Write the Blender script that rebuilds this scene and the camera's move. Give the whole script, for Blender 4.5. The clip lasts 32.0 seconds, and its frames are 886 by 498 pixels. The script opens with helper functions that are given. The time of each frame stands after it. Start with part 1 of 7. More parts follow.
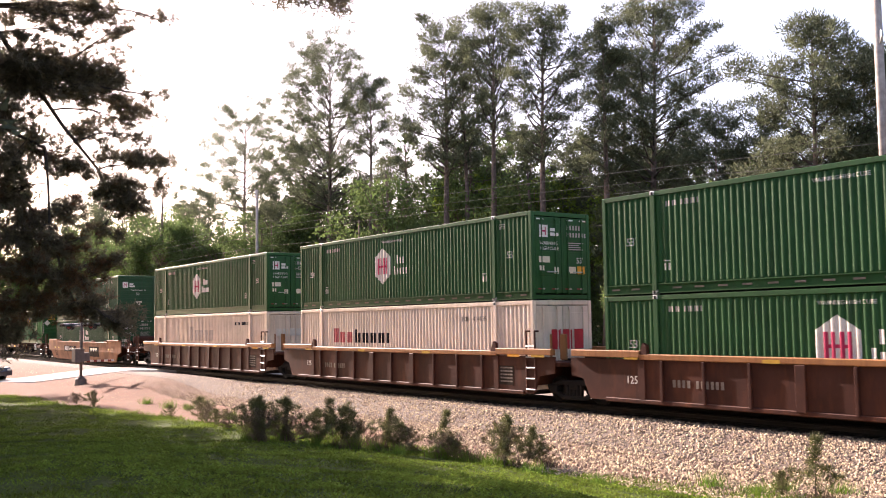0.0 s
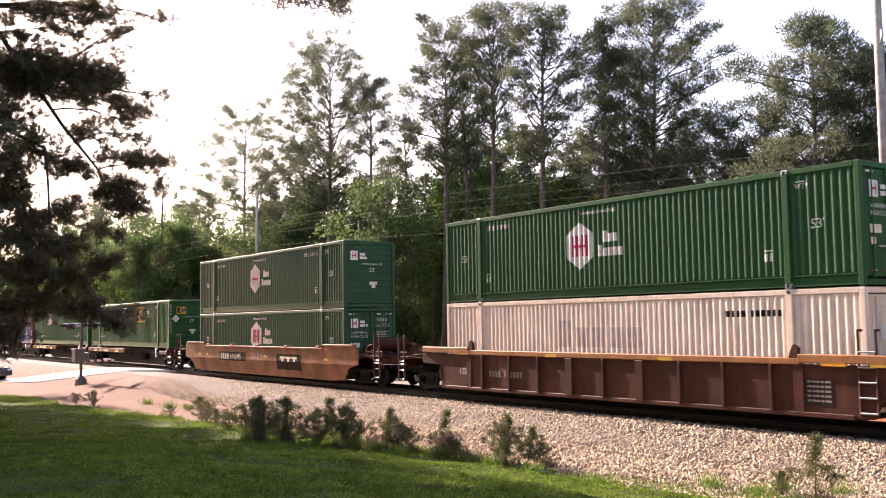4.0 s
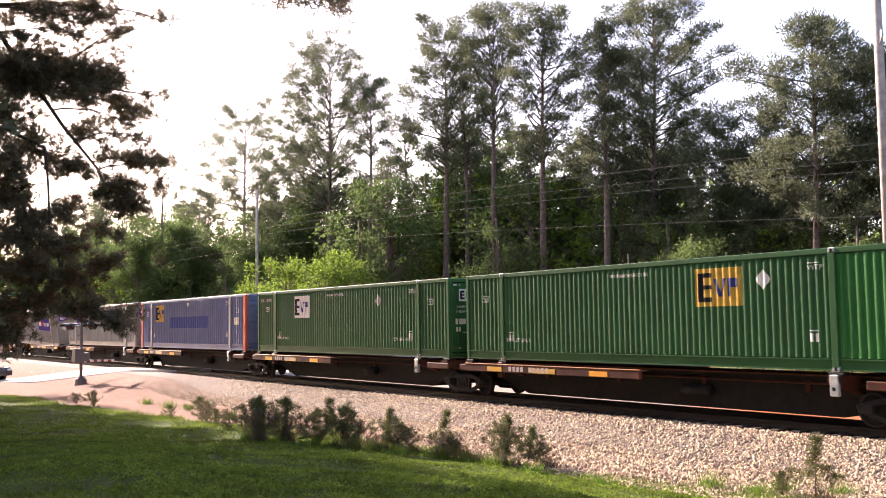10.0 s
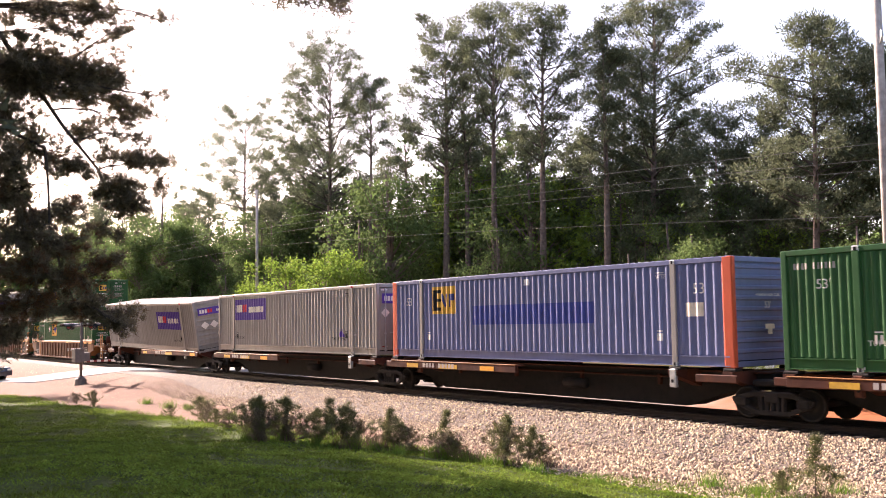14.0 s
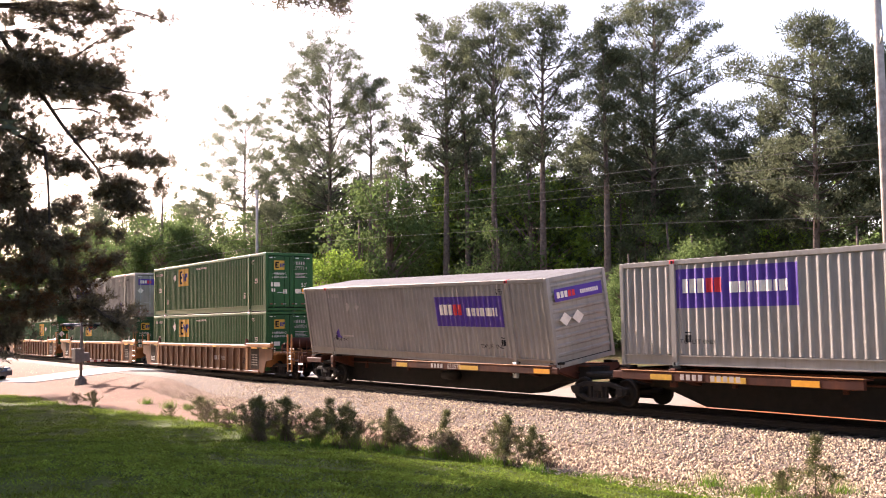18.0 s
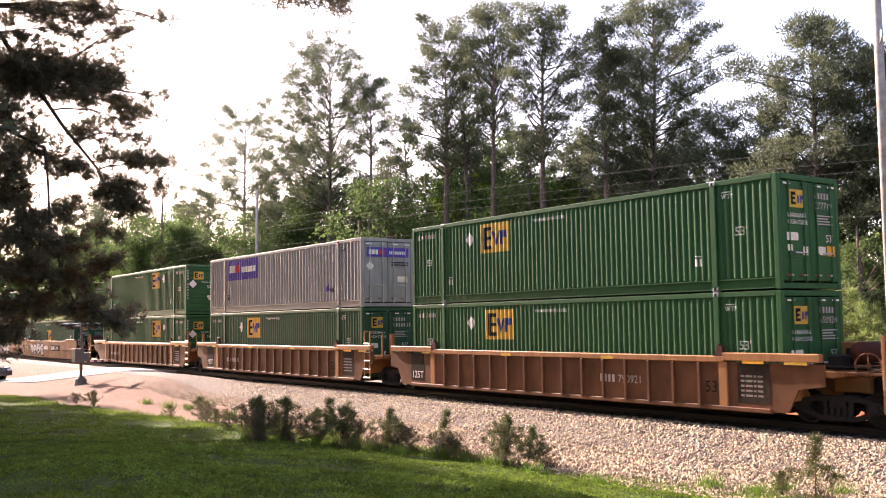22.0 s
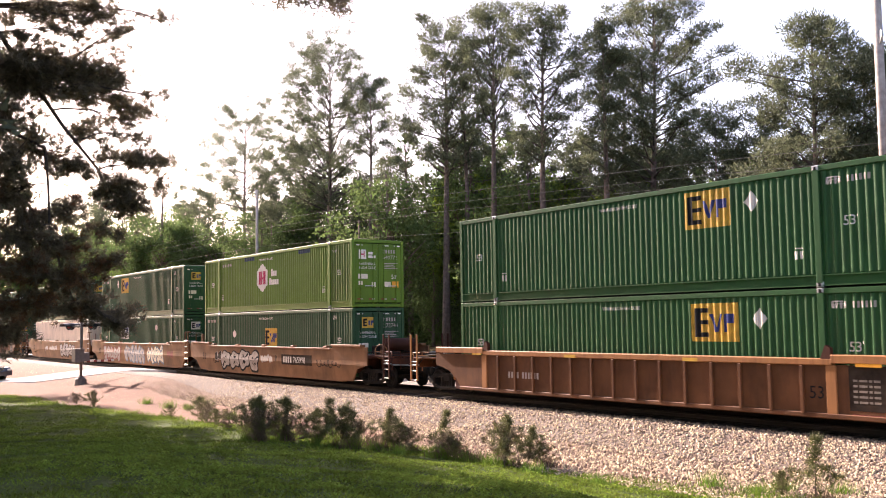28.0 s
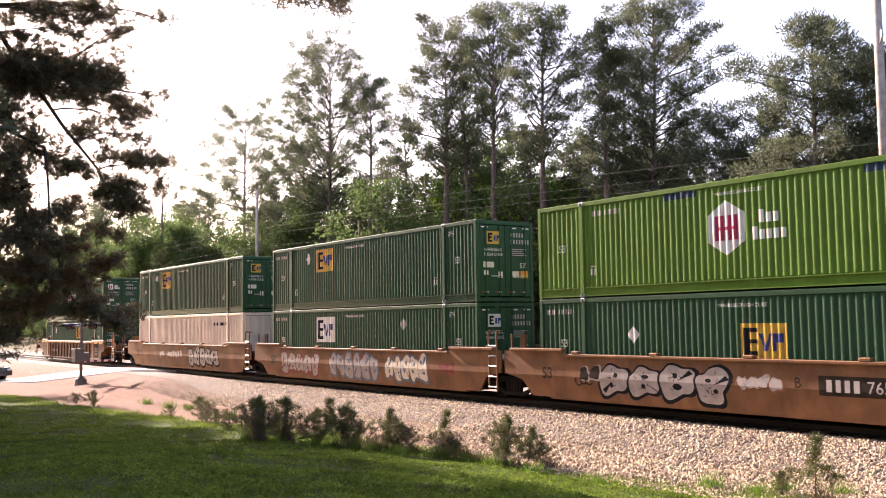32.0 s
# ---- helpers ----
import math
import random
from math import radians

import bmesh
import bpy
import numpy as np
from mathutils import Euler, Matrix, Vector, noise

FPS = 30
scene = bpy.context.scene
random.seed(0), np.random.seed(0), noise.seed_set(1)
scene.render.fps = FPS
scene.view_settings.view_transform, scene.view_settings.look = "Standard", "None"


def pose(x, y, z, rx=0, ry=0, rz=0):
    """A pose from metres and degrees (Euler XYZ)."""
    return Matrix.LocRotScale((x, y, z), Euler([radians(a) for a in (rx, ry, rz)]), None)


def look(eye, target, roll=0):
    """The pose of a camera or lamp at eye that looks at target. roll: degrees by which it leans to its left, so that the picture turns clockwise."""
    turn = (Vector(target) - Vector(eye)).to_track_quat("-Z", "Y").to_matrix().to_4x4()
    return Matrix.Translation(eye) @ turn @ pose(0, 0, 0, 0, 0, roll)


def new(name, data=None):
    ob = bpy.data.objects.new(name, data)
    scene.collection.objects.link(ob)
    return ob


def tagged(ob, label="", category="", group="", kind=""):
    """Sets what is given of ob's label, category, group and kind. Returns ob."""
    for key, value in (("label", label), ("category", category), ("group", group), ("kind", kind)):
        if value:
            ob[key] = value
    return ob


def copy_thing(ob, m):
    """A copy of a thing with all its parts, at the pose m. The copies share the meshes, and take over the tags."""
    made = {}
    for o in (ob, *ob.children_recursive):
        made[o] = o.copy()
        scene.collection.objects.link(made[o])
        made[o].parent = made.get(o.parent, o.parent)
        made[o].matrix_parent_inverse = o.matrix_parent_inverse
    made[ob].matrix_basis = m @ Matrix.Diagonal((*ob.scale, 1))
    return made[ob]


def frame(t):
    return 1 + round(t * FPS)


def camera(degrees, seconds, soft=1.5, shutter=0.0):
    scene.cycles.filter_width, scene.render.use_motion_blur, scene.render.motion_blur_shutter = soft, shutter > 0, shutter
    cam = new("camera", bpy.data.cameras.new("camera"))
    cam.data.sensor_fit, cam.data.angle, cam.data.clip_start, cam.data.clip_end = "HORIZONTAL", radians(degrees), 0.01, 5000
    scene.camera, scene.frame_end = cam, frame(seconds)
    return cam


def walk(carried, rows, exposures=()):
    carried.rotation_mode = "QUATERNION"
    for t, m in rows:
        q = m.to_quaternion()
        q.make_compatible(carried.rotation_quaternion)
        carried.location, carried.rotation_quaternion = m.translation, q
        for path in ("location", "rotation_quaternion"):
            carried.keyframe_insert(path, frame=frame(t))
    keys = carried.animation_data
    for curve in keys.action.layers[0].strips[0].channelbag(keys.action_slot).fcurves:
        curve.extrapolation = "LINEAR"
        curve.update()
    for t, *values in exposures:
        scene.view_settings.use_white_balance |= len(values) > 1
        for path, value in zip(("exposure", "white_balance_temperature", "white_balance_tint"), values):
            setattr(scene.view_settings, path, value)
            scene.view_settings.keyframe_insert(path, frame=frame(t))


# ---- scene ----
# Axes: x along the railway (trains run towards +x), y away from the lawn, z up from the rail head.
cam = camera(49.296, 32.0, soft=1.0, shutter=0.12)
EYE = (0.0, 0.0, 2.557)
AIM = look(EYE, (EYE[0] - 0.81077, EYE[1] + 0.58036, EYE[2] + 0.0763), -0.86)
walk(cam, [(0.0, AIM), (32.0, AIM)], [(0.0, 1.80, 7000, 30), (3.5, 1.80, 7000, 30), (6.0, 1.97, 7000, 30), (28.0, 1.97, 7000, 30), (32.0, 1.9, 7000, 30)])

# ---- daylight ----
SUN_EL, SUN_OFF = 27.0, -4.5          # height; turn of the sun from the railway's -x end towards the woods
world = bpy.data.worlds.new("sky")
scene.world = world
world.use_nodes = True
wn = world.node_tree.nodes
sky = wn.new("ShaderNodeTexSky")
sky.sky_type = 'NISHITA'
sky.sun_disc = False
sky.sun_elevation = radians(SUN_EL)
sky.sun_rotation = radians(270 + SUN_OFF)
sky.air_density, sky.dust_density, sky.ozone_density = 1.0, 2.5, 1.0
wn["Background"].inputs["Strength"].default_value = 0.112
world.node_tree.links.new(sky.outputs["Color"], wn["Background"].inputs["Color"])
sun = new("sun", bpy.data.lights.new("sun", 'SUN'))
sun.data.energy, sun.data.angle, sun.data.color = 5.0, radians(0.6), (1.0, 0.93, 0.82)
sd = Vector((-math.cos(radians(SUN_EL)) * math.cos(radians(SUN_OFF)),
             math.cos(radians(SUN_EL)) * math.sin(radians(SUN_OFF)), math.sin(radians(SUN_EL))))
sun.matrix_world = look(tuple(sd * 300), (0, 0, 0))

# ---- train numbers ----
FACE, WIDE, LONG, TALL = 20.41, 2.59, 16.15, 2.9
MID = FACE + WIDE / 2


def run(t):
    """Metres that the train has gone at t seconds."""
    return 7.8478 * t - 0.01451 * t * t + 4.5e-6 * t ** 3


# ---- materials ----
def mat(name, color, rough=0.6, metal=0.0, var=0.25, scale=3.0, dirt=None, dirt_amt=0.3, streak=0.0,
        bump=0.15, fine=60.0, trans=0.0, per=0.0, spec=0.3, island=0.0):
    m = bpy.data.materials.new(name)
    m.use_nodes = True
    n, l = m.node_tree.nodes, m.node_tree.links
    b = n["Principled BSDF"]
    b.inputs["Roughness"].default_value = rough
    b.inputs["Metallic"].default_value = metal
    b.inputs["Specular IOR Level"].default_value = spec
    tc = n.new("ShaderNodeTexCoord")
    big = n.new("ShaderNodeTexNoise")
    big.inputs["Scale"].default_value = scale
    big.inputs["Detail"].default_value = 6.0
    l.new(tc.outputs["Object"], big.inputs["Vector"])
    ramp = n.new("ShaderNodeMapRange")
    ramp.inputs["From Min"].default_value, ramp.inputs["From Max"].default_value = 0.3, 0.7
    ramp.inputs["To Min"].default_value, ramp.inputs["To Max"].default_value = 1.0 - var, 1.0 + var
    l.new(big.outputs["Fac"], ramp.inputs["Value"])
    hsv = n.new("ShaderNodeHueSaturation")
    hsv.inputs["Color"].default_value = (*color, 1)
    val = ramp.outputs["Result"]
    if per or island:
        src = n.new("ShaderNodeObjectInfo").outputs["Random"] if per else n.new("ShaderNodeNewGeometry").outputs["Random Per Island"]
        k = per or island
        rr = n.new("ShaderNodeMapRange")
        rr.inputs["To Min"].default_value, rr.inputs["To Max"].default_value = 1.0 - k, 1.0 + k
        l.new(src, rr.inputs["Value"])
        mu = n.new("ShaderNodeMath")
        mu.operation = 'MULTIPLY'
        l.new(val, mu.inputs[0])
        l.new(rr.outputs["Result"], mu.inputs[1])
        val = mu.outputs[0]
        hh = n.new("ShaderNodeMapRange")
        hh.inputs["To Min"].default_value, hh.inputs["To Max"].default_value = 0.5 - 0.04 * k, 0.5 + 0.04 * k
        l.new(src, hh.inputs["Value"])
        l.new(hh.outputs["Result"], hsv.inputs["Hue"])
    l.new(val, hsv.inputs["Value"])
    col = hsv.outputs["Color"]
    if dirt:
        dn = n.new("ShaderNodeTexNoise")
        dn.inputs["Scale"].default_value = 1.3
        dn.inputs["Detail"].default_value = 8.0
        dn.inputs["Roughness"].default_value = 0.7
        mp = n.new("ShaderNodeMapping")
        mp.inputs["Scale"].default_value = (streak, streak, 0.45) if streak else (1.0, 1.0, 1.0)
        l.new(tc.outputs["Object"], mp.inputs["Vector"])
        l.new(mp.outputs["Vector"], dn.inputs["Vector"])
        dr = n.new("ShaderNodeMapRange")
        dr.inputs["From Min"].default_value, dr.inputs["From Max"].default_value = 0.48, 0.75
        dr.inputs["To Max"].default_value = dirt_amt
        l.new(dn.outputs["Fac"], dr.inputs["Value"])
        mx = n.new("ShaderNodeMixRGB")
        mx.inputs["Color2"].default_value = (*dirt, 1)
        l.new(dr.outputs["Result"], mx.inputs["Fac"])
        l.new(col, mx.inputs["Color1"])
        col = mx.outputs["Color"]
    l.new(col, b.inputs["Base Color"])
    if bump:
        fn = n.new("ShaderNodeTexNoise")
        fn.inputs["Scale"].default_value = fine
        fn.inputs["Detail"].default_value = 4.0
        l.new(tc.outputs["Object"], fn.inputs["Vector"])
        bp = n.new("ShaderNodeBump")
        bp.inputs["Strength"].default_value = bump
        bp.inputs["Distance"].default_value = 0.02
        l.new(fn.outputs["Fac"], bp.inputs["Height"])
        l.new(bp.outputs["Normal"], b.inputs["Normal"])
    if trans:
        tr = n.new("ShaderNodeBsdfTranslucent")
        l.new(col, tr.inputs["Color"])
        ms = n.new("ShaderNodeMixShader")
        ms.inputs["Fac"].default_value = trans
        l.new(b.outputs["BSDF"], ms.inputs[1])
        l.new(tr.outputs["BSDF"], ms.inputs[2])
        l.new(ms.outputs["Shader"], n["Material Output"].inputs["Surface"])
    return m


GRIME = (0.05, 0.04, 0.035)
RUST = (0.16, 0.05, 0.02)


def paint(name, c, rough=0.5, dirt=GRIME, amt=0.35, var=0.12, spec=0.19, streak=5.0):
    return mat(name, c, rough, var=var, spec=spec, scale=1.2, dirt=dirt, dirt_amt=amt, streak=streak, bump=0.04, fine=25)


M = {
    "green": paint("green_paint", (0.021, 0.090, 0.028), 0.5),
    "deep": paint("deep_green_paint", (0.022, 0.074, 0.033), 0.5),
    "fresh": paint("fresh_green_paint", (0.02, 0.135, 0.028), amt=0.15),
    "olive": paint("olive_paint", (0.10, 0.19, 0.022), amt=0.25),
    "olive_end": paint("grey_olive_paint", (0.10, 0.165, 0.035), amt=0.3),
    "grey": paint("grey_paint", (0.285, 0.265, 0.245), dirt=(0.12, 0.1, 0.08), amt=0.4),
    "white": paint("white_paint", (0.80, 0.66, 0.54), dirt=(0.3, 0.2, 0.14), amt=0.35),
    "blue": paint("blue_paint", (0.135, 0.155, 0.275), amt=0.2),
    "red": paint("orange_red_paint", (0.52, 0.09, 0.04)),
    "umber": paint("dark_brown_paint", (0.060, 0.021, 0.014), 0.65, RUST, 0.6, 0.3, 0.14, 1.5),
    # Ochre brown, paler than the sides it is set against.
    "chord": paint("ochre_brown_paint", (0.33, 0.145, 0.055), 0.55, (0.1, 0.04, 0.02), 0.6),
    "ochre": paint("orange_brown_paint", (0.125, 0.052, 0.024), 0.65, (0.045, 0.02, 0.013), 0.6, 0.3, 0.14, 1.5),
    "worn": paint("worn_brown_paint", (0.24, 0.102, 0.05), 0.65, (0.045, 0.02, 0.015), 0.6, 0.3, 0.14, 1.5),
    "pale": paint("faded_brown_paint", (0.215, 0.103, 0.05), 0.65, (0.08, 0.035, 0.022), 0.6, 0.25, 0.14, 1.5),
    "steel": mat("dark_steel", (0.010, 0.008, 0.007), 0.85, 0.0, var=0.35, scale=6, dirt=(0.03, 0.016, 0.011), dirt_amt=0.45, bump=0.3, fine=40),
    "wheel": mat("wheel_steel", (0.014, 0.011, 0.009), 0.7, 0.1, var=0.3, scale=8, dirt=(0.045, 0.024, 0.016), dirt_amt=0.5),
    "chrome": mat("galvanised_steel", (0.42, 0.43, 0.43), 0.45, 0.6, var=0.2, scale=10),
    "mwhite": mat("white_marking", (0.74, 0.68, 0.62), 0.55, var=0.1, scale=6, dirt=(0.35, 0.3, 0.27), dirt_amt=0.4, bump=0),
    "myellow": mat("yellow_marking", (0.56, 0.32, 0.04), 0.5, var=0.18, scale=6, dirt=(0.25, 0.14, 0.04), dirt_amt=0.4, bump=0),
    "mamber": mat("amber_marking", (0.75, 0.33, 0.03), 0.5, var=0.1, scale=6, bump=0),
    "mblack": mat("black_marking", (0.018, 0.018, 0.02), 0.85, var=0.2, scale=6, bump=0, spec=0.05),
    "mpanel": mat("blue_overpaint", (0.04, 0.06, 0.24), 0.5, var=0.15, scale=3, bump=0),
    "mnavy": mat("navy_marking", (0.022, 0.035, 0.16), 0.5, var=0.12, scale=6, bump=0),
    "mpurple": mat("purple_marking", (0.075, 0.035, 0.26), 0.45, var=0.1, scale=6, bump=0),
    "mred": mat("red_marking", (0.60, 0.03, 0.04), 0.5, var=0.12, scale=6, bump=0),
    "mmagenta": mat("crimson_marking", (0.48, 0.03, 0.09), 0.5, var=0.12, scale=6, bump=0),
    "mstain": mat("dark_stencil_paint", (0.038, 0.028, 0.022), 0.85, var=0.3, scale=5, dirt=(0.06, 0.03, 0.018), dirt_amt=0.5, bump=0, spec=0.05),
    "mspray": mat("spray_paint", (0.37, 0.32, 0.30), 0.6, var=0.2, scale=4, dirt=(0.25, 0.13, 0.09), dirt_amt=0.5, bump=0),
    "mtarp": mat("dark_blue_patch", (0.02, 0.045, 0.075), 0.6, var=0.2, scale=4, bump=0),
    "mslate": mat("slate_blue_spray_paint", (0.10, 0.14, 0.20), 0.6, var=0.25, scale=4, bump=0),
    "mdull": mat("dull_red_marking", (0.22, 0.035, 0.03), 0.6, var=0.2, scale=6, bump=0),
    "mrose": mat("faded_red_marking", (0.52, 0.13, 0.13), 0.55, var=0.15, scale=6, bump=0),
    "mghost": mat("ghost_of_old_lettering", (0.55, 0.46, 0.40), 0.6, var=0.12, scale=6, bump=0),
    "mfaint": mat("faded_grey_marking", (0.42, 0.36, 0.33), 0.6, var=0.15, scale=6, bump=0),
    "mdim": mat("worn_grey_marking", (0.22, 0.18, 0.15), 0.7, var=0.2, scale=6, bump=0, spec=0.1),
    "mcream": mat("cream_marking", (0.72, 0.63, 0.5), 0.6, var=0.15, scale=6, bump=0),
}


# ---- mesh building ----
class Shape:
    """Vertices and faces that are gathered and then made into one mesh."""

    def __init__(self):
        self.v, self.f = [], []

    def add(self, verts, faces):
        k = len(self.v)
        self.v += [tuple(p) for p in verts]
        self.f += [tuple(i + k for i in q) for q in faces]
        return self

    def box(self, c, s, ch=0.0, rot=None):
        hx, hy, hz = s[0] / 2, s[1] / 2, s[2] / 2
        c = Vector(c)
        pts, fs = [], []
        if not ch:
            for i in range(8):
                pts.append(Vector(((-1, 1)[i & 1] * hx, (-1, 1)[i >> 1 & 1] * hy, (-1, 1)[i >> 2] * hz)))
            fs = [(0, 2, 3, 1), (4, 5, 7, 6), (0, 1, 5, 4), (2, 6, 7, 3), (0, 4, 6, 2), (1, 3, 7, 5)]
        else:
            ch = min(ch, hx * 0.9, hy * 0.9, hz * 0.9)
            for i in range(8):
                sx, sy, sz = (-1, 1)[i & 1], (-1, 1)[i >> 1 & 1], (-1, 1)[i >> 2]
                pts += [Vector((sx * hx, sy * (hy - ch), sz * (hz - ch))), Vector((sx * (hx - ch), sy * hy, sz * (hz - ch))),
                        Vector((sx * (hx - ch), sy * (hy - ch), sz * hz))]
            q = lambda a, k: 3 * a + k
            fs = [tuple(q(a, 2) for a in (0, 2, 3, 1)), tuple(q(a, 2) for a in (4, 5, 7, 6)), tuple(q(a, 1) for a in (0, 1, 5, 4)),
                  tuple(q(a, 1) for a in (2, 6, 7, 3)), tuple(q(a, 0) for a in (0, 4, 6, 2)), tuple(q(a, 0) for a in (1, 3, 7, 5))]
            for a in range(8):
                sgn = (-1, 1)[a & 1] * (-1, 1)[a >> 1 & 1] * (-1, 1)[a >> 2]
                t = (q(a, 0), q(a, 1), q(a, 2))
                fs.append(t if sgn > 0 else t[::-1])
            for a, b, k1, k2 in ((0, 1, 1, 2), (2, 3, 2, 1), (4, 5, 2, 1), (6, 7, 1, 2), (0, 2, 2, 0), (1, 3, 0, 2), (4, 6, 0, 2), (5, 7, 2, 0),
                                 (0, 4, 0, 1), (1, 5, 1, 0), (2, 6, 1, 0), (3, 7, 0, 1)):
                fs.append((q(a, k1), q(b, k1), q(b, k2), q(a, k2))[::-1])
        if rot is not None:
            pts = [rot @ p for p in pts]
        return self.add([p + c for p in pts], fs)

    def tube(self, p0, p1, r0, r1=None, n=8, cap=True):
        r1 = r0 if r1 is None else r1
        p0, p1 = Vector(p0), Vector(p1)
        d = (p1 - p0)
        if d.length < 1e-6:
            return self
        d.normalize()
        a = d.orthogonal().normalized()
        b = d.cross(a)
        ring = [(math.cos(2 * math.pi * i / n), math.sin(2 * math.pi * i / n)) for i in range(n)]
        vs = [p0 + (a * x + b * y) * r0 for x, y in ring] + [p1 + (a * x + b * y) * r1 for x, y in ring]
        fs = [(i, (i + 1) % n, n + (i + 1) % n, n + i) for i in range(n)]
        if cap:
            fs += [tuple(range(n))[::-1], tuple(range(n, 2 * n))]
        return self.add(vs, fs)

    def path(self, pts, rs, n=6):
        """A bent, tapered tube through pts."""
        k = len(self.v)
        pts = [Vector(p) for p in pts]
        a = None
        for i, p in enumerate(pts):
            d = (pts[min(i + 1, len(pts) - 1)] - pts[max(i - 1, 0)]).normalized()
            a = d.orthogonal().normalized() if a is None else (a - d * a.dot(d)).normalized()
            b = d.cross(a)
            self.v += [tuple(p + (a * math.cos(2 * math.pi * j / n) + b * math.sin(2 * math.pi * j / n)) * rs[i]) for j in range(n)]
        for i in range(len(pts) - 1):
            for j in range(n):
                u, w = k + i * n + j, k + i * n + (j + 1) % n
                self.f.append((u, w, w + n, u + n))
        self.f.append(tuple(range(k, k + n))[::-1])
        self.f.append(tuple(range(k + (len(pts) - 1) * n, k + len(pts) * n)))
        return self

    def prism(self, poly, y0, y1):
        """A polygon in x and z, drawn from y0 to y1."""
        n = len(poly)
        vs = [(x, y0, z) for x, z in poly] + [(x, y1, z) for x, z in poly]
        fs = [tuple(range(n)), tuple(range(n, 2 * n))[::-1]] + [(i, n + i, n + (i + 1) % n, (i + 1) % n) for i in range(n)]
        return self.add(vs, fs)

    def prism_x(self, poly, x0, x1):
        """A polygon in y and z, drawn from x0 to x1."""
        n = len(poly)
        vs = [(x0, y, z) for y, z in poly] + [(x1, y, z) for y, z in poly]
        fs = [tuple(range(n))[::-1], tuple(range(n, 2 * n))] + [(i, (i + 1) % n, n + (i + 1) % n, n + i) for i in range(n)]
        return self.add(vs, fs)

    def mesh(self, name, smooth=False):
        me = bpy.data.meshes.new(name)
        me.from_pydata(self.v, [], self.f)
        if smooth:
            me.polygons.foreach_set("use_smooth", [True] * len(me.polygons))
        me.update()
        return me


def part(name, shape, material, parent, label="", smooth=False):
    me = shape if isinstance(shape, bpy.types.Mesh) else shape.mesh(name, smooth)
    if material is not None and not me.materials:
        me.materials.append(material)
    ob = new(name, me)
    if parent is not None:
        ob.parent = parent
    if label:
        ob["label"] = label
    return ob


def thing(name, shape, material, m, label, category, group="", kind="", smooth=False):
    ob = part(name, shape, material, None, "", smooth)
    ob.matrix_world = m
    return tagged(ob, label, category, group, kind)


def empty(name, m, label, category, group="", kind=""):
    ob = new(name)
    ob.empty_display_size = 0.3
    ob.matrix_world = m
    return tagged(ob, label, category, group, kind)


# ---- ground ----
PROFILE = ((-400, 1.6), (-20, 1.25), (0, 0.95), (6, 0.55), (10, -0.05), (13, -0.62), (15.5, -0.9), (17.0, -0.88), (18.2, -0.80), (19.7, -0.34),
           (20.3, -0.25), (23.1, -0.25), (23.7, -0.30), (25.2, -0.75), (28, -0.55), (33, 0.1), (40, 0.6), (60, 1.4), (120, 3.0), (3000, 6.0))


def ground_z(x, y):
    for (a, za), (b, zb) in zip(PROFILE, PROFILE[1:]):
        if a <= y <= b:
            z = za + (zb - za) * (y - a) / (b - a)
            break
    else:
        z = PROFILE[0][1] if y < 0 else PROFILE[-1][1]
    if y < 15.5:                       # the lawn's bank runs out towards the road
        w = min(1.0, max(0.0, (x + 42.0) / 36.0))
        z = -0.9 + (z + 0.9) * w * w * (3 - 2 * w)
    if 14.6 < y < 20.3 and x < -44.0:  # the ground climbs to the track beside the crossing
        w = min(1.0, (-44.0 - x) / 8.0)
        ramp = min(-0.16, -0.10 - 0.19 * (19.0 - y))
        z += max(0.0, ramp - z) * w * w * (3 - 2 * w)
    rough = 0.02 if 18.0 < y < 25.4 or 14.6 < y < 20.3 and x < -44.0 else 0.10
    return z + rough * noise.noise((x * 0.35, y * 0.35, 3.0))


def sheet(name, xs, ys, lift, material, label, category, flat=None):
    s = Shape()
    s.v = [(x, y, ground_z(x, y) + lift) for y in ys for x in xs]
    w = len(xs)
    s.f = [(j * w + i, j * w + i + 1, (j + 1) * w + i + 1, (j + 1) * w + i) for j in range(len(ys) - 1) for i in range(w - 1)]
    return thing(name, s, material, Matrix(), label, category, kind="structure", smooth=True)


def span(a, b, step):
    n = max(1, round((b - a) / step))
    return [a + (b - a) * i / n for i in range(n + 1)]


LAWN_SKEW, LAWN_EDGE = 0.115, 17.25     # the lawn ends where y = edge + skew * x


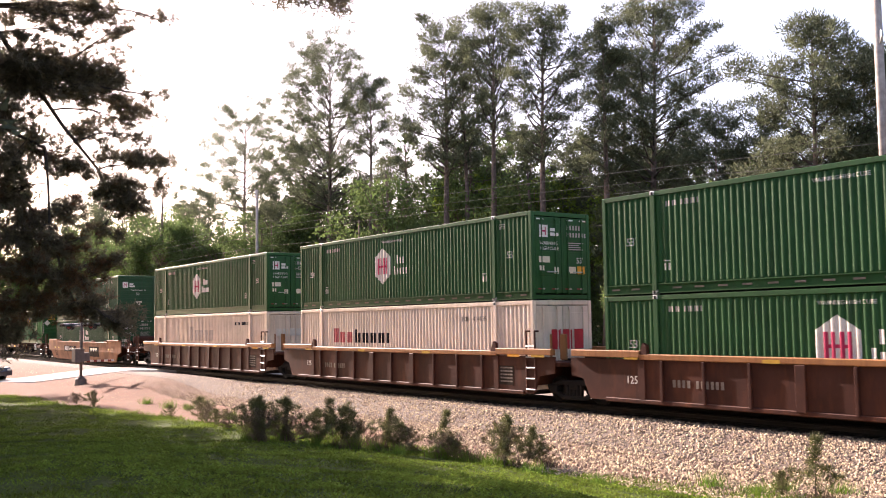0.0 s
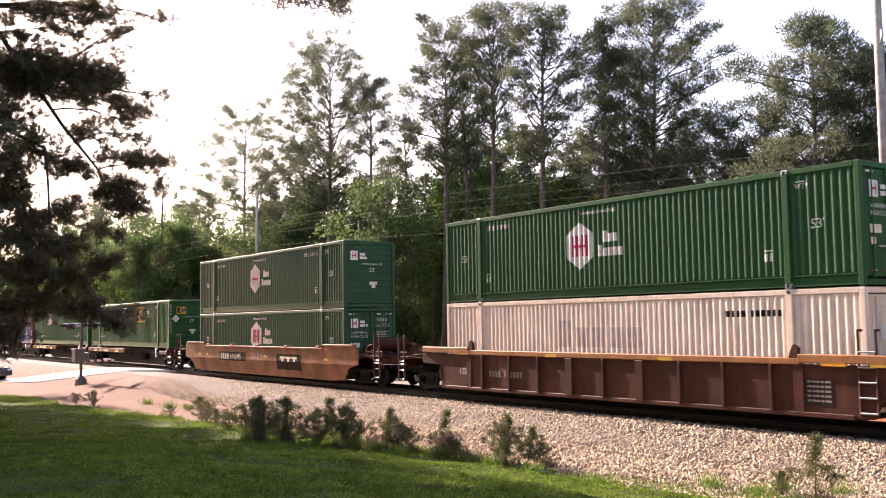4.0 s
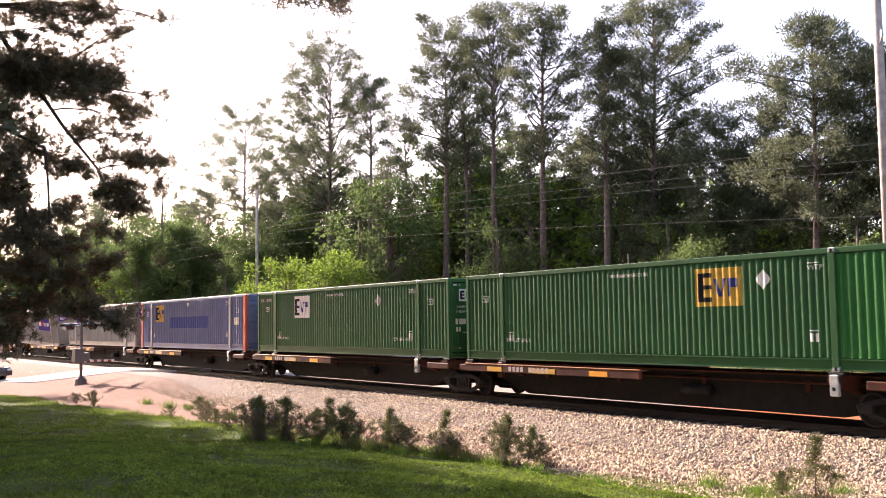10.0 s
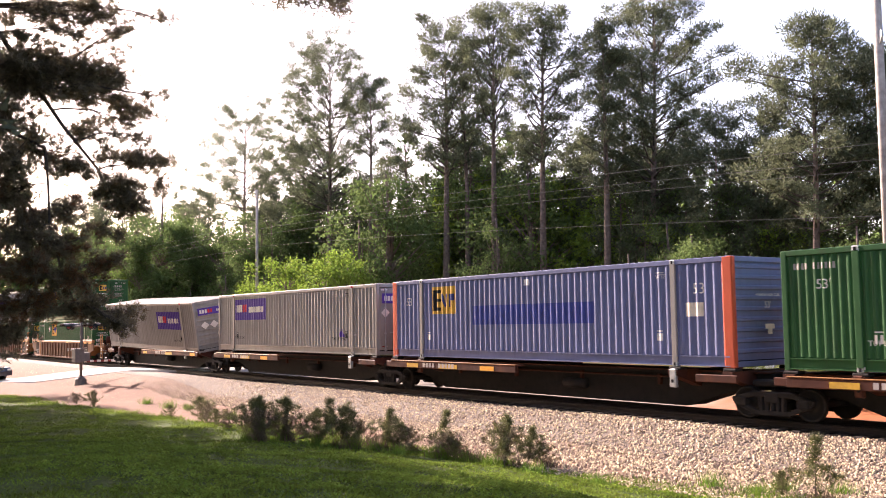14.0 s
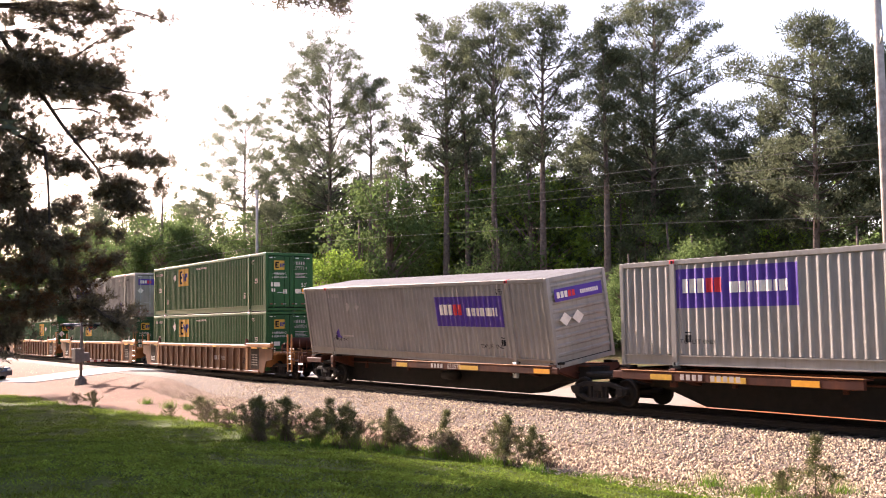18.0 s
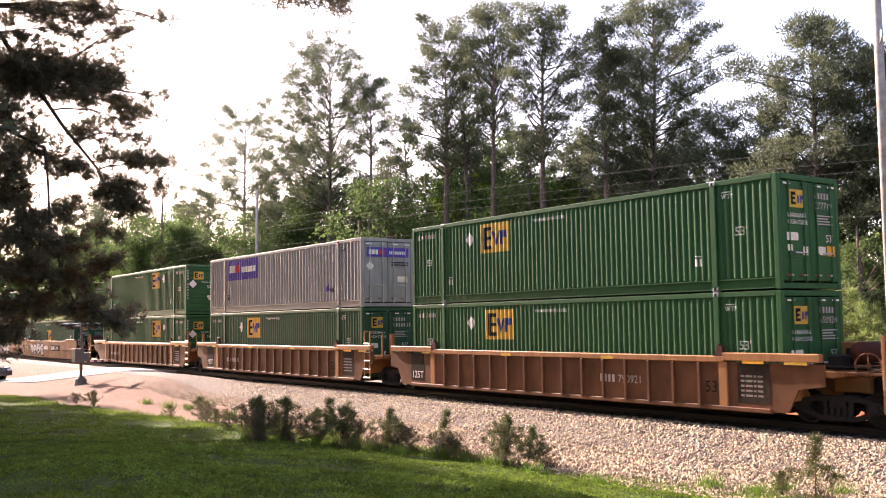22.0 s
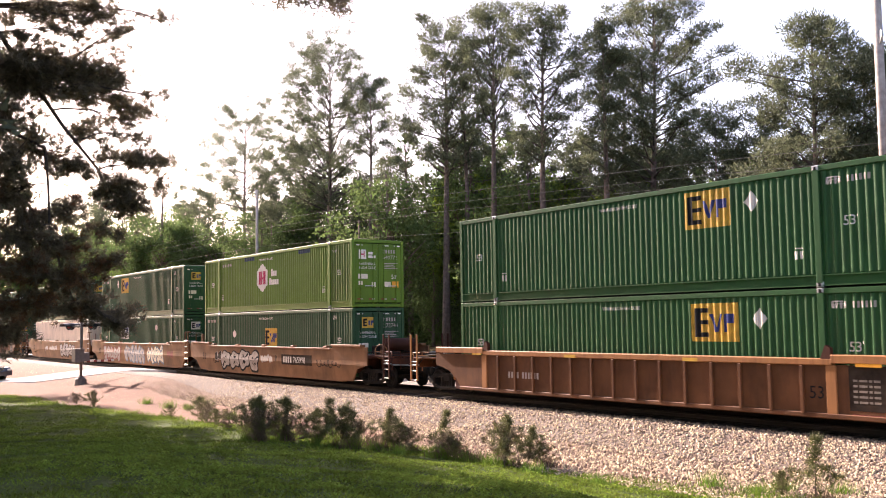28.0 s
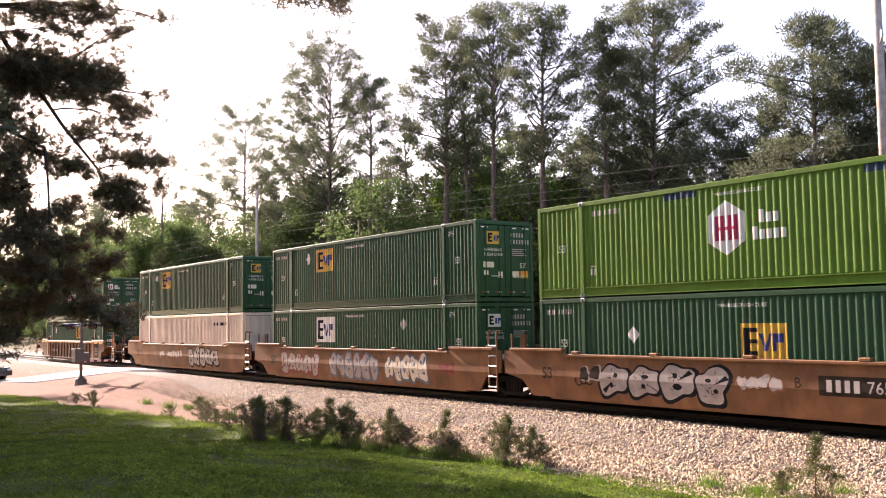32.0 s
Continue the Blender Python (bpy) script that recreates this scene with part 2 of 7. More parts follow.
def ground_material():
    """Lawn on the near side, clay and gravel by the bed, leaf litter under the woods."""
    m = bpy.data.materials.new("ground_soil")
    m.use_nodes = True
    n, l = m.node_tree.nodes, m.node_tree.links
    b = n["Principled BSDF"]
    b.inputs["Roughness"].default_value = 0.95
    b.inputs["Specular IOR Level"].default_value = 0.08
    geo = n.new("ShaderNodeNewGeometry")
    sep = n.new("ShaderNodeSeparateXYZ")
    l.new(geo.outputs["Position"], sep.inputs[0])

    def nz(scale, detail=6.0):
        t = n.new("ShaderNodeTexNoise")
        t.inputs["Scale"].default_value, t.inputs["Detail"].default_value = scale, detail
        l.new(geo.outputs["Position"], t.inputs["Vector"])
        return t.outputs["Fac"]

    def two(fac, lo, hi, c1, c2):
        r = n.new("ShaderNodeMapRange")
        r.inputs["From Min"].default_value, r.inputs["From Max"].default_value = lo, hi
        l.new(fac, r.inputs["Value"])
        x = n.new("ShaderNodeMixRGB")
        l.new(r.outputs["Result"], x.inputs["Fac"])
        for k, c in ((1, c1), (2, c2)):
            if isinstance(c, tuple):
                x.inputs[k].default_value = (*c, 1)
            else:
                l.new(c, x.inputs[k])
        return x.outputs["Color"]

    lean = n.new("ShaderNodeMath")           # the lawn's edge drifts from the railway
    lean.operation = 'MULTIPLY_ADD'
    l.new(sep.outputs["X"], lean.inputs[0])
    lean.inputs[1].default_value = -LAWN_SKEW
    l.new(sep.outputs["Y"], lean.inputs[2])

    def wob(k, off, skew=False):
        a = n.new("ShaderNodeMath")
        a.operation = 'MULTIPLY_ADD'
        l.new(nz(0.9), a.inputs[0])
        a.inputs[1].default_value = k
        a2 = n.new("ShaderNodeMath")
        a2.operation = 'ADD'
        l.new(a.outputs[0], a2.inputs[0])
        l.new(sep.outputs["Y"] if not skew else lean.outputs[0], a2.inputs[1])
        a.inputs[2].default_value = off
        return a2.outputs[0]

    lawn = two(nz(0.7), 0.35, 0.7, (0.04, 0.066, 0.012), (0.06, 0.075, 0.018))
    lawn = two(nz(14.0), 0.4, 0.65, lawn, (0.03, 0.045, 0.01))
    clay = two(nz(1.1), 0.35, 0.65, (0.225, 0.10, 0.068), (0.20, 0.122, 0.09))
    clay = two(nz(5.0), 0.48, 0.66, clay, (0.15, 0.092, 0.066))
    clay = two(nz(22.0), 0.42, 0.62, clay, (0.17, 0.115, 0.085))
    litter = two(nz(2.0), 0.35, 0.7, (0.10, 0.06, 0.03), (0.05, 0.075, 0.02))
    red = two(nz(1.5), 0.35, 0.7, (0.37, 0.115, 0.046), (0.25, 0.105, 0.052))
    c = two(wob(0.8, -0.4, True), LAWN_EDGE - 0.15, LAWN_EDGE + 0.15, lawn, clay)
    grit = two(nz(16.0), 0.35, 0.65, (0.26, 0.175, 0.135), (0.16, 0.115, 0.09))
    shift = n.new("ShaderNodeMath")          # west of the clearing the bed lies on pale gravel instead of red earth
    shift.operation = 'MULTIPLY_ADD'
    l.new(nz(0.4), shift.inputs[0])
    shift.inputs[1].default_value = 6.0
    l.new(sep.outputs["X"], shift.inputs[2])
    red = two(shift.outputs[0], -21.0, -18.5, (0.27, 0.225, 0.19), red)
    c = two(wob(3.0, -1.5), 16.2, 18.0, c, grit)
    c = two(wob(1.6, -0.8), 23.5, 24.5, c, red)
    c = two(wob(4.0, -2.0), 29.0, 31.0, c, litter)
    l.new(c, b.inputs["Base Color"])
    bp = n.new("ShaderNodeBump")
    bp.inputs["Strength"].default_value, bp.inputs["Distance"].default_value = 0.6, 0.05
    l.new(nz(18.0), bp.inputs["Height"])
    l.new(bp.outputs["Normal"], b.inputs["Normal"])
    return m


gx = [-3000, -900, -400, -250, -180] + span(-140, 30, 1.25) + [60, 120, 300, 900, 3000]
gy = [-400, -120, -60, -30, -15, -6, -2] + span(0, 34, 0.45) + [36, 38, 40, 44, 50, 60, 80, 120, 300, 1000, 3000]
ground = sheet("ground", gx, gy, 0.0, ground_material(), "gently sloping ground with lawn, bare clay and leaf litter", "ground")

M["asphalt"] = mat("pale_worn_asphalt", (0.40, 0.38, 0.36), 0.9, var=0.12, scale=0.8, dirt=(0.3, 0.2, 0.15), dirt_amt=0.4, bump=0.3, fine=90)
road = Shape()
ry = span(-30, 19.9, 0.8) + span(20.0, 24.0, 0.5) + span(24.5, 60, 1.2)
for y in ry:                               # the road meets the railway at a slant
    cx = -70.3 + 1.5 * (y - 14.0) if y < 22.0 else -58.3 + 0.35 * (y - 22.0)
    hw = 2.8
    z = max(ground_z(cx, y) + 0.04, -0.05 if 19.0 < y < 24.6 else -9)
    z = max(z, -0.05 - 0.19 * (19.0 - y)) if 12 < y <= 19.0 else (max(z, -0.05 - 0.12 * (y - 24.6)) if 24.6 <= y < 30 else z)
    road.v += [(cx - hw - 0.6, y, z - 0.5), (cx - hw, y, z), (cx, y, z + 0.02), (cx + hw, y, z), (cx + hw + 0.7, y, z - 0.5)]
for j in range(len(ry) - 1):
    for i in range(4):
        k = j * 5 + i
        road.f.append((k, k + 1, k + 6, k + 5)[::-1])
thing("road", road, M["asphalt"], Matrix(), "pale worn asphalt road over the railway crossing", "road", kind="structure", smooth=False)

# ---- ballast bed, rails and sleepers ----
M["ballast"] = mat("grey_pink_gravel", (0.14, 0.105, 0.082), 0.9, var=0.45, scale=9, dirt=(0.16, 0.12, 0.1), dirt_amt=0.5, bump=0.9, fine=22)
M["stone"] = mat("broken_granite", (0.40, 0.295, 0.20), 0.85, var=0.25, scale=15, island=0.7, bump=0.3, fine=80)
bed = sheet("ballast_bed", span(-170, 40, 1.0), span(18.35, 24.55, 0.2), 0.02, M["ballast"], "grey-pink crushed stone ballast bed under the rails", "ballast")


def rubble(name, rng, count, x0, x1, y0, y1, size, power=1.0):
    """Many broken stones as one mesh."""
    base = np.array([(-1, -1, -0.7), (1, -0.9, -0.7), (0.9, 1, -0.7), (-1, 0.9, -0.7), (-0.7, -0.6, 0.6), (0.65, -0.7, 0.75), (0.6, 0.6, 0.55), (-0.6, 0.7, 0.7)])
    faces = np.array([(4, 5, 6, 7), (0, 1, 5, 4), (1, 2, 6, 5), (2, 3, 7, 6), (3, 0, 4, 7)])
    px = x1 - (x1 - x0) * rng.random(count) ** power
    py = rng.uniform(y0, y1, count)
    pz = np.array([ground_z(a, b) for a, b in zip(px, py)]) + 0.02
    fade = np.clip((px - x0) / 14.0, 0.1, 1.0)[:, None, None]      # the stones peter out at the far end
    sc = size * fade * rng.uniform(0.55, 1.35, (count, 1, 1)) * rng.uniform(0.6, 1.2, (count, 1, 3))
    pts = base[None] * sc + rng.normal(0, 0.16, (count, 8, 3)) * sc
    ang = rng.uniform(0, 6.283, count)
    tx = rng.normal(0, 0.5, (count, 2))
    c, s = np.cos(ang)[:, None], np.sin(ang)[:, None]
    z0 = pts[:, :, 2] + tx[:, :1] * pts[:, :, 0] + tx[:, 1:] * pts[:, :, 1]
    out = np.stack([pts[:, :, 0] * c - pts[:, :, 1] * s + px[:, None], pts[:, :, 0] * s + pts[:, :, 1] * c + py[:, None], z0 + pz[:, None] + size * 0.3 * fade[:, :, 0]], -1)
    me = bpy.data.meshes.new(name)
    nv, nf = count * 8, count * 5
    idx = (faces[None] + (np.arange(count) * 8)[:, None, None]).reshape(-1)
    me.vertices.add(nv)
    me.vertices.foreach_set("co", out.reshape(-1).astype(np.float32))
    me.loops.add(nf * 4)
    me.loops.foreach_set("vertex_index", idx.astype(np.int32))
    me.polygons.add(nf)
    me.polygons.foreach_set("loop_start", np.arange(0, nf * 4, 4, dtype=np.int32))
    me.update(calc_edges=True)
    return me


rng = np.random.default_rng(5)
thing("ballast_stones", rubble("ballast_stones", rng, 40000, -56, -8, 16.6, 20.72, 0.025, 2.1), M["stone"], Matrix(),
      "loose broken granite stones on the ballast shoulder", "gravel", kind="stuff")
thing("scattered_gravel", rubble("scattered_gravel", rng, 10000, -34, -8, 14.5, 17.0, 0.024, 1.7), M["stone"], Matrix(),
      "fine gravel scattered over bare clay", "gravel", kind="stuff")

thing("strewn_ballast", rubble("strewn_ballast", rng, 3600, -90, -26, 14.2, 20.2, 0.011), M["stone"], Matrix(),
      "thinly strewn ballast stones beside the crossing", "gravel", kind="stuff")

M["rail"] = mat("rail_steel", (0.018, 0.012, 0.009), 0.7, 0.2, var=0.2, scale=10, dirt=(0.05, 0.02, 0.01), dirt_amt=0.5)
M["tie"] = mat("creosoted_timber", (0.03, 0.023, 0.019), 0.9, var=0.35, scale=6, per=0.2, bump=0.5, fine=30)
RAILP = [(-0.075, -0.17), (0.075, -0.17), (0.075, -0.15), (0.012, -0.13), (0.012, -0.04), (0.037, -0.03), (0.037, -0.004), (0.03, 0.0), (-0.03, 0.0), (-0.037, -0.004),
         (-0.037, -0.03), (-0.012, -0.04), (-0.012, -0.13), (-0.075, -0.15)]
for dy in (-0.755, 0.755):
    thing("rail", Shape().prism_x(RAILP, -320, 260), M["rail"], pose(0, MID + dy, 0), "rusty steel rail with a worn bright head", "rail", "running rails", "structure")
tie = Shape().box((0, 0, -0.26), (0.23, 2.3, 0.18), 0.012)
tie0 = None
for i in range(200):
    m = pose(-116 + i * 0.55, MID + 0.02 * math.sin(i * 3.1), 0, 0, 0, 0.5 * math.sin(i * 1.7))
    if tie0 is None:
        tie0 = thing("sleeper", tie, M["tie"], m, "dark creosoted timber sleeper set in ballast", "sleeper", "sleepers", "")
    else:
        copy_thing(tie0, m)
# ---- freight containers, 53 feet long ----
PITCH, DEEP = 0.277, 0.048
HALF, SIDE = LONG / 2, WIDE / 2
POST = 6.1                     # lifting posts stand 40 feet apart
SPINE = 1.28                   # floor of a container on a spine car
MOVERS = []                    # (thing, place of its origin at the start)


def rib_breaks(pitch, deep, form):
    """The corrugation of a side: x and how far it stands out."""
    out = []
    for a, b in ((-HALF + 0.16, -POST - 0.09), (-POST + 0.09, POST - 0.09), (POST + 0.09, HALF - 0.16)):
        n = round((b - a) / pitch)
        p = (b - a) / n
        out.append((a, 0.0))
        for i in range(n):
            out += [(a + (i + f) * p, deep * d) for f, d in form]
        out.append((b, 0.0))
    return out


# close round ribs on most containers, wider ones on the blue and grey containers
RIB = {"fine": rib_breaks(0.208, 0.036, ((0.20, 0), (0.28, 0.55), (0.36, 0.86), (0.46, 1.0), (0.60, 1.0), (0.72, 0.6), (0.80, 0))),
       "wide": rib_breaks(PITCH, DEEP, ((0.26, 0), (0.355, 0.55), (0.53, 0.94), (0.63, 1.0), (0.80, 0)))}
RIBS = RIB["fine"]


def rib_y(x):
    """Depth of the near face at x, in the container's space."""
    for (a, da), (b, db) in zip(RIBS, RIBS[1:]):
        if a <= x <= b:
            return -SIDE + 0.05 - (da + (db - da) * (x - a) / max(b - a, 1e-9))
    return -SIDE


Z0, Z1 = 0.30, TALL - 0.13     # the corrugated panel's lower and upper edges


def side_panel(ribs):
    """Ribs that run out into the flat sheet just short of the rails."""
    s = Shape()
    for x, d in ribs:
        y = -SIDE + 0.05
        s.v += [(x, y, Z0), (x, y - d, Z0 + 0.035), (x, y - d, Z1 - 0.05), (x, y, Z1)]
    for i in range(len(ribs) - 1):
        for k in range(3):
            s.f.append((4 * i + k, 4 * i + 4 + k, 4 * i + 5 + k, 4 * i + 1 + k))
    return s.mesh("side_panel")


def end_wall():
    s = Shape()
    n = 9
    st = (Z1 - Z0) / n
    prof = [(Z0 - 0.1, 0.0)]
    for i in range(n):
        z = Z0 + i * st
        prof += [(z + st * 0.25, 0.0), (z + st * 0.36, 0.04), (z + st * 0.62, 0.04), (z + st * 0.73, 0.0)]
    prof.append((Z1 + 0.03, 0.0))
    for z, d in prof:
        s.v += [(HALF - 0.07 + d, -SIDE + 0.14, z), (HALF - 0.07 + d, SIDE - 0.14, z)]
    for i in range(len(prof) - 1):
        s.f.append((2 * i, 2 * i + 1, 2 * i + 3, 2 * i + 2))
    return s.mesh("end_wall")


def mirrored(me, name):
    out = me.copy()
    out.transform(Matrix.Rotation(math.pi, 4, 'Z'))
    out.name = name
    return out


ME = {"side_fine": side_panel(RIB["fine"]), "side_wide": side_panel(RIB["wide"]), "end": end_wall()}
ME["far_fine"], ME["far_wide"], ME["end_far"] = mirrored(ME["side_fine"], "side_panel"), mirrored(ME["side_wide"], "side_panel"), mirrored(ME["end"], "end_wall")
roof = Shape()
rx = [HALF - 0.1 - i * (LONG - 0.2) / 126 for i in range(127)]
for i, x in enumerate(rx):
    roof.v += [(x, -SIDE + 0.03, TALL - 0.018 + 0.03 * (i % 2)), (x, SIDE - 0.03, TALL - 0.018 + 0.03 * (i % 2))]
roof.f = [(2 * i, 2 * i + 1, 2 * i + 3, 2 * i + 2) for i in range(126)]
ME["roof"] = roof.mesh("roof")
ME["floor"] = Shape().box((0, 0, 0.14), (LONG - 0.2, WIDE - 0.1, 0.12)).mesh("floor")
ME["top_rail"] = Shape().box((0, 0, TALL - 0.075), (LONG - 0.3, 0.07, 0.13), 0.01).mesh("top_rail")
# a channel whose two lips stand out on the outer face
rail_s = Shape().prism_x([(0.035, 0.04), (0.035, 0.31), (-0.0425, 0.31), (-0.0425, 0.282), (0.005, 0.28), (0.005, 0.07), (-0.0425, 0.068), (-0.0425, 0.04)], -LONG / 2 + 0.15, LONG / 2 - 0.15)
ME["bottom_rail"] = rail_s.mesh("bottom_rail")
ME["post"] = Shape().box((0, 0, TALL / 2), (0.17, 0.085, TALL - 0.2), 0.012).mesh("lifting_post")
ME["corner"] = Shape().box((0, 0, TALL / 2), (0.15, 0.15, TALL - 0.02), 0.018).mesh("corner_post")
cast = Shape().box((0, 0, 0), (0.19, 0.15, 0.15), 0.02)
ME["cast"] = cast.mesh("corner_casting")
ME["hole"] = Shape().box((0, -0.075, 0), (0.07, 0.012, 0.09), 0.004).mesh("casting_hole")
ME["header"] = Shape().box((0, 0, 0), (0.1, WIDE - 0.3, 0.14), 0.012).mesh("end_header")
ME["leaf"] = Shape().box((0, 0, 0), (0.05, 1.13, 2.5), 0.015).box((0.028, 0, 0.62), (0.02, 0.98, 0.8), 0.012).box((0.028, 0, -0.28), (0.02, 0.98, 0.8), 0.012).mesh("door_leaf")
ME["bar"] = Shape().tube((0, 0, -1.28), (0, 0, 1.28), 0.022, n=6).box((0, 0, 1.2), (0.06, 0.09, 0.09), 0.01).box((0, 0, -1.2), (0.06, 0.09, 0.09), 0.01).box((0, 0, 0.5), (0.05, 0.1, 0.04)).box((0, 0, -0.55), (0.05, 0.1, 0.04)).mesh("locking_bar")
ME["handle"] = Shape().box((0, 0, 0), (0.03, 0.42, 0.045), 0.01).mesh("door_handle")


def shared(key, mt):
    """One copy of a shared mesh for each material."""
    k = (key, mt.name)
    if k not in ME:
        me = ME[key].copy()
        me.materials.clear()
        me.materials.append(mt)
        ME[k] = me
    return ME[k]


def put(name, key, mt, parent, m=None, label=""):
    ob = part(name, shared(key, mt), None, parent, label)
    if m is not None:
        ob.matrix_basis = m
    return ob


def strips(poly, lift=0.002):
    """A convex polygon in x and z, painted on the near side's corrugation."""
    s = Shape()
    x0, x1 = min(p[0] for p in poly), max(p[0] for p in poly)
    xs = sorted({x0, x1, *(p[0] for p in poly), *(x for x, d in RIBS if x0 < x < x1)})

    def cut(x):
        zs = []
        for (ax, az), (bx, bz) in zip(poly, poly[1:] + poly[:1]):
            if min(ax, bx) - 1e-9 <= x <= max(ax, bx) + 1e-9:
                if abs(bx - ax) < 1e-9:
                    zs += [az, bz]
                else:
                    zs.append(az + (bz - az) * (x - ax) / (bx - ax))
        return min(zs), max(zs)
    for x in xs:
        lo, hi = cut(x)
        y = rib_y(x) - lift
        s.v += [(x, y, lo), (x, y, hi)]
    for i in range(len(xs) - 1):
        s.f.append((2 * i, 2 * i + 2, 2 * i + 3, 2 * i + 1))
    return s


def rect(x0, z0, x1, z1):
    return [(x0, z0), (x1, z0), (x1, z1), (x0, z1)]


def merge(shapes):
    out = Shape()
    for s in shapes:
        out.add(s.v, s.f)
    return out


def words(text, size):
    """Flat letters as vertices and faces in x and z, from x = 0."""
    cu = bpy.data.curves.new("letters", 'FONT')
    cu.body, cu.size = text, size
    cu.resolution_u = 2
    ob = bpy.data.objects.new("letters", cu)
    scene.collection.objects.link(ob)
    dg = bpy.context.evaluated_depsgraph_get()
    me = bpy.data.meshes.new_from_object(ob.evaluated_get(dg))
    bpy.data.objects.remove(ob)
    bpy.data.curves.remove(cu)
    return me


WORDS = {}


def letters(text, size, x, z, on="side"):
    """Letters painted on the corrugated side (x, z) or on a plane."""
    k = (text, size)
    if k not in WORDS:
        WORDS[k] = words(text, size)
    bm = bmesh.new()
    bm.from_mesh(WORDS[k])
    bmesh.ops.transform(bm, matrix=Matrix.Translation((x, z, 0)), verts=bm.verts)
    x1 = max(v.co.x for v in bm.verts)
    if on == "side":
        for rxx, d in RIBS:
            if x < rxx < x1:
                bmesh.ops.bisect_plane(bm, geom=bm.verts[:] + bm.edges[:] + bm.faces[:], plane_co=(rxx, 0, 0), plane_no=(1, 0, 0))
    for v in bm.verts:
        px, pz = v.co.x, v.co.y
        v.co = (px, (rib_y(px) if on == "side" else 0.0) - 0.006, pz)
    me = bpy.data.meshes.new("lettering")
    bm.to_mesh(me)
    bm.free()
    return me


def many(name, shapes, material, parent, label=""):
    for s in shapes:
        part(name, s, material, parent, label)


def say(name, text, size, x, z, mt, c, end=False):
    """Words painted one by one on the near side, or on the end that faces +x."""
    for w in text.split():
        k = (w, size)
        if k not in WORDS:
            WORDS[k] = words(w, size)
        wide = max(v.co.x for v in WORDS[k].vertices)
        part(name, end_words(w, size, x, z, 0.042) if end else letters(w, size, x, z), mt, c)
        x += wide + size * 0.32


def bars(x, z, h, widths, gap=0.3, lift=0.002):
    """Lettering too fine to read: a row of plain blocks painted on the side."""
    out, cx = [], x
    for w in widths:
        if w > 0:
            out.append(strips(rect(cx, z, cx + w * h, z + h), lift))
        cx += abs(w) * h + gap * h
    return out


def strokes(x, z, h, n, wide=0.5):
    """A brand name as a row of n plain letter-sized blocks."""
    return [strips(rect(x + i * h * (wide + 0.2), z, x + i * h * (wide + 0.2) + wide * h, z + h * (1.0 if i == 0 else 0.74))) for i in range(n)]


def plate(y0, z0, y1, z1, d=0.012):
    """A flat mark on the end that faces +x."""
    return Shape().add([(HALF + d, y0, z0), (HALF + d, y1, z0), (HALF + d, y1, z1), (HALF + d, y0, z1)], [(0, 1, 2, 3)])


def end_words(text, size, y, z, d=0.03):
    k = (text, size)
    if k not in WORDS:
        WORDS[k] = words(text, size)
    me = WORDS[k].copy()
    me.transform(Matrix(((0, 0, 0, HALF + d), (1, 0, 0, y), (0, 1, 0, z), (0, 0, 0, 1))))
    return me


def logo_hex(c, x, z, r):
    hexa = lambda q: [(x - 0.8 * q, z - 0.5 * q), (x, z - q), (x + 0.8 * q, z - 0.5 * q), (x + 0.8 * q, z + 0.5 * q), (x, z + q), (x - 0.8 * q, z + 0.5 * q)]
    part("emblem", strips(hexa(r)), M["mwhite"], c, "white six-sided emblem with crimson bars")
    b = [strips(rect(x + k * r - 0.07 * r, z - 0.45 * r, x + k * r + 0.07 * r, z + 0.45 * r), 0.008) for k in (-0.42, -0.16, 0.16, 0.42)]
    b.append(strips(rect(x - 0.42 * r, z - 0.08 * r, x + 0.42 * r, z + 0.04 * r), 0.0085))
    many("emblem_bar", b, M["mmagenta"], c)
    many("name_bar", [*strokes(x + r * 1.4, z + 0.06 * r, 0.46 * r, 3, 0.42), *strokes(x + r * 1.12, z - 0.52 * r, 0.46 * r, 5, 0.42)], M["mwhite"], c)


def logo_square(c, x, z, w, colour):
    h = w * 0.66
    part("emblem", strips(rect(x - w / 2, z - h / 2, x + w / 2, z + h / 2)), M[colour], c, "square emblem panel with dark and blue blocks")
    k = []
    k.append(strips(rect(x - 0.42 * w, z - 0.38 * h, x - 0.30 * w, z + 0.38 * h), 0.008))
    for a, b in ((0.26, 0.38), (-0.05, 0.06), (-0.38, -0.26)):
        k.append(strips(rect(x - 0.30 * w, z + a * h, x - 0.12 * w, z + b * h), 0.008))
    many("emblem_block", k, M["mblack"], c)
    k = [strips([(x - 0.10 * w, z + 0.22 * h), (x + 0.02 * w, z - 0.25 * h), (x + 0.08 * w, z - 0.25 * h), (x - 0.02 * w, z + 0.22 * h)], 0.008),
         strips([(x + 0.03 * w, z - 0.25 * h), (x + 0.08 * w, z - 0.25 * h), (x + 0.18 * w, z + 0.22 * h), (x + 0.12 * w, z + 0.22 * h)], 0.009),
         strips(rect(x + 0.20 * w, z - 0.25 * h, x + 0.26 * w, z + 0.22 * h), 0.008),
         strips(rect(x + 0.26 * w, z - 0.02 * h, x + 0.42 * w, z + 0.22 * h), 0.008)]
    many("emblem_block", k, M["mnavy"], c)


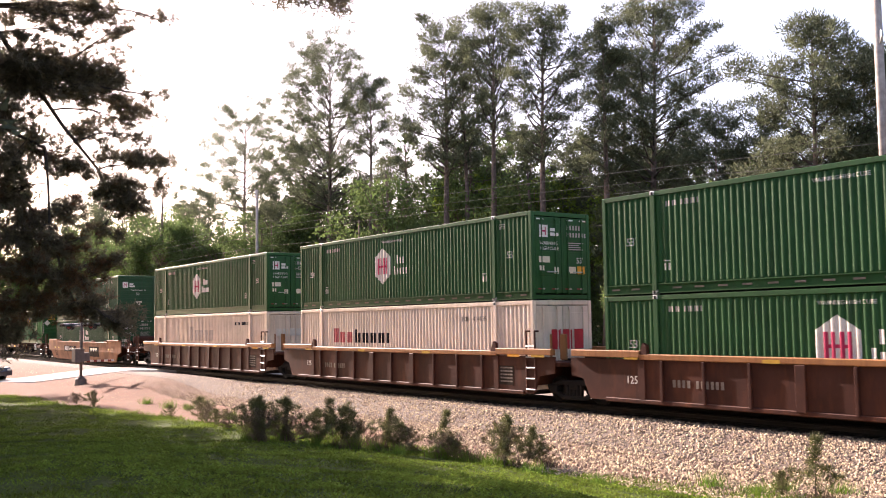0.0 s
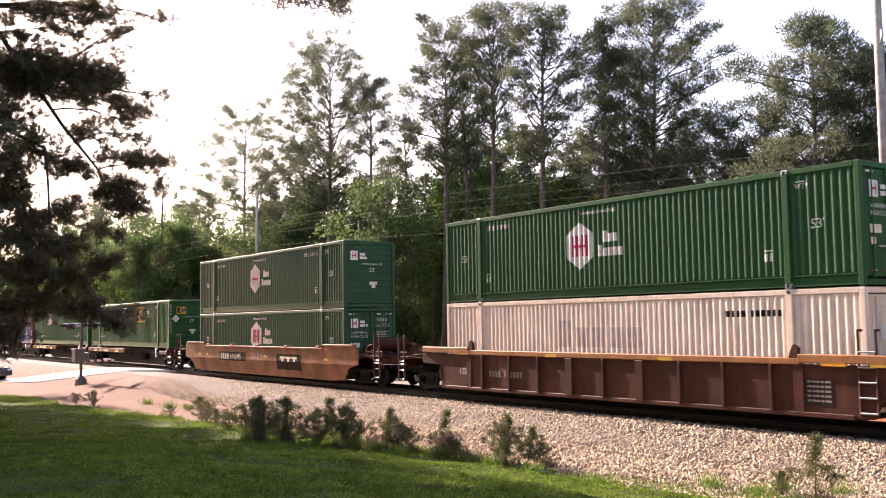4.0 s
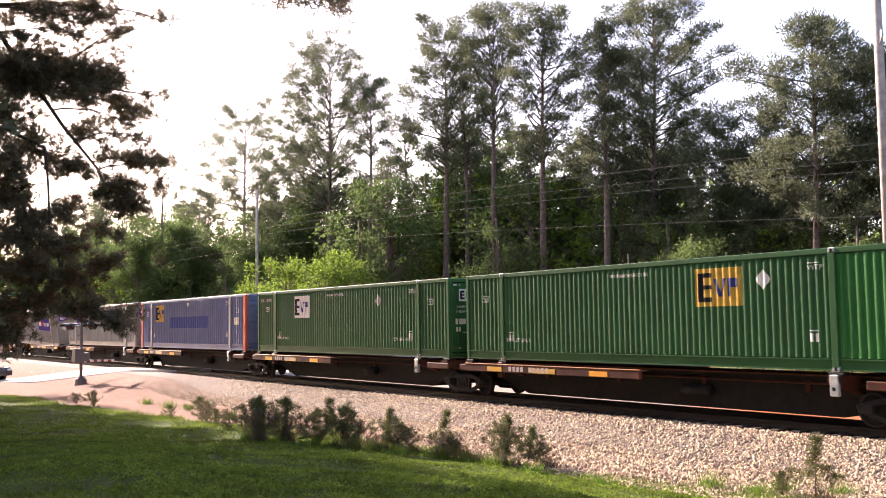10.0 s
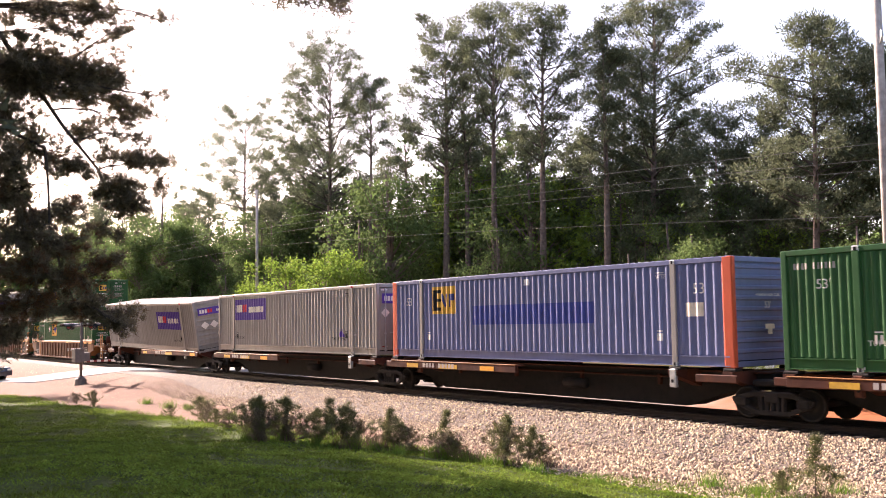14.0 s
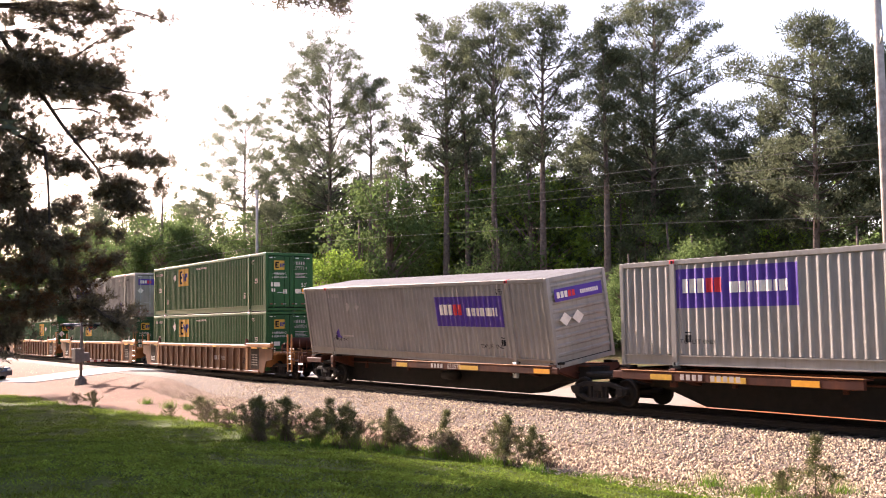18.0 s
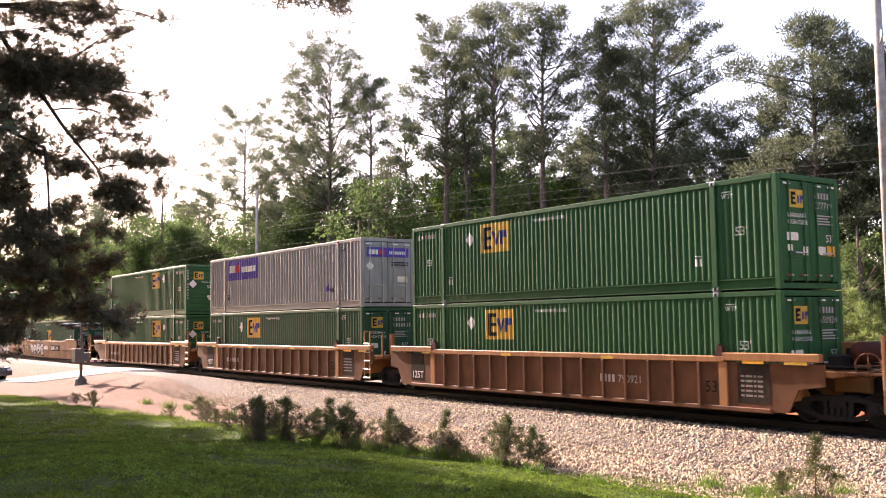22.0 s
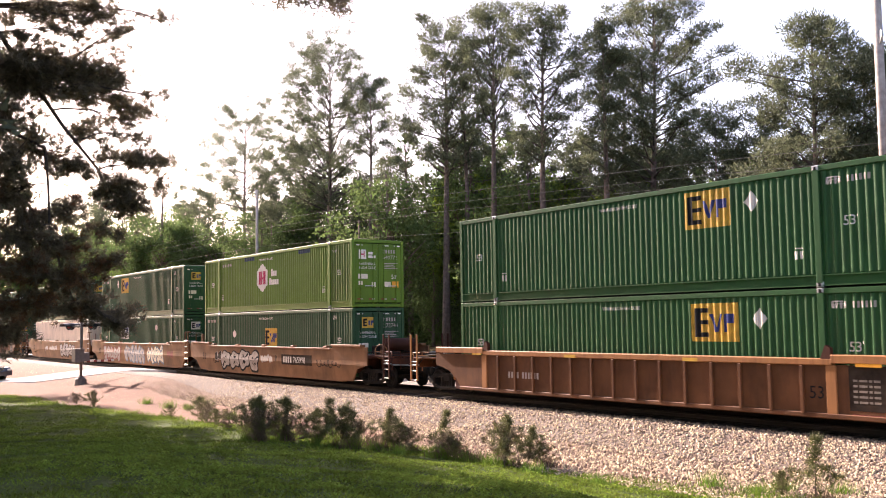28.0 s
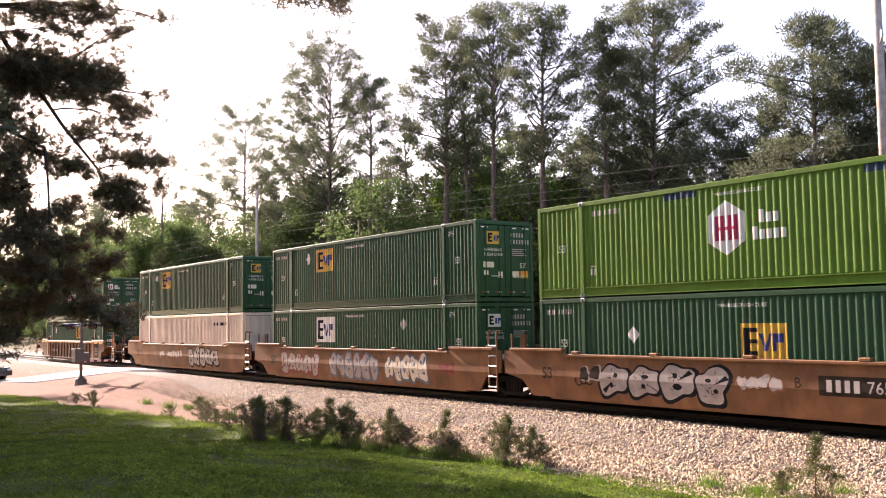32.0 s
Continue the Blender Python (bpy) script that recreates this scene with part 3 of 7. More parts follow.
def logo_banner(c, x, z, w, h):
    part("banner", strips(rect(x - w / 2, z - h / 2, x + w / 2, z + h / 2)), M["mpurple"], c, "purple banner with white and red blocks")
    b = h * 0.36
    many("banner_block", bars(x - 0.43 * w, z - 0.12 * h, b, (0.55, 0.6, 0.6), 0.12, 0.011), M["mwhite"], c)
    many("banner_block", bars(x - 0.43 * w + 2.15 * b, z - 0.12 * h, b, (0.6, 0.6), 0.12, 0.011), M["mred"], c)
    many("banner_block", bars(x - 0.02 * w, z - 0.15 * h, b * 0.75, (0.9, 0.5, 0.2, 0.35, 0.2, 0.9, 0.5, 0.5, 0.5, 0.2), 0.14, 0.011), M["mwhite"], c)


def diamond(c, x, z, r, mt="mwhite"):
    part("hazard_diamond", strips([(x - r * 0.8, z), (x, z - r), (x + r * 0.8, z), (x, z + r)]), M[mt], c)


def end_marks(c, kind, doors, mark, base, end_num=""):
    """Paint and plates on the end that faces +x."""
    if doors and base != "white":
        many("reflector_strip", [plate(y, 2.62, y + 0.3, 2.665, 0.036) for y in (-1.1, 0.2, 0.78)], M["mwhite"], c)
        many("reflector_strip", [plate(y, 0.34, y + 0.14, 0.385, 0.036) for y in (-1.08, -0.5, 0.1, 0.62)], M["mdull"], c)
        many("reflector_strip", [plate(y + 0.15, 0.34, y + 0.29, 0.385, 0.036) for y in (-1.08, -0.5, 0.1, 0.62)], M["mfaint"], c)
    txt = M["mwhite"] if base not in ("white", "grey") else M["mblack"]
    if mark == "hex":
        part("end_emblem", plate(-0.98, 2.05, -0.62, 2.45, 0.035), M["mwhite"], c)
        many("end_emblem_bar", [plate(-0.90, 2.12, -0.86, 2.38, 0.04), plate(-0.74, 2.12, -0.70, 2.38, 0.04), plate(-0.86, 2.22, -0.74, 2.28, 0.04)], M["mmagenta"], c)
        many("name_bar", [plate(-0.52, 2.25, -0.25, 2.36, 0.035), plate(-0.52, 2.1, -0.15, 2.21, 0.035)], M["mwhite"], c)
    elif mark == "square" or mark == "square_white":
        part("end_emblem", plate(-0.85, 2.05, -0.25, 2.5, 0.035), M["myellow" if mark == "square" else "mwhite"], c)
        many("end_emblem_block", [plate(-0.80, 2.12, -0.72, 2.44, 0.04), plate(-0.72, 2.36, -0.6, 2.44, 0.04), plate(-0.72, 2.25, -0.62, 2.31, 0.04), plate(-0.72, 2.12, -0.6, 2.19, 0.04)], M["mblack"], c)
        many("end_emblem_block", [plate(-0.54, 2.16, -0.46, 2.36, 0.04), plate(-0.42, 2.16, -0.36, 2.36, 0.04), plate(-0.36, 2.26, -0.29, 2.36, 0.04)], M["mnavy"], c)
    elif mark == "banner":
        part("end_banner", plate(-1.05, 2.1, 1.02, 2.5, 0.035), M["mpurple"], c, "purple banner with white and red blocks")
        many("banner_block", [plate(-0.95 + i * 0.16, 2.2, -0.83 + i * 0.16, 2.4, 0.04) for i in range(3)], M["mwhite"], c)
        many("banner_block", [plate(-0.47 + i * 0.16, 2.2, -0.35 + i * 0.16, 2.4, 0.04) for i in range(2)], M["mred"], c)
        many("banner_block", [plate(0.05 + i * 0.09, 2.22, 0.11 + i * 0.09, 2.35, 0.04) for i in range(9)], M["mwhite"], c)
    elif mark == "red_bars":
        many("name_bar", [plate(-0.55 + i * 0.5, 1.3, -0.15 + i * 0.5, 1.95, 0.04) for i in range(3)], M["mred"], c)
    elif mark == "white_bars":
        many("name_bar", [plate(-0.8 + i * 0.36, 1.7, -0.52 + i * 0.36, 2.05, 0.04) for i in range(5)], M["mwhite"], c)
    if mark in ("hex", "square", "square_white") or mark == "plain":
        if doors:
            many("number_bar", [plate(0.22 + i * 0.13, 2.32, 0.29 + i * 0.13, 2.47, 0.035) for i in range(5)] + [plate(0.22 + i * 0.13, 2.08, 0.29 + i * 0.13, 2.23, 0.035) for i in range(0 if end_num else 7)], M["mfaint"], c)
            if end_num:
                part("number_lettering", end_words(end_num, 0.25, 0.2, 2.06, 0.036), M["mfaint"], c)
            many("data_bar", [plate(0.25, 1.66 + 0.07 * i, 0.95 - 0.1 * (i % 3), 1.69 + 0.07 * i, 0.035) for i in range(4)], M["mfaint"], c)
            say("warning_word", "WARNING", 0.16, -0.98, 1.80, txt, c, True)
            say("warning_word", "HIGH CUBE", 0.16, -0.98, 1.63, txt, c, True)
            part("length_mark", end_words("53'", 0.27, 0.62, 1.22, 0.036), txt, c)
            part("sticker", plate(-1.02, 1.22, -0.55, 1.42, 0.036), M["mcream"], c)
            part("sticker", plate(-1.0, 0.96, -0.8, 1.12, 0.036), M["mcream"], c)
            part("sticker", plate(-0.36, 0.86, -0.16, 1.08, 0.036), M["mcream"], c)
            part("sticker", plate(0.28, 0.88, 0.6, 1.1, 0.036), M["mcream"], c)
            part("sticker", plate(0.66, 0.86, 1.0, 1.12, 0.036), M["mamber"], c)
        else:
            part("length_mark", end_words("53'", 0.24, -0.05, 1.55, 0.042), txt, c)
            say("warning_word", "WARNING HIGH CUBE", 0.1, -0.42, 1.86, txt, c, True)
            part("sticker", merge([plate(-0.05, 1.0, 0.34, 1.13, 0.045), plate(0.05, 0.86, 0.24, 1.0, 0.045)]), M["mcream"], c)
            if mark.startswith("square"):
                many("number_bar", [plate(-1.235, 2.5 - 0.16 * i, -1.15, 2.6 - 0.16 * i, 0.006) for i in range(11) if i != 4], M["mfaint"], c)
                part("hazard_diamond", Shape().add([(HALF + 0.045, -0.9 + a, 1.78 + b) for a, b in ((-0.24, 0), (0, -0.24), (0.24, 0), (0, 0.24))], [(0, 1, 2, 3)]), M["mwhite"], c)
    if mark == "banner" and not doors:
        for k in (0, 0.55):
            part("hazard_diamond", Shape().add([(HALF + 0.045, -0.72 + k + a, 1.52 + b) for a, b in ((-0.25, 0), (0, -0.22), (0.25, 0), (0, 0.22))], [(0, 1, 2, 3)]), M["mwhite"], c)
    if mark == "banner" and doors:
        part("sticker", plate(0.45, 1.05, 0.95, 1.3, 0.036), M["mcream"], c)
        part("hazard_diamond", Shape().add([(HALF + 0.045, -0.9 + a, 1.72 + b) for a, b in ((-0.2, 0), (0, -0.2), (0.2, 0), (0, 0.2))], [(0, 1, 2, 3)]), M["mwhite"], c)
        many("data_bar", [plate(0.15, 1.75 + 0.1 * i, 1.0, 1.80 + 0.1 * i, 0.036) for i in range(2)], M["mblack"], c)


def container(left, z, base, logo, lx, doors=True, mark="plain", label="", lz=1.75, size=0.72, red_post=False, words_at=True, tilt=None, far_panel=None, hazard=None, num="", end_num=""):
    """A container whose -x end stands at left at the start."""
    global RIBS
    rib = "wide" if base in ("blue", "grey") else "fine"
    RIBS = RIB[rib]
    m = pose(left + HALF, MID, z)
    c = empty("container", m, label, "container", "containers on the train")
    mt = M[base]
    put("side_panel", "side_" + rib, mt, c)
    put("side_panel", "far_" + rib, mt, c)
    # One end panel in a different tone from the rest of the side.
    if far_panel:
        s = Shape()
        rr = [(x, d) for x, d in RIBS if x > POST]
        for x, d in rr:
            s.v += [(x, -SIDE + 0.046 - d, Z0 + 0.03), (x, -SIDE + 0.046 - d, Z1 - 0.05)]
        s.f = [(2 * i, 2 * i + 2, 2 * i + 3, 2 * i + 1) for i in range(len(rr) - 1)]
        part("repainted_panel", s, M[far_panel], c, "end panel in a different green")
    put("roof", "roof", M["grey"] if base == "grey" else mt, c)
    put("floor", "floor", M["steel"], c)
    for sy in (-1, 1):
        put("top_rail", "top_rail", mt, c, pose(0, sy * (SIDE - 0.035), 0))
        put("bottom_rail", "bottom_rail", mt, c, pose(0, sy * (SIDE - 0.038), 0, 0, 0, 0 if sy < 0 else 180))
        for sx in (-1, 1):
            put("lifting_post", "post", M["grey"] if base == "blue" else mt, c, pose(sx * POST, sy * (SIDE - 0.028), 0))
            broad = 2.2 if red_post else 1.0
            put("corner_post", "corner", M["red"] if red_post else mt, c, pose(sx * (HALF - 0.075 * broad), sy * (SIDE - 0.072), 0) @ Matrix.Diagonal((broad, 1, 1, 1)))
            for zz in (0.075, TALL - 0.075):
                # Castings take pale steel: the sunlight they catch is put into the colour.
                k = put("corner_casting", "cast", M["chrome"] if base != "grey" or zz < 1 else M["mred"], c, pose(sx * POST, sy * (SIDE - 0.063), zz, 0, 0, 0 if sy < 0 else 180))
                if sy < 0:
                    put("casting_hole", "hole", M["mblack"], k)
    # ends
    f = 1 if doors else -1
    e = put("end_wall", "end_far" if doors else "end", mt, c)
    for sx in (-1, 1):
        put("end_header", "header", mt, c, pose(sx * (HALF - 0.06), 0, TALL - 0.08))
        put("end_sill", "header", mt, c, pose(sx * (HALF - 0.06), 0, 0.1))
    rt = 0 if doors else 180
    for sy in (-1, 1):
        d = put("door_leaf", "leaf", mt, c, pose(f * (HALF - 0.03), sy * 0.575, 1.47, 0, 0, rt))
        for k in (-0.32, 0.30):
            put("locking_bar", "bar", M["chrome"] if base in ("grey",) else mt, d, pose(0.065, k, -0.02))
        put("door_handle", "handle", M["chrome"], d, pose(0.075, 0.1, -0.55))
    # painted marks on the near side
    dark = base in ("white", "grey")
    txt = M["mblack"] if dark else M["mwhite"]
    if logo == "hex":
        logo_hex(c, lx, lz, size)
    elif logo in ("square", "square_white"):
        logo_square(c, lx, lz, size * 2.1, "myellow" if logo == "square" else "mwhite")
    elif logo == "banner":
        logo_banner(c, lx, lz, 3.85, 1.05)
        tx = 5.2 if lx < 0 else -5.47
        part("triangle_mark", strips([(tx - 0.26, 0.75), (tx + 0.26, 0.75), (tx + 0.02, 1.1), (tx - 0.02, 1.1)]), M["mpurple"], c)
        many("number_bar", bars(tx - 0.75, 2.45, 0.15, (0.42, 0.38, 0.42, 0.42, -0.4, 0.36, 0.36, 0.36, 0.36, 0.36, 0.36), 0.32), M["mfaint"], c)
        many("data_bar", bars(tx + 0.45, 0.8, 0.07, (3.5, 2.5, 4), 0.5), M["mfaint"], c)
    if base == "olive":
        for x0, x1 in ((-2.85, -1.7), (3.1, 4.3)):
            part("repair_patch", strips(rect(x0, 2.57, x1, 2.76)), M["mtarp"], c, "dark blue repair patch")
    if base == "blue":
        part("dark_panel", strips(rect(-2.98, 1.2, 3.05, 1.85), 0.0015), M["mpanel"], c, "darker blue painted-over panel")
        many("number_bar", bars(-0.2, 2.45, 0.2, (0.6, 0.6), 0.2), M["mwhite"], c)
        part("sticker", strips(rect(6.5, 1.35, 7.1, 1.72)), M["mcream"], c)
    if logo == "red_bars":
        many("name_bar", strokes(lx, lz, 0.6, 3, 0.72), M["mrose"], c, "faded red letter-sized shapes")
        many("name_bar", strokes(lx + 1.75, lz, 0.55, 9, 0.36), M["mblack"], c, "dark letter-sized shapes")
    elif logo == "faint":
        many("name_bar", strokes(lx, lz, 0.8, 5, 0.7), M["mghost"], c, "faded grey letter-sized shapes")
    if logo == "hex" and base == "green" and left > -45:
        many("reflector_strip", [Shape().box((-7.6 + 0.76 * i, -SIDE - 0.002 + 0.028, 0.175), (0.3, 0.008, 0.05)) for i in range(21) if abs(abs(-7.6 + 0.76 * i) - POST) > 0.3], M["mdim"], c)
    if hazard is not None:
        for hx, hz in hazard:
            diamond(c, hx, hz, 0.21 if base == "grey" else 0.27, "mfaint" if base == "grey" or logo == "square_white" else "mwhite")
    if base == "white" and not num:
        many("number_bar", bars(4.2, 2.25, 0.16, (0.7, 0.7, 0.7, 0.7, -0.4, 0.7, 0.7, 0.7, 0.7, 0.7, 0.7)), txt, c)
    if words_at:
        if base not in ("blue", "grey"):
            say("warning_word", "WARNING HIGH CUBE", 0.145, -1.1, 2.5, txt, c)
        if logo == "hex":
            many("number_bar", bars(-5.65, 2.42, 0.15, (0.4, 0.4, 0.4, 0.4, -0.4, 0.36, 0.36, 0.36, 0.36, 0.36, 0.36), 0.34), M["mfaint"], c)
        for xx in ((-7.15, 6.75) if far_panel != "fresh" else (-7.15,)) if logo != "banner" else ():
            part("length_mark", letters("53'" if base != "blue" else "53", 0.33 if base != "blue" else 0.42, xx, 1.95 if z == SPINE else 1.42), txt, c)
        if logo.startswith("square") and base != "blue":
            many("number_bar", bars(6.35 if not doors else -7.75, 2.42, 0.15, (0.42, 0.38, 0.42, 0.42, -0.4, 0.36, 0.36, 0.36, 0.36, 0.36, 0.36), 0.32), M["mfaint"], c)
        if z == SPINE and base != "blue":
            say("lift_word", "TOP LIFT ONLY", 0.17, -5.9, 0.62, txt, c)
            if far_panel != "fresh":
                say("lift_word", "TOP LIFT ONLY", 0.19, 4.3, 0.60, txt, c)
        wx = 6.35 if z != SPINE else 5.45
        part("pick_mark", letters("WTP", 0.18, wx, 2.40), txt, c)
        part("pick_mark_line", strips(rect(wx + 0.02, 2.56, wx + 0.30, 2.585)), txt, c)
        for xx, zz in ((-5.75, 0.66), (5.45, 0.7)):
            part("door_mark", strips(rect(xx, zz, xx + 0.08, zz + 0.2)), txt, c)
            part("door_mark", strips(rect(xx + 0.13, zz, xx + 0.22, zz + 0.2)), txt, c)
            part("pick_mark_line", strips(rect(xx, zz + 0.25, xx + 0.22, zz + 0.28)), txt, c)
    if num:
        many("number_bar", bars(4.35 if base != "white" else 4.2, 2.40 if base != "white" else 2.25, 0.17, (0.5, 0.5, 0.5, 0.4), 0.25), M["mdim" if dark else "mfaint"], c)
        part("number_lettering", letters(num, 0.25, 5.02 if base != "white" else 4.85, 2.40 if base != "white" else 2.25), M["mdim" if dark else "mfaint"], c)
    end_marks(c, base, doors, mark, base, end_num)
    MOVERS.append((c, m if tilt is None else pose(left + HALF + tilt[3], MID + tilt[4], z + tilt[5], tilt[0], tilt[1], tilt[2])))
    return c


LOW, HIGH = 0.345, 3.25
HEXG = "green steel freight container with a white six-sided emblem"
SQ = "green steel freight container with a yellow square emblem"
SQW = "green steel freight container with a white square emblem"
GREY = "grey steel freight container with a purple banner"
WHI = "white corrugated freight container with lettering blocks"
container(-20.4, HIGH, "green", "hex", 2.2, True, "hex", HEXG, lz=1.65, size=0.72)
container(-20.4, LOW, "green", "hex", -0.61, True, "hex", HEXG, lz=1.55, size=0.72)
container(-39.75, HIGH, "green", "hex", -1.04, True, "hex", HEXG, lz=1.6, size=0.72)
container(-39.75, LOW, "white", "red_bars", -5.04, True, "red_bars", WHI, lz=1.45, words_at=False, num="424436")
container(-59.5, HIGH, "green", "hex", -1.14, True, "hex", HEXG, lz=1.58, size=0.72, end_num="645566")
container(-59.5, LOW, "white", "faint", -2.15, True, "white_bars", "white corrugated freight container with faded lettering blocks", lz=1.42, words_at=False)
container(-83.1, HIGH, "deep", "hex", -0.89, False, "hex", HEXG, lz=1.65, size=0.72, num="646116")
container(-83.1, LOW, "deep", "hex", -0.75, True, "hex", HEXG, lz=1.7, size=0.72, end_num="641754")
container(-104.2, SPINE, "green", "square", 2.8, False, "square", SQ, hazard=((4.19, 2.24),), lz=2.1, far_panel="fresh")
container(-121.4, SPINE, "green", "square_white", -3.42, True, "square_white", SQW, hazard=((3.2, 2.2),), lz=2.1)
container(-139.0, SPINE, "blue", "square", -4.67, False, "plain", "blue steel freight container with orange-red corner posts", lz=2.1, red_post=True)
container(-156.35, SPINE, "grey", "banner", -4.13, True, "banner", GREY, lz=2.1)
container(-175.2, SPINE, "grey", "banner", 3.8, False, "banner", "leaning grey freight container with a purple banner", lz=1.85, hazard=((-4.45, 2.05), (-3.7, 2.05)), tilt=(9.0, 1.0, 0.0, 0.0, -0.05, 0.09))
container(-196.2, HIGH, "green", "square", -3.08, True, "square", SQ, hazard=((-4.48, 2.2),), lz=2.17, end_num="277719")
container(-196.2, LOW, "green", "square", -2.91, True, "square", SQ, hazard=((-4.48, 2.2),), lz=2.13, end_num="650920")
container(-216.15, HIGH, "grey", "banner", -3.87, True, "banner", GREY, lz=2.2, hazard=((4.96, 2.2), (5.64, 2.2)))
container(-216.15, LOW, "deep", "square", -2.48, True, "square", SQ, hazard=((-4.01, 2.15),), lz=2.12)
container(-235.95, HIGH, "green", "square", 2.85, False, "square", SQ, hazard=((4.26, 2.25),), lz=2.2)
container(-235.95, LOW, "green", "square", 2.97, False, "square", SQ, hazard=((4.37, 2.2),), lz=2.12)
container(-259.7, HIGH, "olive", "hex", -0.75, True, "hex", "olive green freight container with a white six-sided emblem", lz=1.65, size=0.72, far_panel="olive_end", end_num="640772")
container(-259.7, LOW, "deep", "square", 0.25, True, "square", SQ, hazard=((-4.1, 1.8),), lz=1.63, size=0.66, end_num="272744")
container(-279.1, HIGH, "deep", "square", -2.9, True, "square", SQ, hazard=((-4.42, 2.27),), lz=2.13)
container(-279.1, LOW, "deep", "square_white", -2.87, True, "square_white", SQW, hazard=((3.36, 2.18),), lz=2.0, size=0.79)
container(-298.75, HIGH, "deep", "square", -3.15, True, "square", SQ, hazard=((-4.9, 2.3),), lz=2.13)
container(-298.75, LOW, "white", "", 0, True, "", "plain white corrugated freight container in a well car", words_at=False)
container(-322.9, HIGH, "deep", "hex", -0.8, True, "hex", HEXG, lz=1.65, size=0.72)
container(-322.9, LOW, "deep", "square", 1.9, True, "square", SQ, hazard=((-5.0, 2.1),), lz=1.95)


# ---- bogies ----
SPIN = []
wheel = Shape()
R0 = 0.42
prof = [(0.70, 0.09), (0.70, 0.30), (0.69, 0.34), (0.69, R0 - 0.06), (0.68, R0 + 0.0), (0.80, R0 - 0.01), (0.81, R0 - 0.07), (0.74, R0 - 0.09), (0.74, 0.12), (0.80, 0.11), (0.95, 0.09), (0.96, 0.0)]


def lathe(s, prof, n=20, sign=1):
    k = len(s.v)
    for y, r in prof:
        s.v += [(r * math.cos(2 * math.pi * i / n), sign * y, r * math.sin(2 * math.pi * i / n)) for i in range(n)]
    for j in range(len(prof) - 1):
        for i in range(n):
            q = (k + j * n + i, k + j * n + (i + 1) % n, k + (j + 1) * n + (i + 1) % n, k + (j + 1) * n + i)
            s.f.append(q if sign > 0 else q[::-1])
    return s


for sg in (-1, 1):
    lathe(wheel, prof, 20, sg)
wheel.tube((0, -0.7, 0), (0, 0.7, 0), 0.09, n=10)
for sg in (-1, 1):
    for i in range(3):
        a = i * 2.094
        wheel.box((0.05 * math.cos(a), sg * 0.965, 0.05 * math.sin(a)), (0.03, 0.03, 0.03))
ME["wheelset"] = wheel.mesh("wheelset", True)
ME["wheelset"].materials.append(M["wheel"])
sf = Shape()
# outer frame of the side casting with two openings, drawn as beams
for a, b, w in (((-1.15, 0.5), (-0.55, 0.66), 0.13), ((-0.6, 0.66), (0.6, 0.66), 0.14), ((0.55, 0.66), (1.15, 0.5), 0.13), ((-1.1, 0.44), (-0.45, 0.2), 0.12), ((-0.5, 0.2), (0.5, 0.2), 0.13), ((0.45, 0.2), (1.1, 0.44), 0.12),
                ((-0.3, 0.2), (-0.34, 0.66), 0.1), ((0.3, 0.2), (0.34, 0.66), 0.1)):
    p, q = Vector((a[0], 0, a[1])), Vector((b[0], 0, b[1]))
    d = q - p
    sf.box(tuple((p + q) / 2), (d.length + 0.05, 0.13, w), 0.02, Matrix.Rotation(-math.atan2(d.z, d.x), 3, 'Y'))
for x in (-0.9, 0.9):
    sf.box((x, 0, 0.46), (0.3, 0.2, 0.24), 0.03)
ME["side_frame"] = sf.mesh("side_frame")
ME["side_frame"].materials.append(M["steel"])
ME["spring"] = Shape().tube((0, 0, 0.25), (0, 0, 0.5), 0.065, n=8).mesh("spring")
ME["spring"].materials.append(M["steel"])
ME["bolster"] = Shape().box((0, 0, 0.58), (0.42, 2.2, 0.26), 0.03).box((0, 0, 0.72), (0.5, 0.5, 0.12), 0.03).mesh("bolster")
ME["bolster"].materials.append(M["steel"])


def bogie(parent, x):
    b = part("bogie", ME["bolster"], None, parent, "cast steel bogie with four wheels")
    b.matrix_basis = pose(x, 0, 0)
    for sy in (-1, 1):
        part("side_frame", ME["side_frame"], None, b).matrix_basis = pose(0, sy * 1.02, 0)
        for dx in (-0.16, 0.0, 0.16):
            part("spring", ME["spring"], None, b).matrix_basis = pose(dx, sy * 1.02, 0)
    for dx in (-0.9, 0.9):
        w = part("wheelset", ME["wheelset"], None, b)
        w.matrix_basis = pose(dx, 0, R0)
        SPIN.append((w, dx))
    return b


def ladder(parent, x, y, z0, z1, w=0.42, mt="pale"):
    s = Shape()
    for dx in (-w / 2, w / 2):
        s.tube((x + dx, y, z0), (x + dx, y, z1), 0.03, n=6)
        s.tube((x + dx, y, z1), (x + dx, y + 0.16, z1), 0.03, n=6)
    lad = part("ladder", s, M[mt], parent, "steel ladder with round rungs")
    for i in range(5):
        z = z0 + 0.06 + i * 0.34
        if z < z1 - 0.2:
            part("rung", Shape().tube((x - w / 2, y - 0.02, z), (x + w / 2, y - 0.02, z), 0.024, n=6), M["chrome"], lad)


def coupler(parent, x, sx):
    s = Shape().box((x + sx * 0.35, 0, 0.72), (0.9, 0.2, 0.22), 0.03).box((x + sx * 0.85, 0.03, 0.72), (0.3, 0.34, 0.3), 0.05)
    part("coupler", s, M["steel"], parent)


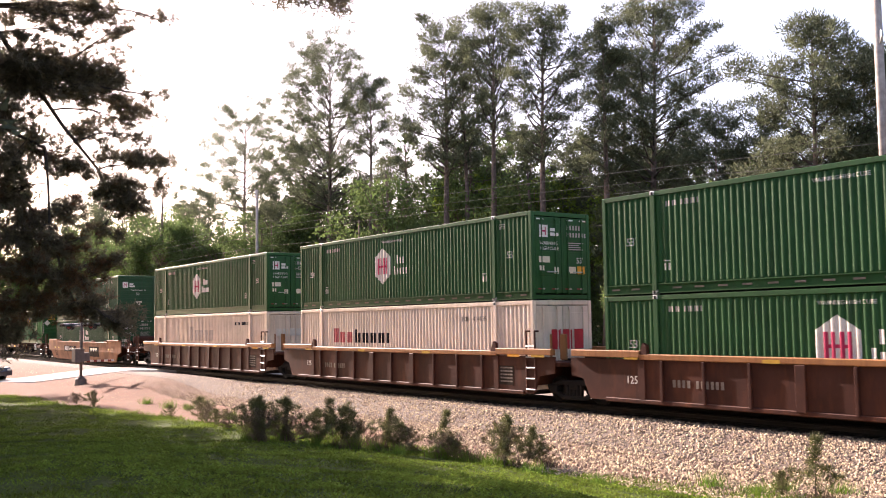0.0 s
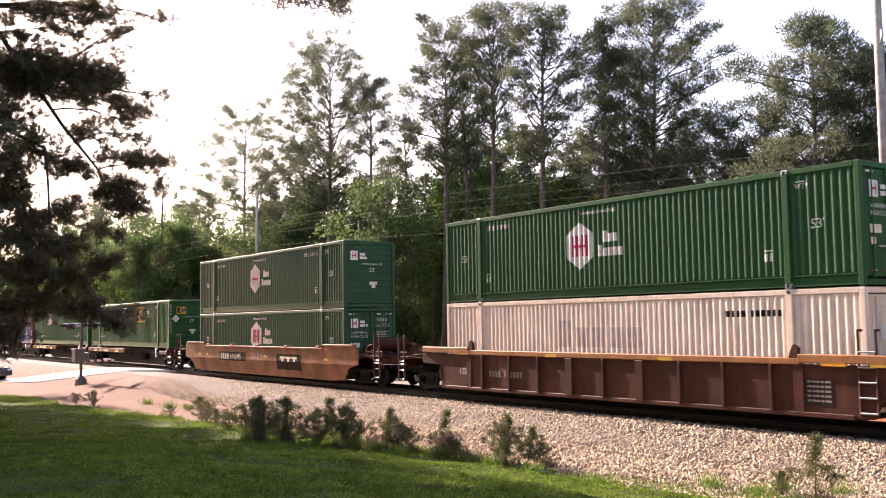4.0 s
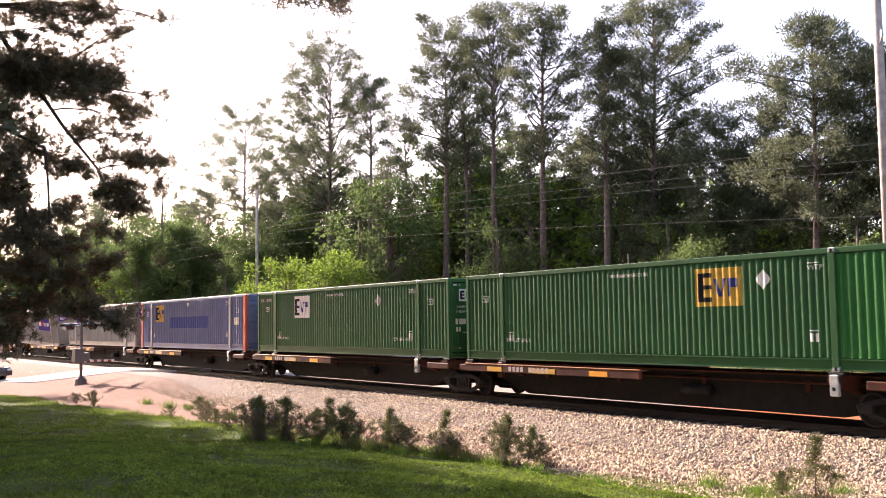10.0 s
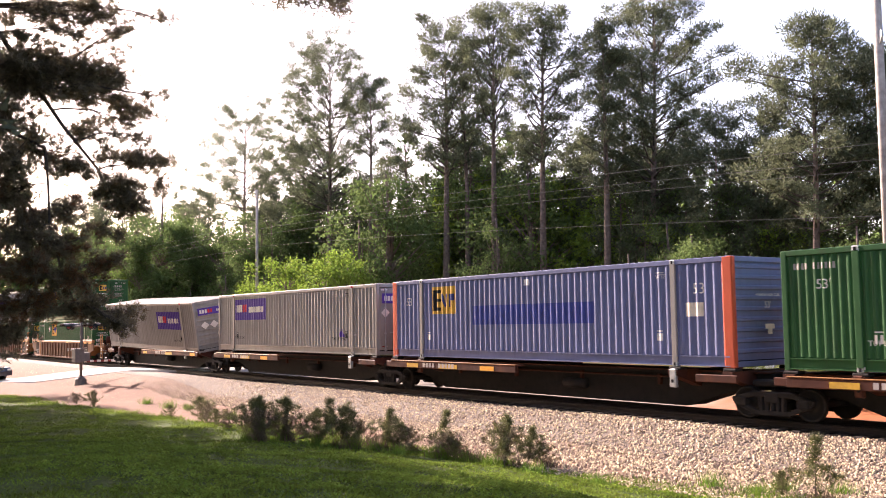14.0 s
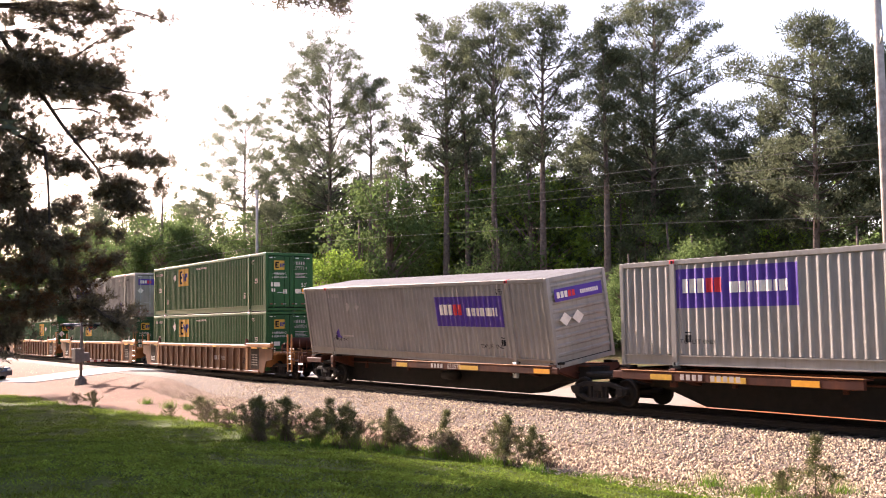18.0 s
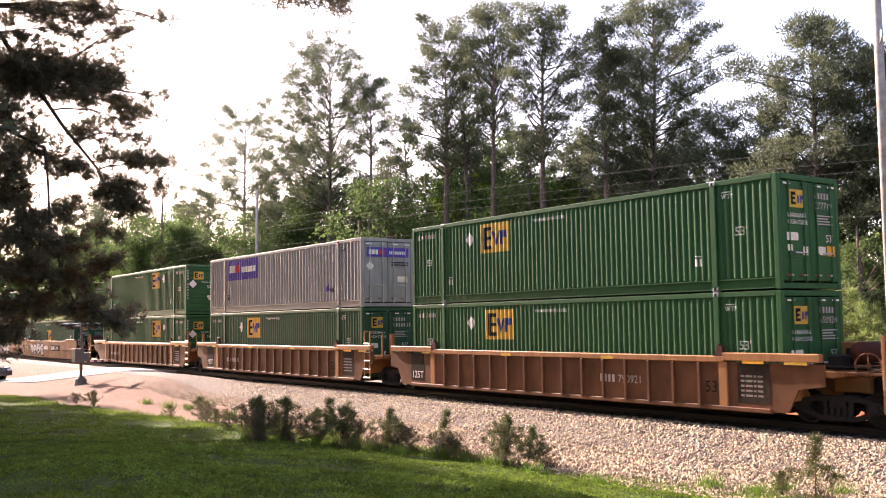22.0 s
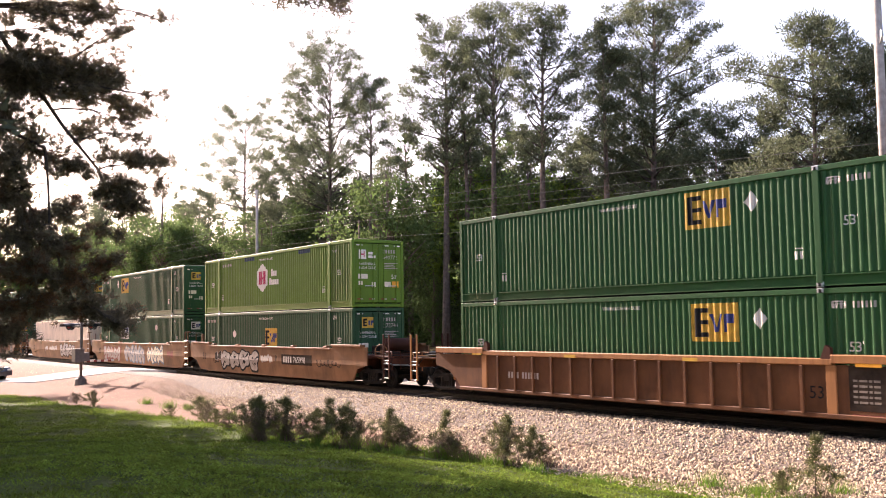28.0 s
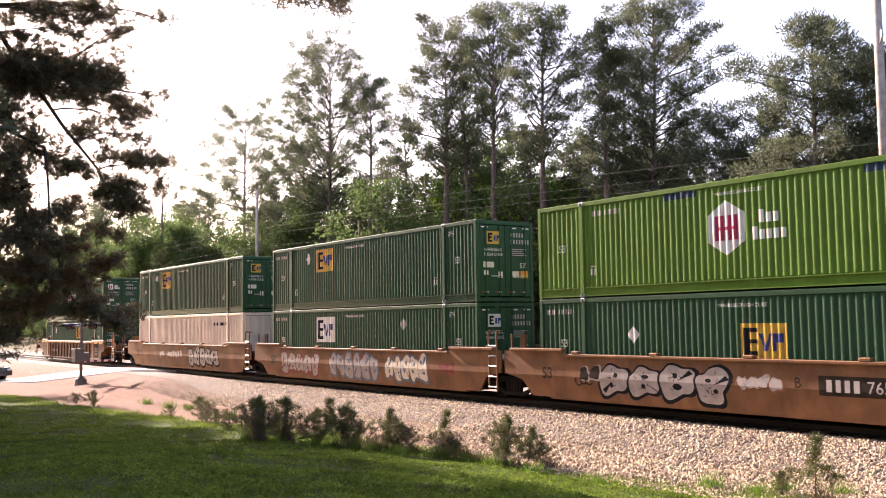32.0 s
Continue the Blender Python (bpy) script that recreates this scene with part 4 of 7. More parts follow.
def end_clutter(u, sx, mt):
    """Brake gear, pipes, a grating and rails on the platform of a coupled end."""
    g = Shape().box((sx * 10.6, 0, 1.31), (0.7, 2.5, 0.03))
    part("grating", g, M["steel"], u)
    for i in range(6):
        part("grating_bar", Shape().box((sx * (10.3 + 0.11 * i), 0, 1.335), (0.025, 2.5, 0.03)), mt, u)
    part("brake_cylinder", Shape().tube((sx * 8.5, 0.35, 1.5), (sx * 9.25, 0.35, 1.5), 0.15, n=12).tube((sx * 9.25, 0.35, 1.5), (sx * 9.6, 0.35, 1.5), 0.04, n=8), M["steel"], u, smooth=True)
    part("valve", Shape().box((sx * 9.1, -0.2, 1.46), (0.34, 0.3, 0.3), 0.03).tube((sx * 9.1, -0.2, 1.6), (sx * 9.1, -0.2, 1.8), 0.06, n=8), M["steel"], u)
    for y, z in ((-0.45, 1.42), (0.62, 1.40), (-1.05, 1.40)):
        part("pipe", Shape().path([(sx * 8.4, y, z), (sx * 9.9, y + 0.04, z), (sx * 10.5, y - 0.1, z - 0.05), (sx * 11.1, y - 0.1, 0.95)], [0.024] * 4, 6), M["steel"], u, smooth=True)
    part("brake_lever", Shape().box((sx * 10.2, -0.35, 1.05), (0.9, 0.06, 0.1), 0.01, Matrix.Rotation(radians(18 * sx), 3, 'Y')), M["steel"], u)
    part("brake_rod", Shape().tube((sx * 8.2, -0.6, 0.62), (sx * 10.9, -0.5, 0.7), 0.025, n=6), M["steel"], u)
    part("uncoupling_rod", Shape().path([(sx * 11.1, -1.35, 0.95), (sx * 11.15, -0.6, 0.92), (sx * 11.3, -0.2, 0.85)], [0.016] * 3, 6), M["chrome"], u, "thin bright uncoupling rod")
    for y in (-1.38, 1.38):
        part("side_step", Shape().box((sx * 10.9, y, 1.0), (0.42, 0.12, 0.05), 0.01), M["chrome"], u)
    part("air_hose", Shape().path([(sx * 11.1, -0.35, 0.8), (sx * 11.3, -0.36, 0.5), (sx * 11.65, -0.25, 0.42)], [0.028] * 3, 6), M["mblack"], u, smooth=True)


def well_unit(left, style, label, bog, ladders=(), nribs=13, couplers=(), graffiti=0, brake=0, extra=0, num=""):
    """One well-car unit round a stack whose container's -x end stands at left at the start; x = 0 at the middle."""
    m = pose(left + HALF, MID, 0)
    u = empty("well_car", m, label, "rail car", "well cars of the train")
    OUT = 1.56
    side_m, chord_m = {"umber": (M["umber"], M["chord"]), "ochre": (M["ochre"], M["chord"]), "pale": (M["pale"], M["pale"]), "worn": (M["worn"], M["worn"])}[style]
    smooth = style in ("pale", "worn")
    for sy in (-1, 1):
        if smooth:
            poly = [(-9.6, 0.78), (-8.75, 0.72), (-8.3, 0.22), (8.3, 0.22), (8.75, 0.72), (9.6, 0.78), (9.6, 1.62), (6.9, 1.66), (6.6, 1.5), (-6.6, 1.5), (-6.9, 1.66), (-9.6, 1.62)]
        else:
            near = [(-9.3, 0.95), (-8.8, 0.85), (-8.5, 0.28)]
            if -1 in couplers:           # the sheet is cut back over the bogie at a coupled end
                near = [(-9.3, 1.12), (-8.0, 1.05), (-7.85, 0.28)] if style == "umber" else [(-9.3, 1.05), (-8.9, 0.98), (-8.5, 0.87), (-8.1, 0.62), (-7.8, 0.28)]
            poly = near + [(8.3, 0.28), (8.6, 0.85), (9.3, 0.95), (9.3, 1.46), (-9.3, 1.46)]
        if smooth:                       # the sheet folds inwards below the middle
            s = Shape().prism([(-9.6, 0.88), (9.6, 0.88)] + poly[6:], -0.03, 0.03)
            k = len(s.v)
            s.prism([(-9.5, 0.88), (-8.75, 0.72), (-8.3, 0.22), (8.3, 0.22), (8.75, 0.72), (9.5, 0.88)], -0.03, 0.03)
            s.v = s.v[:k] + [(x, y - sy * 0.16 * (0.88 - z), z) for x, y, z in s.v[k:]]
        else:
            s = Shape().prism(poly, -0.03, 0.03)
        p = part("side_sheet", s, side_m, u)
        p.matrix_basis = pose(0, sy * (OUT - 0.06), 0)
        if smooth:
            c = Shape().box((0, 0, 1.52), (13.3, 0.2, 0.08), 0.015)
            for sx in (-1, 1):
                c.box((sx * 8.0, 0, 1.67), (2.5, 0.24, 0.09), 0.015)
            part("top_chord", c, chord_m, u).matrix_basis = pose(0, sy * (OUT - 0.06), 0)
            part("bottom_chord", Shape().box((0, 0, 0.2), (15.0, 0.2, 0.07), 0.015), side_m, u).matrix_basis = pose(0, sy * (OUT - 0.24), 0)
            for k in range(-2, 3):
                part("chord_bracket", Shape().box((k * 3.1, 0, 1.6), (0.3, 0.2, 0.09), 0.02), chord_m, u).matrix_basis = pose(0, sy * (OUT - 0.06), 0)
        else:
            # The chords are paler than the sheets below them.
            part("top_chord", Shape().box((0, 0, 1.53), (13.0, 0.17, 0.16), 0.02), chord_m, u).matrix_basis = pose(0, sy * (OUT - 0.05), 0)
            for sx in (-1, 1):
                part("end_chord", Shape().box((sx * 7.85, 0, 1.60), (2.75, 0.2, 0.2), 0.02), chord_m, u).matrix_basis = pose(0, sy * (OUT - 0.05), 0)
                part("chord_ear", Shape().prism([(-0.14, 1.6), (0.14, 1.6), (0.12, 1.85), (0.0, 1.92), (-0.06, 1.8)], -0.06, 0.06), M["umber"], u).matrix_basis = pose(sx * 6.35, sy * (OUT - 0.03), 0)
                part("corner_plate", Shape().box((sx * 6.45, 0, 0.88), (0.26, 0.08, 1.16), 0.012), chord_m if style == "ochre" else side_m, u).matrix_basis = pose(0, sy * (OUT - 0.03), 0)
            part("bottom_chord", Shape().box((0, 0, 0.3), (15.7, 0.16, 0.12), 0.02), side_m, u).matrix_basis = pose(0, sy * (OUT - 0.06), 0)
            for i in range(nribs):
                x = -5.7 + 11.4 * i / (nribs - 1)
                wide = nribs < 12 and i in (3, nribs - 4)
                part("rib", Shape().box((0, 0, 0.88), (0.28 if wide else 0.085, 0.11, 1.12), 0.012), side_m, u).matrix_basis = pose(x, sy * (OUT - 0.01), 0)
        # small painted marks along the chord
        if sy < 0 and not smooth:
            for i, (x, c) in enumerate(((-6.8, "myellow"), (-2.2, "myellow"), (2.4, "myellow"), (7.4, "mamber"), (8.6, "myellow"))):
                part("reflector_strip", Shape().box((x, -OUT - 0.042, 1.50 if not smooth else 1.36), (0.5 if i < 3 else 0.62, 0.006, 0.09 if i < 3 else 0.13)), M[c], u)
    if -1 in couplers and not smooth:
        for sy in (-1, 1):
            part("well_wall", Shape().box((-8.02, sy * 1.40, 0.72), (0.5, 0.04, 0.95)), M["umber"], u)
    part("well_floor", Shape().box((0, 0, 0.27), (15.8, 2.7, 0.1)), M["steel"], u)
    for sx in (-1, 1):
        part("end_platform", Shape().box((sx * 8.85, 0, 1.22), (1.2, 2.9, 0.14), 0.02).box((sx * 8.32, 0, 0.9), (0.12, 2.9, 0.7), 0.02).box((sx * 9.3, 0, 0.95), (1.0, 0.8, 0.4), 0.04), chord_m if style == "ochre" else M["umber"], u)
        part("walkway", Shape().box((sx * 9.0, 0, 1.33), (1.3, 0.7, 0.05), 0.01).box((sx * 8.6, 0.9, 1.36), (0.5, 0.5, 0.16), 0.03), M["steel"], u)
    for x in bog:
        bogie(u, x)
    for x in ladders:
        ladder(u, x, -OUT + 0.02, 0.35, 2.25, mt="chord" if style == "ochre" else style)
        part("grab_post", Shape().tube((x + (0.6 if x > 0 else -0.6), -1.2, 1.2), (x + (0.6 if x > 0 else -0.6), -1.2, 2.15), 0.035, n=6).box((x + (0.85 if x > 0 else -0.85), -0.9, 1.75), (0.28, 0.1, 0.8), 0.02), chord_m, u)
    for sx in couplers:
        coupler(u, sx * 10.75, sx)
        part("draft_sill", Shape().box((sx * 10.2, 0, 0.92), (1.5, 0.7, 0.36), 0.04), M["steel"], u)
        part("end_beam", Shape().box((sx * 11.0, 0, 1.05), (0.14, 2.8, 0.3), 0.02).box((sx * 10.4, 0, 1.26), (1.3, 2.7, 0.06), 0.01), side_m if style == "ochre" else M["umber"], u)
        for y in (-1.3, -0.9, 0.95, 1.3):
            part("grab_iron", Shape().tube((sx * 11.12, y, 0.75), (sx * 11.12, y, 1.45), 0.022, n=6).tube((sx * 10.7, y, 1.45), (sx * 11.12, y, 1.45), 0.02, n=6), M["umber"] if style != "ochre" else chord_m, u)
    for sx in couplers:
        for y in (-1.42, 1.42):
            s = Shape()
            for xx in (10.7, 11.1):
                s.box((sx * xx, y, 1.27), (0.075, 0.06, 1.72), 0.012)
            part("hand_post", s, chord_m if style == "ochre" else M["umber"], u, "tall steel hand posts")
            for z in (0.44, 0.78, 1.12):
                part("step", Shape().tube((sx * 10.7, y, z), (sx * 11.1, y, z), 0.022, n=6), M["chrome"], u)
        part("hose", Shape().path([(sx * 11.05, 0.4, 0.75), (sx * 11.25, 0.42, 0.45), (sx * 11.6, 0.3, 0.36)], [0.03, 0.03, 0.03], 6), M["mblack"], u)
        part("equipment_box", Shape().box((sx * 9.2, -0.75, 1.5), (0.4, 0.35, 0.34), 0.03), M["steel"], u)
        part("equipment_box", Shape().box((sx * 8.75, 0.9, 1.62), (0.75, 0.5, 0.62), 0.03), M["chord"] if style == "ochre" else M["umber"], u, "upright steel box")
        end_clutter(u, sx, M["umber"] if style != "ochre" else chord_m)
    if brake:
        b = Shape()
        b.tube((0, 0, 0), (0.05, 0, 0), 0.06, n=10)
        for i in range(14):
            a, c = i * 0.4488, (i + 1) * 0.4488
            b.tube((0.04, 0.28 * math.cos(a), 0.28 * math.sin(a)), (0.04, 0.28 * math.cos(c), 0.28 * math.sin(c)), 0.02, n=5)
        for i in range(4):
            b.tube((0.04, 0, 0), (0.04, 0.28 * math.cos(i * 1.5708), 0.28 * math.sin(i * 1.5708)), 0.014, n=5)
        part("brake_wheel", b, side_m, u, "spoked brake wheel").matrix_basis = pose(brake * 10.2, -1.2, 1.45, 0, 0, -62)
        part("air_tank", Shape().tube((brake * 9.7, -0.7, 1.72), (brake * 9.7, 0.6, 1.72), 0.25, n=14), M["umber"], u, smooth=True)
    # writing on the near side
    Y = -OUT + 0.0575
    YG = Y + 0.0065

    def mk(nm, shp, c, lab=""):
        ob = part(nm, shp, M[c], u, lab)
        if smooth and min(v.co.z for v in ob.data.vertices) < 0.87:      # paint follows the fold of the sheet
            b = bmesh.new()
            b.from_mesh(ob.data)
            bmesh.ops.bisect_plane(b, geom=b.verts[:] + b.edges[:] + b.faces[:], plane_co=(0, 0, 0.88), plane_no=(0, 0, 1))
            for v in b.verts:
                if v.co.z < 0.88:
                    v.co.y += 0.16 * (0.88 - v.co.z)
            b.to_mesh(ob.data)
            b.free()
        return ob

    def blocks(x, z, h, ws, gap=0.28):
        out, cx = [], x
        for w in ws:
            if w > 0:
                out.append(Shape().box((cx + w * h / 2, Y - 0.035, z + h / 2), (w * h, 0.006, h)))
            cx += abs(w) * h + gap * h
        return out
    if style == "umber":
        many("number_bar", blocks(-5.35, 0.74, 0.2, (0.5, 0.45, 0.45, 0.5, -0.3, 0.45, 0.45, 0.45, 0.45, 0.45, 0.45), 0.35), M["mdim"], u)
        t = letters("125-T", 0.30, -7.05, 0.78, on="flat")
        p = mk("number_lettering", t, "mwhite")
        p.matrix_basis = pose(0, Y - 0.03, 0)
        mk("data_panel", Shape().box((6.95, Y - 0.03, 0.82), (0.75, 0.006, 0.62)), "mstain", "dark stencil panel")
        many("data_bar", [q for i in range(5) for q in blocks(6.66, 0.60 + 0.11 * i, 0.05, (2, 4, 1.5, 3), 0.6)], M["mdim"], u)
    elif style == "ochre":
        if -1 not in couplers:
            mk("data_panel", Shape().box((-7.45, Y - 0.03, 0.95), (0.85, 0.006, 1.0)), "mstain", "dark stencil panel")
            p = mk("number_lettering", letters("125T", 0.36, -7.82, 0.55, on="flat"), "mwhite")
            p.matrix_basis = pose(0, Y - 0.036, 0)
        mk("data_panel", Shape().box((7.35, Y - 0.03, 0.95), (0.95, 0.006, 1.0)), "mstain", "dark stencil panel")
        many("data_bar", [q for i in range(5) for q in blocks(6.98, 0.62 + 0.12 * i, 0.05, (2, 4, 1.5, 3), 0.8)], M["mdim"], u)
        p = mk("number_lettering", letters("53", 0.42, 5.85, 0.68, on="flat"), "mblack")
        p.matrix_basis = pose(0, Y - 0.03, 0)
        if num:
            many("number_bar", blocks(2.05, 0.8, 0.22, (0.45, 0.4, 0.4, 0.45), 0.3), M["mfaint"], u)
            mk("number_lettering", letters(num, 0.31, 2.75, 0.8, on="flat"), "mfaint").matrix_basis = pose(0, Y - 0.03, 0)
        else:
            many("number_bar", blocks(-5.2, 0.74, 0.2, (0.45, 0.4, 0.4, 0.45, -0.3, 0.4, 0.4, 0.4, 0.4, 0.4, 0.4), 0.3), M["mfaint"], u)
        mk("warning_strip", Shape().box((7.4, Y - 0.05, 0.33), (0.9, 0.006, 0.09)), "mdull")
        mk("warning_strip", Shape().box((-7.2, Y - 0.05, 0.33), (0.9, 0.006, 0.09)), "mdull")
    else:
        if extra == 1:
            for x in (-7.5, -6.45, -2.3, 0.9, 6.9):
                mk("reflector_strip", Shape().box((x, Y - 0.032, 1.06), (0.36, 0.006, 0.11)), "myellow")
            mk("number_panel", Shape().box((-3.1, Y - 0.028, 1.01), (3.3, 0.004, 0.44)), "mstain", "black number panel")
            mk("name_panel", Shape().box((3.3, Y - 0.03, 0.86), (2.5, 0.004, 0.72)), "mstain", "dark painted panel")
            for bx in (2.42, 3.02, 3.62):
                mk("name_bar", Shape().box((bx + 0.28, Y - 0.032, 1.06), (0.52, 0.006, 0.11)), "mcream")
                mk("name_bar", Shape().box((bx + 0.28, Y - 0.032, 0.945), (0.2, 0.006, 0.12)), "mcream")
            for bx in (2.3, 2.9, 3.5, 4.1):
                mk("name_bar", Shape().box((bx + 0.1, Y - 0.032, 0.95), (0.26, 0.006, 0.02)), "mslate")
            many("number_bar", blocks(-4.55, 0.86, 0.31, (0.62, 0.56, 0.56, 0.62), 0.3), M["mfaint"], u)
            mk("number_lettering", letters(num, 0.46, -3.35, 0.86, on="flat"), "mfaint").matrix_basis = pose(0, Y - 0.034, 0)
        elif graffiti < 2:
            mk("number_panel", Shape().box((3.4, Y - 0.032, 0.98), (3.0, 0.004, 0.46)), "mstain", "black number panel")
            if graffiti == 1:
                mk("letter_mark", letters("B", 0.36, 1.25, 0.9, on="flat"), "mstain").matrix_basis = pose(0, Y - 0.034, 0)
            many("number_bar", blocks(2.1, 0.84, 0.28, (0.5, 0.45, 0.45, 0.5) if num else (0.5, 0.45, 0.45, 0.5, -0.3, 0.45, 0.45, 0.45, 0.45, 0.45, 0.45), 0.35), M["mfaint"], u)
            if num:
                mk("number_lettering", letters(num, 0.40, 3.1, 0.84, on="flat"), "mfaint").matrix_basis = pose(0, Y - 0.036, 0)
        p = mk("number_lettering", letters("53", 0.5 if extra != 1 else 0.62, -7.75 if extra != 1 else -7.5, 0.8 if extra != 1 else 0.42, on="flat"), "mblack")
        p.matrix_basis = pose(0, Y - 0.034, 0)
    if graffiti:
        gr = random.Random(graffiti * 7)
        spans = {1: ((-5.3, 4.7, 4, "mspray", "mblack"), (-6.1, 0.9, 2, "mstain", "mfaint"), (-0.4, 1.3, 4, "mfaint", "worn")),
                 2: ((-6.7, 3.7, 5, "mspray", "mdull"), (-2.1, 4.0, 6, "mspray", "mslate"), (2.4, 2.9, 5, "mcream", "mslate"), (6.0, 1.0, 3, "mdull", "worn")),
                 3: ((1.1, 4.3, 5, "mspray", "mstain"), (-3.6, 0.8, 2, "mfaint", "worn"), (-2.2, 2.4, 6, "mfaint", "worn"))}[graffiti]
        for j, (gx0, gw, n, fill, back) in enumerate(spans):
            big = gw > 2.8
            w = gw / n
            gh, z0 = (0.53, 0.86) if big else (0.2, 0.98)
            for i in range(n):
                cx, cz, k, lean = gx0 + (i + 0.5) * w, z0 + gr.uniform(-0.05, 0.05), gr.random() * 6, gr.uniform(-0.15, 0.2)
                hw, hh = w * gr.uniform(0.5, 0.66), gh * gr.uniform(0.9, 1.05)

                def ring(f, yy, dx=0.0, dz=0.0):
                    pts = []
                    for q in range(30):
                        a = q * math.tau / 30
                        r = 1 + 0.15 * math.sin(2 * a + k) + 0.11 * math.sin(3 * a + 2 * k) + 0.07 * math.sin(5 * a - k)
                        ca, sa = math.cos(a), math.sin(a)
                        z = cz + dz + (hh * f) * r * math.copysign(abs(sa) ** 0.8, sa)
                        pts.append((cx + dx + hw * f * r * math.copysign(abs(ca) ** 0.8, ca) + lean * (z - cz), YG - yy, min(1.46, max(0.26, z))))
                    return Shape().add(pts, [tuple(range(30))])
                up = 0.0012 * i
                out_m = back if back != "pale" else "worn"
                mk("graffiti_outline", ring(1.0, 0.036 + up, 0.03, -0.02), out_m, "spray-painted dark outline of a bubble shape")
                mk("graffiti_fill", ring(0.84, 0.0366 + up), fill, "pale spray-painted bubble shape")
                if big:
                    e = gr.choice((0.8, 2.3, 3.9, 5.5)) + gr.uniform(-0.3, 0.3)
                    tx, tz = cx + 0.1 * hw * math.cos(e), cz + 0.1 * hh * math.sin(e)
                    ex, ez = cx + 0.95 * hw * math.cos(e), cz + 0.9 * hh * math.sin(e)
                    mk("graffiti_notch", Shape().add([(tx, YG - 0.0373 - up, tz), (ex + 0.06, YG - 0.0373 - up, max(0.27, min(1.45, ez - 0.05))), (ex - 0.06, YG - 0.0373 - up, max(0.27, min(1.45, ez + 0.05)))], [(0, 1, 2)]), out_m)
                    for q in range(2):
                        hx, hz = cx + gr.uniform(-0.25, 0.25) * hw, cz + (0.34 - 0.62 * q + gr.uniform(-0.1, 0.1)) * hh
                        rx_, rz_ = hw * gr.uniform(0.12, 0.24), hh * gr.uniform(0.10, 0.2)
                        mk("graffiti_counter", Shape().add([(hx + rx_ * math.cos(k * 0.628), YG - 0.0372 - up, max(0.28, min(1.44, hz + rz_ * math.sin(k * 0.628)))) for k in range(10)], [tuple(range(10))]), out_m)
                    for q in range(9):
                        a, b, e = cx + gr.uniform(-0.45, 0.35) * hw, cz + gr.uniform(-0.55, 0.55) * hh, gr.random() * 3.1
                        ux, uz = 0.11 * math.cos(e), 0.11 * math.sin(e)
                        mk("graffiti_stroke", Shape().add([(a, YG - 0.0376 - up, b), (a + ux, YG - 0.0376 - up, b + uz), (a + ux - uz * 0.16, YG - 0.0376 - up, b + uz + ux * 0.16), (a - uz * 0.16, YG - 0.0376 - up, b + ux * 0.16)], [(0, 1, 2, 3)]), "mblack" if graffiti == 1 else out_m)
    tags = []                              # looping tags: x, height, loops, width, height of a loop, paint
    if graffiti == 1:
        tags = [(5.3, 0.88, 7, 0.34, 0.34, "mstain"), (-6.3, 0.75, 4, 0.22, 0.26, "mstain"), (-0.35, 1.05, 6, 0.16, 0.16, "mfaint")]
    elif extra == 1:
        tags = [(-0.95, 1.12, 6, 0.3, 0.3, "mghost"), (-0.8, 1.0, 5, 0.26, 0.16, "mghost"), (-0.5, 1.18, 4, 0.4, 0.36, "mghost")]
    if tags:
        for x0, z0, n, w, h, key in tags:
            pts = [Vector((x0 + w * i / 6 + 0.4 * w * math.cos(i * 1.05), 0, z0 + h * 0.5 * math.sin(i * 1.05) * (0.7 + 0.3 * math.sin(i * 0.37)))) for i in range(6 * n)]
            for p, q in zip(pts[::6], pts[6::6]):
                i = pts.index(p)
                loop, hw = Shape(), {"mstain": 0.025, "mfaint": 0.015}.get(key, 0.008)
                for g0, g1 in zip(pts[i:i + 7], pts[i + 1:i + 8]):
                    d = (g1 - g0).normalized() * hw
                    loop.v += [(g0.x - d.z, YG - 0.0362, g0.z + d.x), (g0.x + d.z, YG - 0.0362, g0.z - d.x)]
                loop.f = [(2 * k, 2 * k + 1, 2 * k + 3, 2 * k + 2) for k in range(len(loop.v) // 2 - 1)]
                mk("graffiti_loop", loop, key, "looping line of sprayed paint")
    MOVERS.append((u, m))
    return u


DK = "dark brown ribbed steel well car with ochre top chord"
OC = "orange-brown ribbed steel well car on the rails"
PL = "faded brown smooth-sided steel well car on the rails"
GR = "faded brown smooth-sided well car covered with graffiti"
well_unit(-20.4, "umber", DK, (9.8, -9.72), (8.2,), 9)
well_unit(-39.75, "umber", DK, (-9.72,), (8.2,), 9)
well_unit(-59.5, "umber", DK, (-9.4,), (8.2,), 9, couplers=(-1,))
well_unit(-83.1, "worn", PL, (9.35, -9.35), (), couplers=(-1, 1), brake=1, extra=1, num="646045")
well_unit(-196.2, "ochre", OC, (9.3, -9.9), (), 14, couplers=(1,), brake=1, num="790921")
well_unit(-216.15, "ochre", OC, (-9.85,), (8.9,), 14)
well_unit(-235.95, "ochre", OC, (-9.3,), (8.9,), 14, couplers=(-1,))
well_unit(-259.7, "pale", GR, (9.3, -9.7), (), couplers=(1,), graffiti=1, brake=1, num="765998")
well_unit(-279.1, "pale", GR, (-9.7,), (9.2,), graffiti=2)
well_unit(-298.75, "pale", GR, (-9.3,), (9.2,), graffiti=3, couplers=(-1,))
well_unit(-322.9, "ochre", OC, (9.3, -9.3), (), 14, couplers=(1, -1))


